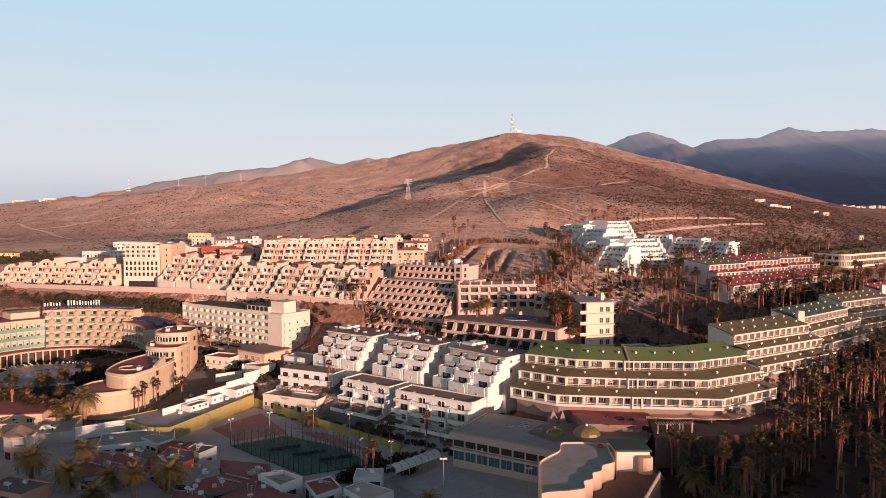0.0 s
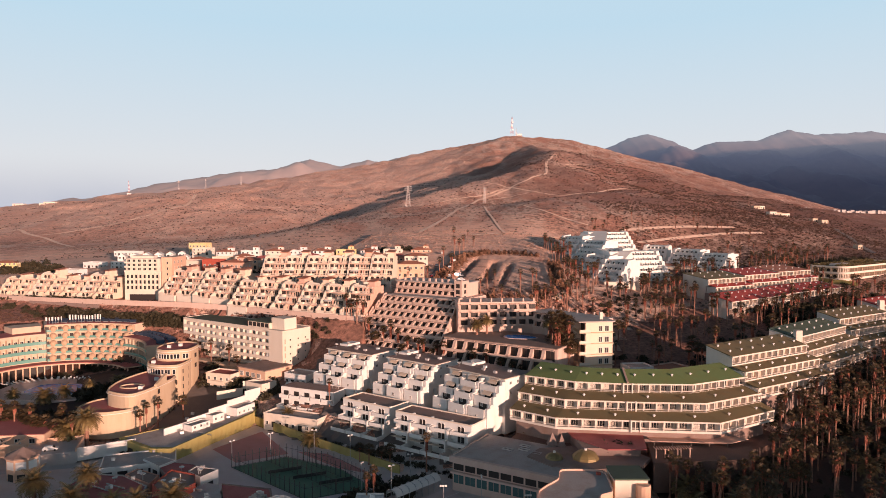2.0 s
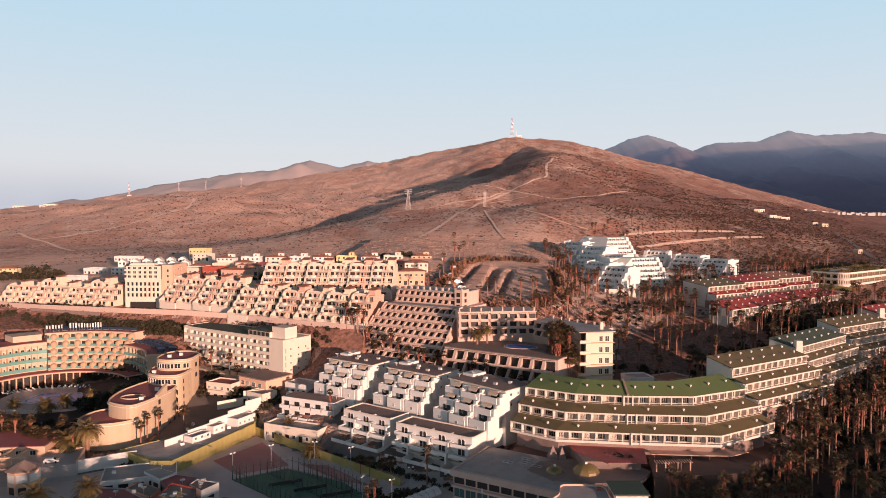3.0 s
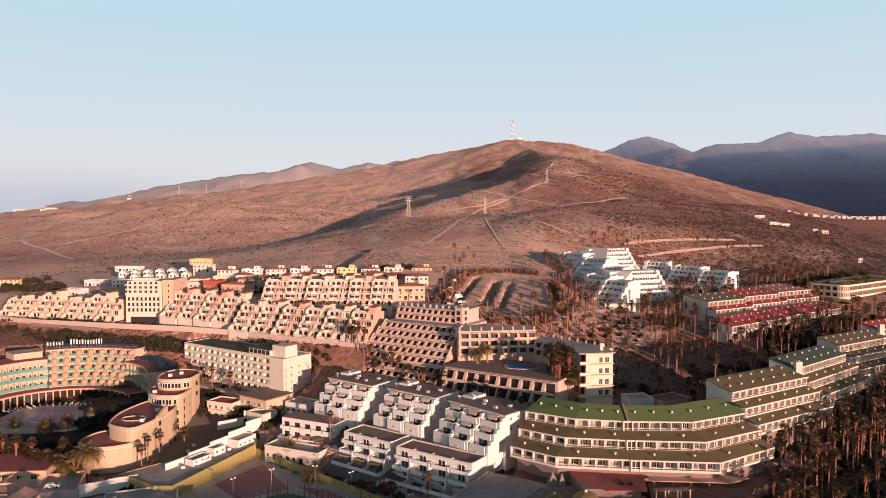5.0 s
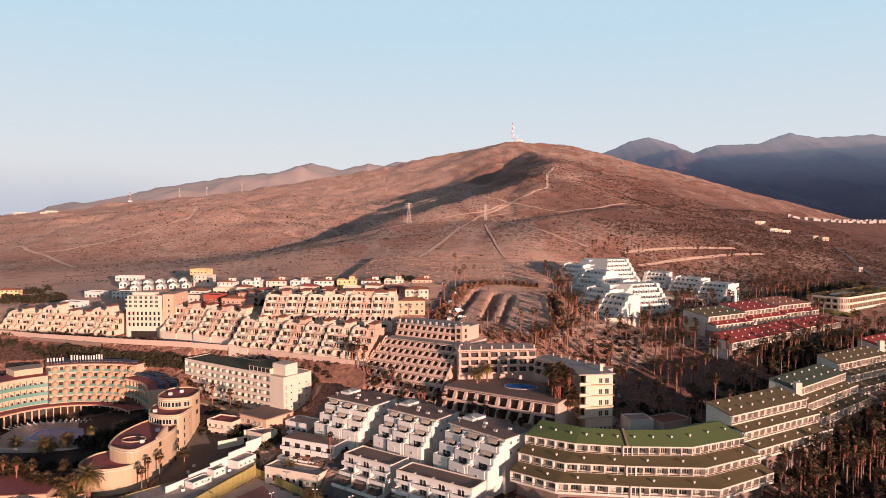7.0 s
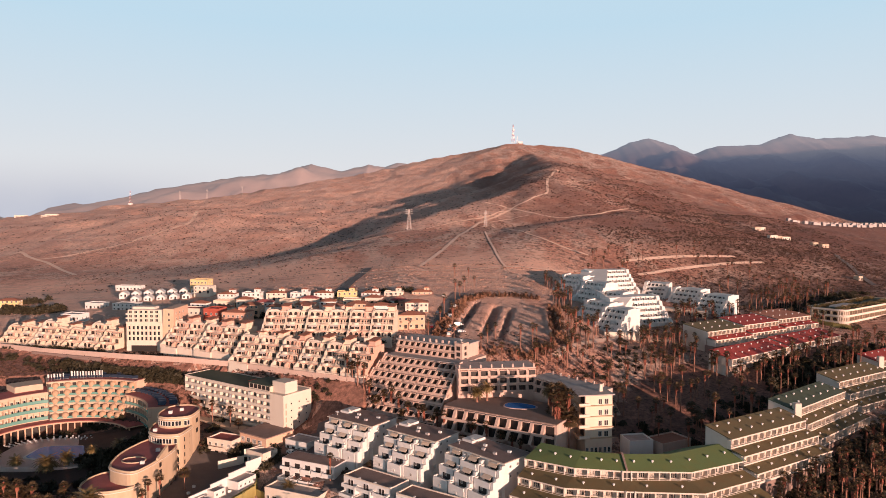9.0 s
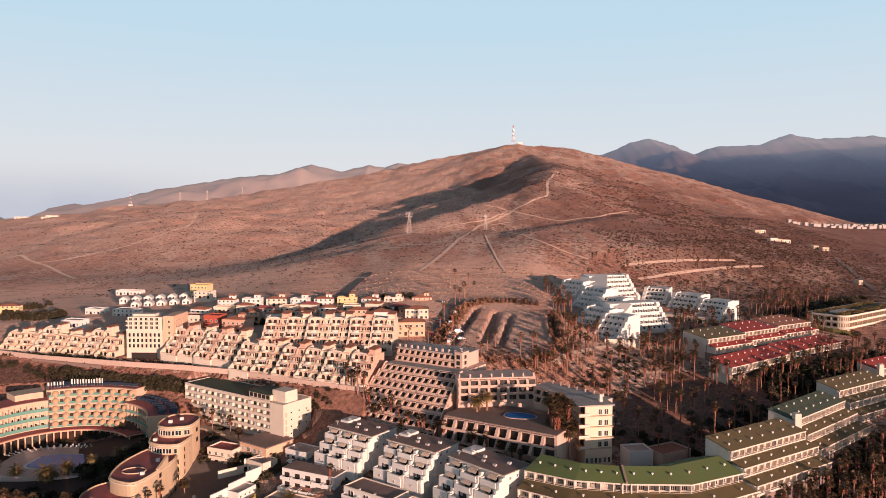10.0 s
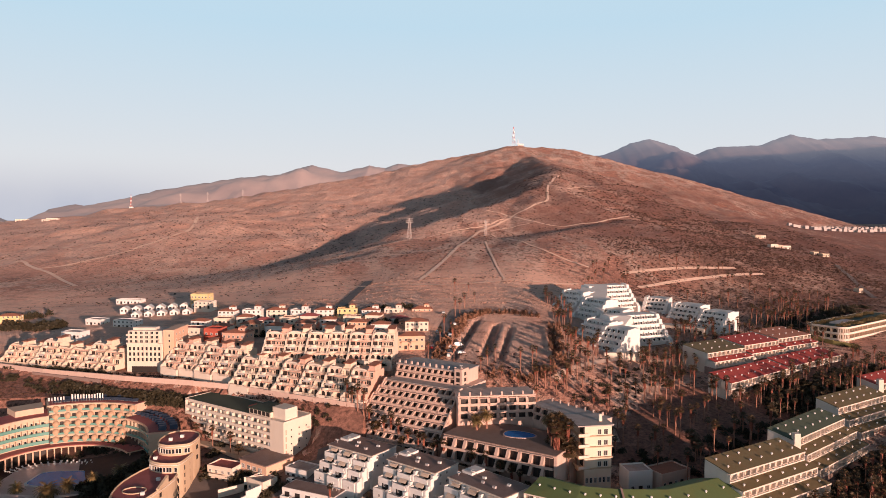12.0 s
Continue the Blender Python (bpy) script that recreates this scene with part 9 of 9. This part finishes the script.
def joined(name, sources, places, label, category, mats):
    """Many copies of a few base meshes in one mesh of kind stuff; places: source, x, y, z, turn, scale."""
    data = []
    for bm in sources:
        bm.verts.index_update()
        v = np.array([p.co[:] for p in bm.verts])
        data.append((v, [[q.index for q in f.verts] for f in bm.faces], [f.material_index for f in bm.faces]))
    verts, faces, mi = [], [], []
    base = 0
    for k, x, y, z, a, s in places:
        v, f, m = data[k]
        c, d = math.cos(a), math.sin(a)
        verts.append(np.stack([x + s * (v[:, 0] * c - v[:, 1] * d), y + s * (v[:, 0] * d + v[:, 1] * c), z + s * v[:, 2]], 1))
        faces += [[q + base for q in face] for face in f]
        mi += m
        base += len(v)
    me = bpy.data.meshes.new(name)
    me.from_pydata(np.concatenate(verts).tolist(), [], faces)
    for m in mats:
        me.materials.append(m)
    me.polygons.foreach_set("material_index", mi)
    me.update()
    for bm in sources:
        bm.free()
    return tagged(new(name, me), label, category, kind="stuff")


def whole_palm(seed, h, size, dry):
    rng = random.Random(seed)
    bm = trunk(bmesh.new(), h, 0.28, 0.19, 0.0, 0, 3)
    head = fan_crown(bmesh.new(), rng, 18, size, 1)
    skirt(head, rng, dry, int(10 + 4 * dry), 2, 0.38 * size)
    bmesh.ops.translate(head, vec=(0, 0, h), verts=head.verts)
    tmp = bpy.data.meshes.new("tmp")
    head.to_mesh(tmp)
    head.free()
    bm.from_mesh(tmp)
    bpy.data.meshes.remove(tmp)
    return bm


far_places = []
for poly, n, gap in ((GROVE_ROWS, 90, 2.6), (GROVE_LOW, 230, 2.4), (GROVE, 44, 3.2), ([(94, 203.5), (130, 225.5), (168, 255), (205, 285), (214, 276), (176, 242), (138, 210), (100, 186)], 130, 2.2), ([(58, 174), (84, 174), (98, 186), (92, 170), (70, 160), (60, 162)], 46, 2.4), ([(64, 345), (82, 356), (76, 400), (80, 470), (70, 482), (64, 400)], 40, 2.6), ([(92, 348), (132, 374), (130, 345), (102, 332)], 34, 3.2),
                     ([(131, 396), (150, 432), (185, 424), (205, 402), (170, 380), (134, 366)], 60, 3.2), ([(40, 302), (68, 288), (78, 330), (42, 322)], 12, 5), ([(90, 540), (250, 590), (260, 640), (90, 590)], 26, 5),
                     ([(205, 440), (235, 452), (262, 485), (300, 520), (270, 530), (215, 485)], 70, 3.5), ([(190, 500), (330, 560), (260, 600), (190, 540)], 26, 6), ([(215, 400), (228, 410), (222, 425), (205, 410)], 14, 3), ([(-8, 330), (10, 330), (24, 480), (8, 500)], 12, 7), ([(12, 315), (60, 300), (66, 345), (14, 335)], 16, 5), ([(68, 352), (76, 352), (60, 300), (54, 310)], 12, 3)):
    for x, y in scatter(poly, n, prng, gap):
        far_places.append((prng.randrange(3), x, y, height(x, y) - 0.2, prng.uniform(0, 6.28), prng.uniform(0.65, 1.05) * (1.08 if n == 130 else 1.0)))
joined("palm_grove", [whole_palm(31, 10.0, 0.95, 4.0), whole_palm(32, 12.0, 0.9, 6.0), whole_palm(33, 8.5, 1.0, 3.0)], far_places, "mixed fan palms filling the groves round the hotels", "palm trees", (BARK, FROND, SKIRT))


def leaf_clump(seed, n, rx, rz, leaf, mat=0):
    """A shrub: many small tilted leaves through an uneven dome."""
    rng = random.Random(seed)
    bm = bmesh.new()
    for i in range(n):
        a, u = rng.uniform(0, 6.2832), rng.random() ** 0.5
        lump = 1 + 0.3 * math.sin(3 * a + seed) + 0.2 * math.sin(5 * a)
        r = rx * u * lump
        z = rz * (0.15 + 0.85 * rng.random()) * (1 - 0.6 * u * u)
        c = Vector((r * math.cos(a), r * math.sin(a), z))
        d1 = Vector((rng.uniform(-1, 1), rng.uniform(-1, 1), rng.uniform(-0.6, 1))).normalized() * leaf * rng.uniform(0.7, 1.3)
        d2 = d1.orthogonal().normalized() * leaf * 0.5
        bm.faces.new([bm.verts.new(p) for p in (c - d1, c + d2, c + d1, c - d2)]).material_index = mat
    return bm


shrubs = []


def hedge(line, n, spread, size, z=None):
    for _ in range(n):
        k = prng.randrange(len(line) - 1)
        s = prng.random()
        x = line[k][0] + (line[k + 1][0] - line[k][0]) * s + prng.uniform(-spread, spread)
        y = line[k][1] + (line[k + 1][1] - line[k][1]) * s + prng.uniform(-spread, spread)
        shrubs.append((prng.randrange(3), x, y, (height(x, y) if z is None else z) - 0.1, prng.uniform(0, 6.28), prng.uniform(0.6, 1.2) * size))


hedge([(-188, 336), (-150, 322.5), (-119, 314)], 260, 1.5, 1.9)
hedge([(-230, 352), (-200, 338), (-176, 326)], 60, 4.0, 1.2)
hedge([(-110, 306), (-84, 300), (-50, 288)], 60, 4.0, 1.0)
hedge([(-176, 296), (-150, 303), (-128, 297)], 70, 3.0, 1.1)
hedge([(-135, 398), (-100, 396), (-60, 399), (-24, 404)], 70, 5, 1.3)
hedge([(-130, 440), (-90, 437), (-50, 437), (-20, 436)], 60, 3, 1.4)
hedge([(-300, 455), (-270, 448), (-250, 440)], 110, 8, 1.9)
hedge([(-315, 480), (-290, 490)], 50, 7, 1.9)
hedge([(-235, 362), (-170, 341)], 50, 1.0, 0.9)
hedge([(-95, 318), (-40, 294)], 50, 1.0, 0.9)
hedge([(-84, 323), (-28, 316)], 40, 1.2, 0.9, 42.5)
hedge([(-196, 240), (-160, 240), (-132, 232)], 110, 4, 1.6)
hedge([(-140, 262), (-126, 270), (-122, 284)], 90, 4, 2.0)
hedge([(-98, 286), (-92, 296), (-60, 284)], 50, 3, 1.1)
hedge([(150, 305), (178, 322), (212, 350)], 110, 5, 2.6)
hedge([(-130, 252), (-120, 246), (-118, 262)], 60, 3, 1.8)
hedge([(-80, 262), (-72, 268), (-66, 258)], 50, 2.5, 2.0)
hedge([(-176, 228), (-150, 224), (-124, 222)], 120, 5, 1.0, 2.9)
hedge([(-150, 240), (-128, 246), (-122, 262), (-124, 284)], 90, 4.5, 1.4)
hedge([(-190, 268), (-180, 250), (-150, 246)], 80, 5, 1.3)
hedge([(-93, 270), (-84, 275), (-76, 262)], 60, 3, 1.5)
hedge([(-72, 251), (-62, 258)], 40, 2.5, 1.5)
hedge([(-40, 219), (-20, 205), (4, 190)], 110, 1.0, 0.7)
hedge([(-44, 248), (-22, 232), (0, 216)], 70, 1.5, 0.7)
hedge([(-26, 255), (-22, 249)], 24, 1.5, 1.0)
hedge([(-3, 238), (2, 231)], 24, 1.5, 1.0)
hedge([(-17, 185), (-12, 180), (-8, 190)], 46, 3.0, 1.6)
hedge([(-24, 172), (-20, 177)], 26, 2.2, 1.6)
hedge([(24, 196), (34, 192)], 26, 2, 1.0)
hedge([(160, 300), (205, 332), (235, 358)], 140, 7, 1.8)
hedge([(150, 318), (175, 335)], 50, 5, 1.6)
hedge([(212, 440), (236, 466), (280, 500), (320, 520)], 150, 10, 1.6)
hedge([(225, 438), (232, 420), (243, 404)], 40, 2.5, 1.1)
hedge([(66, 300), (90, 330), (120, 345)], 60, 10, 0.9)
hedge([(-215, 358), (-172, 345)], 40, 2, 1.0)
hedge([(80, 150), (120, 180), (160, 215)], 120, 18, 1.0)
hedge([(70, 262), (95, 250), (125, 280), (160, 300)], 120, 8, 1.3)
hedge([(100, 196), (135, 216), (170, 250)], 120, 3, 1.6)
hedge([(100, 214), (128, 226), (160, 250), (200, 280)], 330, 6, 1.2)
hedge([(120, 190), (165, 225), (215, 270)], 260, 9, 1.3)
hedge([(60, 176), (80, 178), (100, 194)], 70, 3, 1.3)
hedge([(-130, 420), (-100, 408), (-60, 405), (-20, 405)], 60, 5, 1.1)
hedge([(-100, 208), (-93, 213)], 30, 0.8, 0.7)
hedge([(44, 186), (50, 186)], 20, 2, 1.0, 11.2)
dry = []
for line, n in (([(-3, 338), (4, 372), (13, 412), (22, 424)], 210), ([(22, 424), (40, 428), (56, 420)], 90), ([(57, 330), (60, 365), (66, 410)], 130), ([(20, 322), (40, 318), (60, 326)], 60)):
    for _ in range(n):
        k, f = prng.randrange(len(line) - 1), prng.random()
        x = line[k][0] + (line[k + 1][0] - line[k][0]) * f + prng.uniform(-3.5, 3.5)
        y = line[k][1] + (line[k + 1][1] - line[k][1]) * f + prng.uniform(-3.5, 3.5)
        dry.append((prng.randrange(2), x, y, height(x, y) - 0.1, prng.uniform(0, 6.28), prng.uniform(0.7, 1.5)))
joined("dry_planting", [leaf_clump(71, 40, 0.7, 2.4, 0.4), leaf_clump(72, 40, 0.8, 1.8, 0.4)], dry, "rows of withered brown planting round the bare plot", "dry plants", (DRY,))
joined("shrubbery", [leaf_clump(41, 95, 1.2, 1.7, 0.42), leaf_clump(42, 95, 1.4, 1.4, 0.40), leaf_clump(43, 90, 1.0, 2.2, 0.42)], shrubs, "dusty green shrubs and hedges between the buildings", "shrubs", (SHRUB,))

scrub = []
for x0, x1, y0, y1, n in ((-330, 340, 520, 700, 1300), (-130, -30, 300, 316, 60), (-260, -120, 312, 345, 1300), (-125, -40, 290, 316, 900), (10, 130, 290, 350, 260), (150, 400, 430, 720, 6000), (250, 480, 600, 960, 4200), (-420, 200, 700, 1100, 2300), (200, 380, 700, 1100, 2000), (-700, 60, 800, 1700, 2400), (120, 420, 900, 1500, 2200)):
    for _ in range(n):
        x, y = prng.uniform(x0, x1), prng.uniform(y0, y1)
        scrub.append((prng.randrange(2), x, y, 0.0, prng.uniform(0, 6.28), prng.uniform(0.4, 1.0) * (1 + max(0, y - 600) / 1500)))
zs = land(np.array([p[1] for p in scrub]), np.array([p[2] for p in scrub]))
scrub = [(k, x, y, float(z) - 0.1, a, s) for (k, x, y, _, a, s), z in zip(scrub, zs)]
joined("hill_scrub", [leaf_clump(51, 13, 1.0, 0.9, 0.55), leaf_clump(52, 13, 0.8, 1.1, 0.55)], scrub, "low dry scrub dotted over the bare slopes", "scrub", (SCRUB,))

# plants on the roof terrace of the arcaded hotel and rubble on the bare plot
boulders = []
for _ in range(1000):
    x, y = prng.uniform(-150, 120), prng.uniform(440, 560)
    boulders.append((0, x, y, 0.0, prng.uniform(0, 6.28), prng.uniform(0.25, 1.1)))
for row in range(7):                   # tumbled field walls that follow the slope
    for _ in range(170):
        x = prng.uniform(-150 + 14 * row, 90 - 5 * row)
        boulders.append((0, x, 452 + 14.5 * row + 0.05 * x + 3 * math.sin(x / 23 + row) + prng.uniform(-1, 1), 0.0, prng.uniform(0, 6.28), prng.uniform(0.5, 1.3)))
stone_z = land(np.array([b[1] for b in boulders]), np.array([b[2] for b in boulders]))
boulders = [(k, x, y, float(z) - 0.15, a, q) for (k, x, y, _, a, q), z in zip(boulders, stone_z)]
rock = bmesh.new()
bmesh.ops.create_icosphere(rock, subdivisions=1, radius=1.0)
for v in rock.verts:
    v.co *= 0.8 + 0.4 * noise.random()
    v.co.z *= 0.6
joined("rubble", [rock], boulders, "pale rubble and stones on the open ground above the town", "stones", (RUBBLE,))
roof_green = []
for _ in range(170):
    s, d = prng.uniform(4, 88), prng.choice((prng.uniform(2, 8.5), prng.uniform(16.5, 22)))
    c, n = math.cos(radians(37)), math.sin(radians(37))
    roof_green.append((0, 243.5 + s * c - d * n, 414 + s * n + d * c, 44.2, prng.uniform(0, 6.28), prng.uniform(0.8, 1.6)))
joined("roof_garden", [leaf_clump(61, 60, 1.2, 1.5, 0.3)], roof_green, "dusty potted plants on the hotel roof terrace", "plants", (DATE_FROND,))
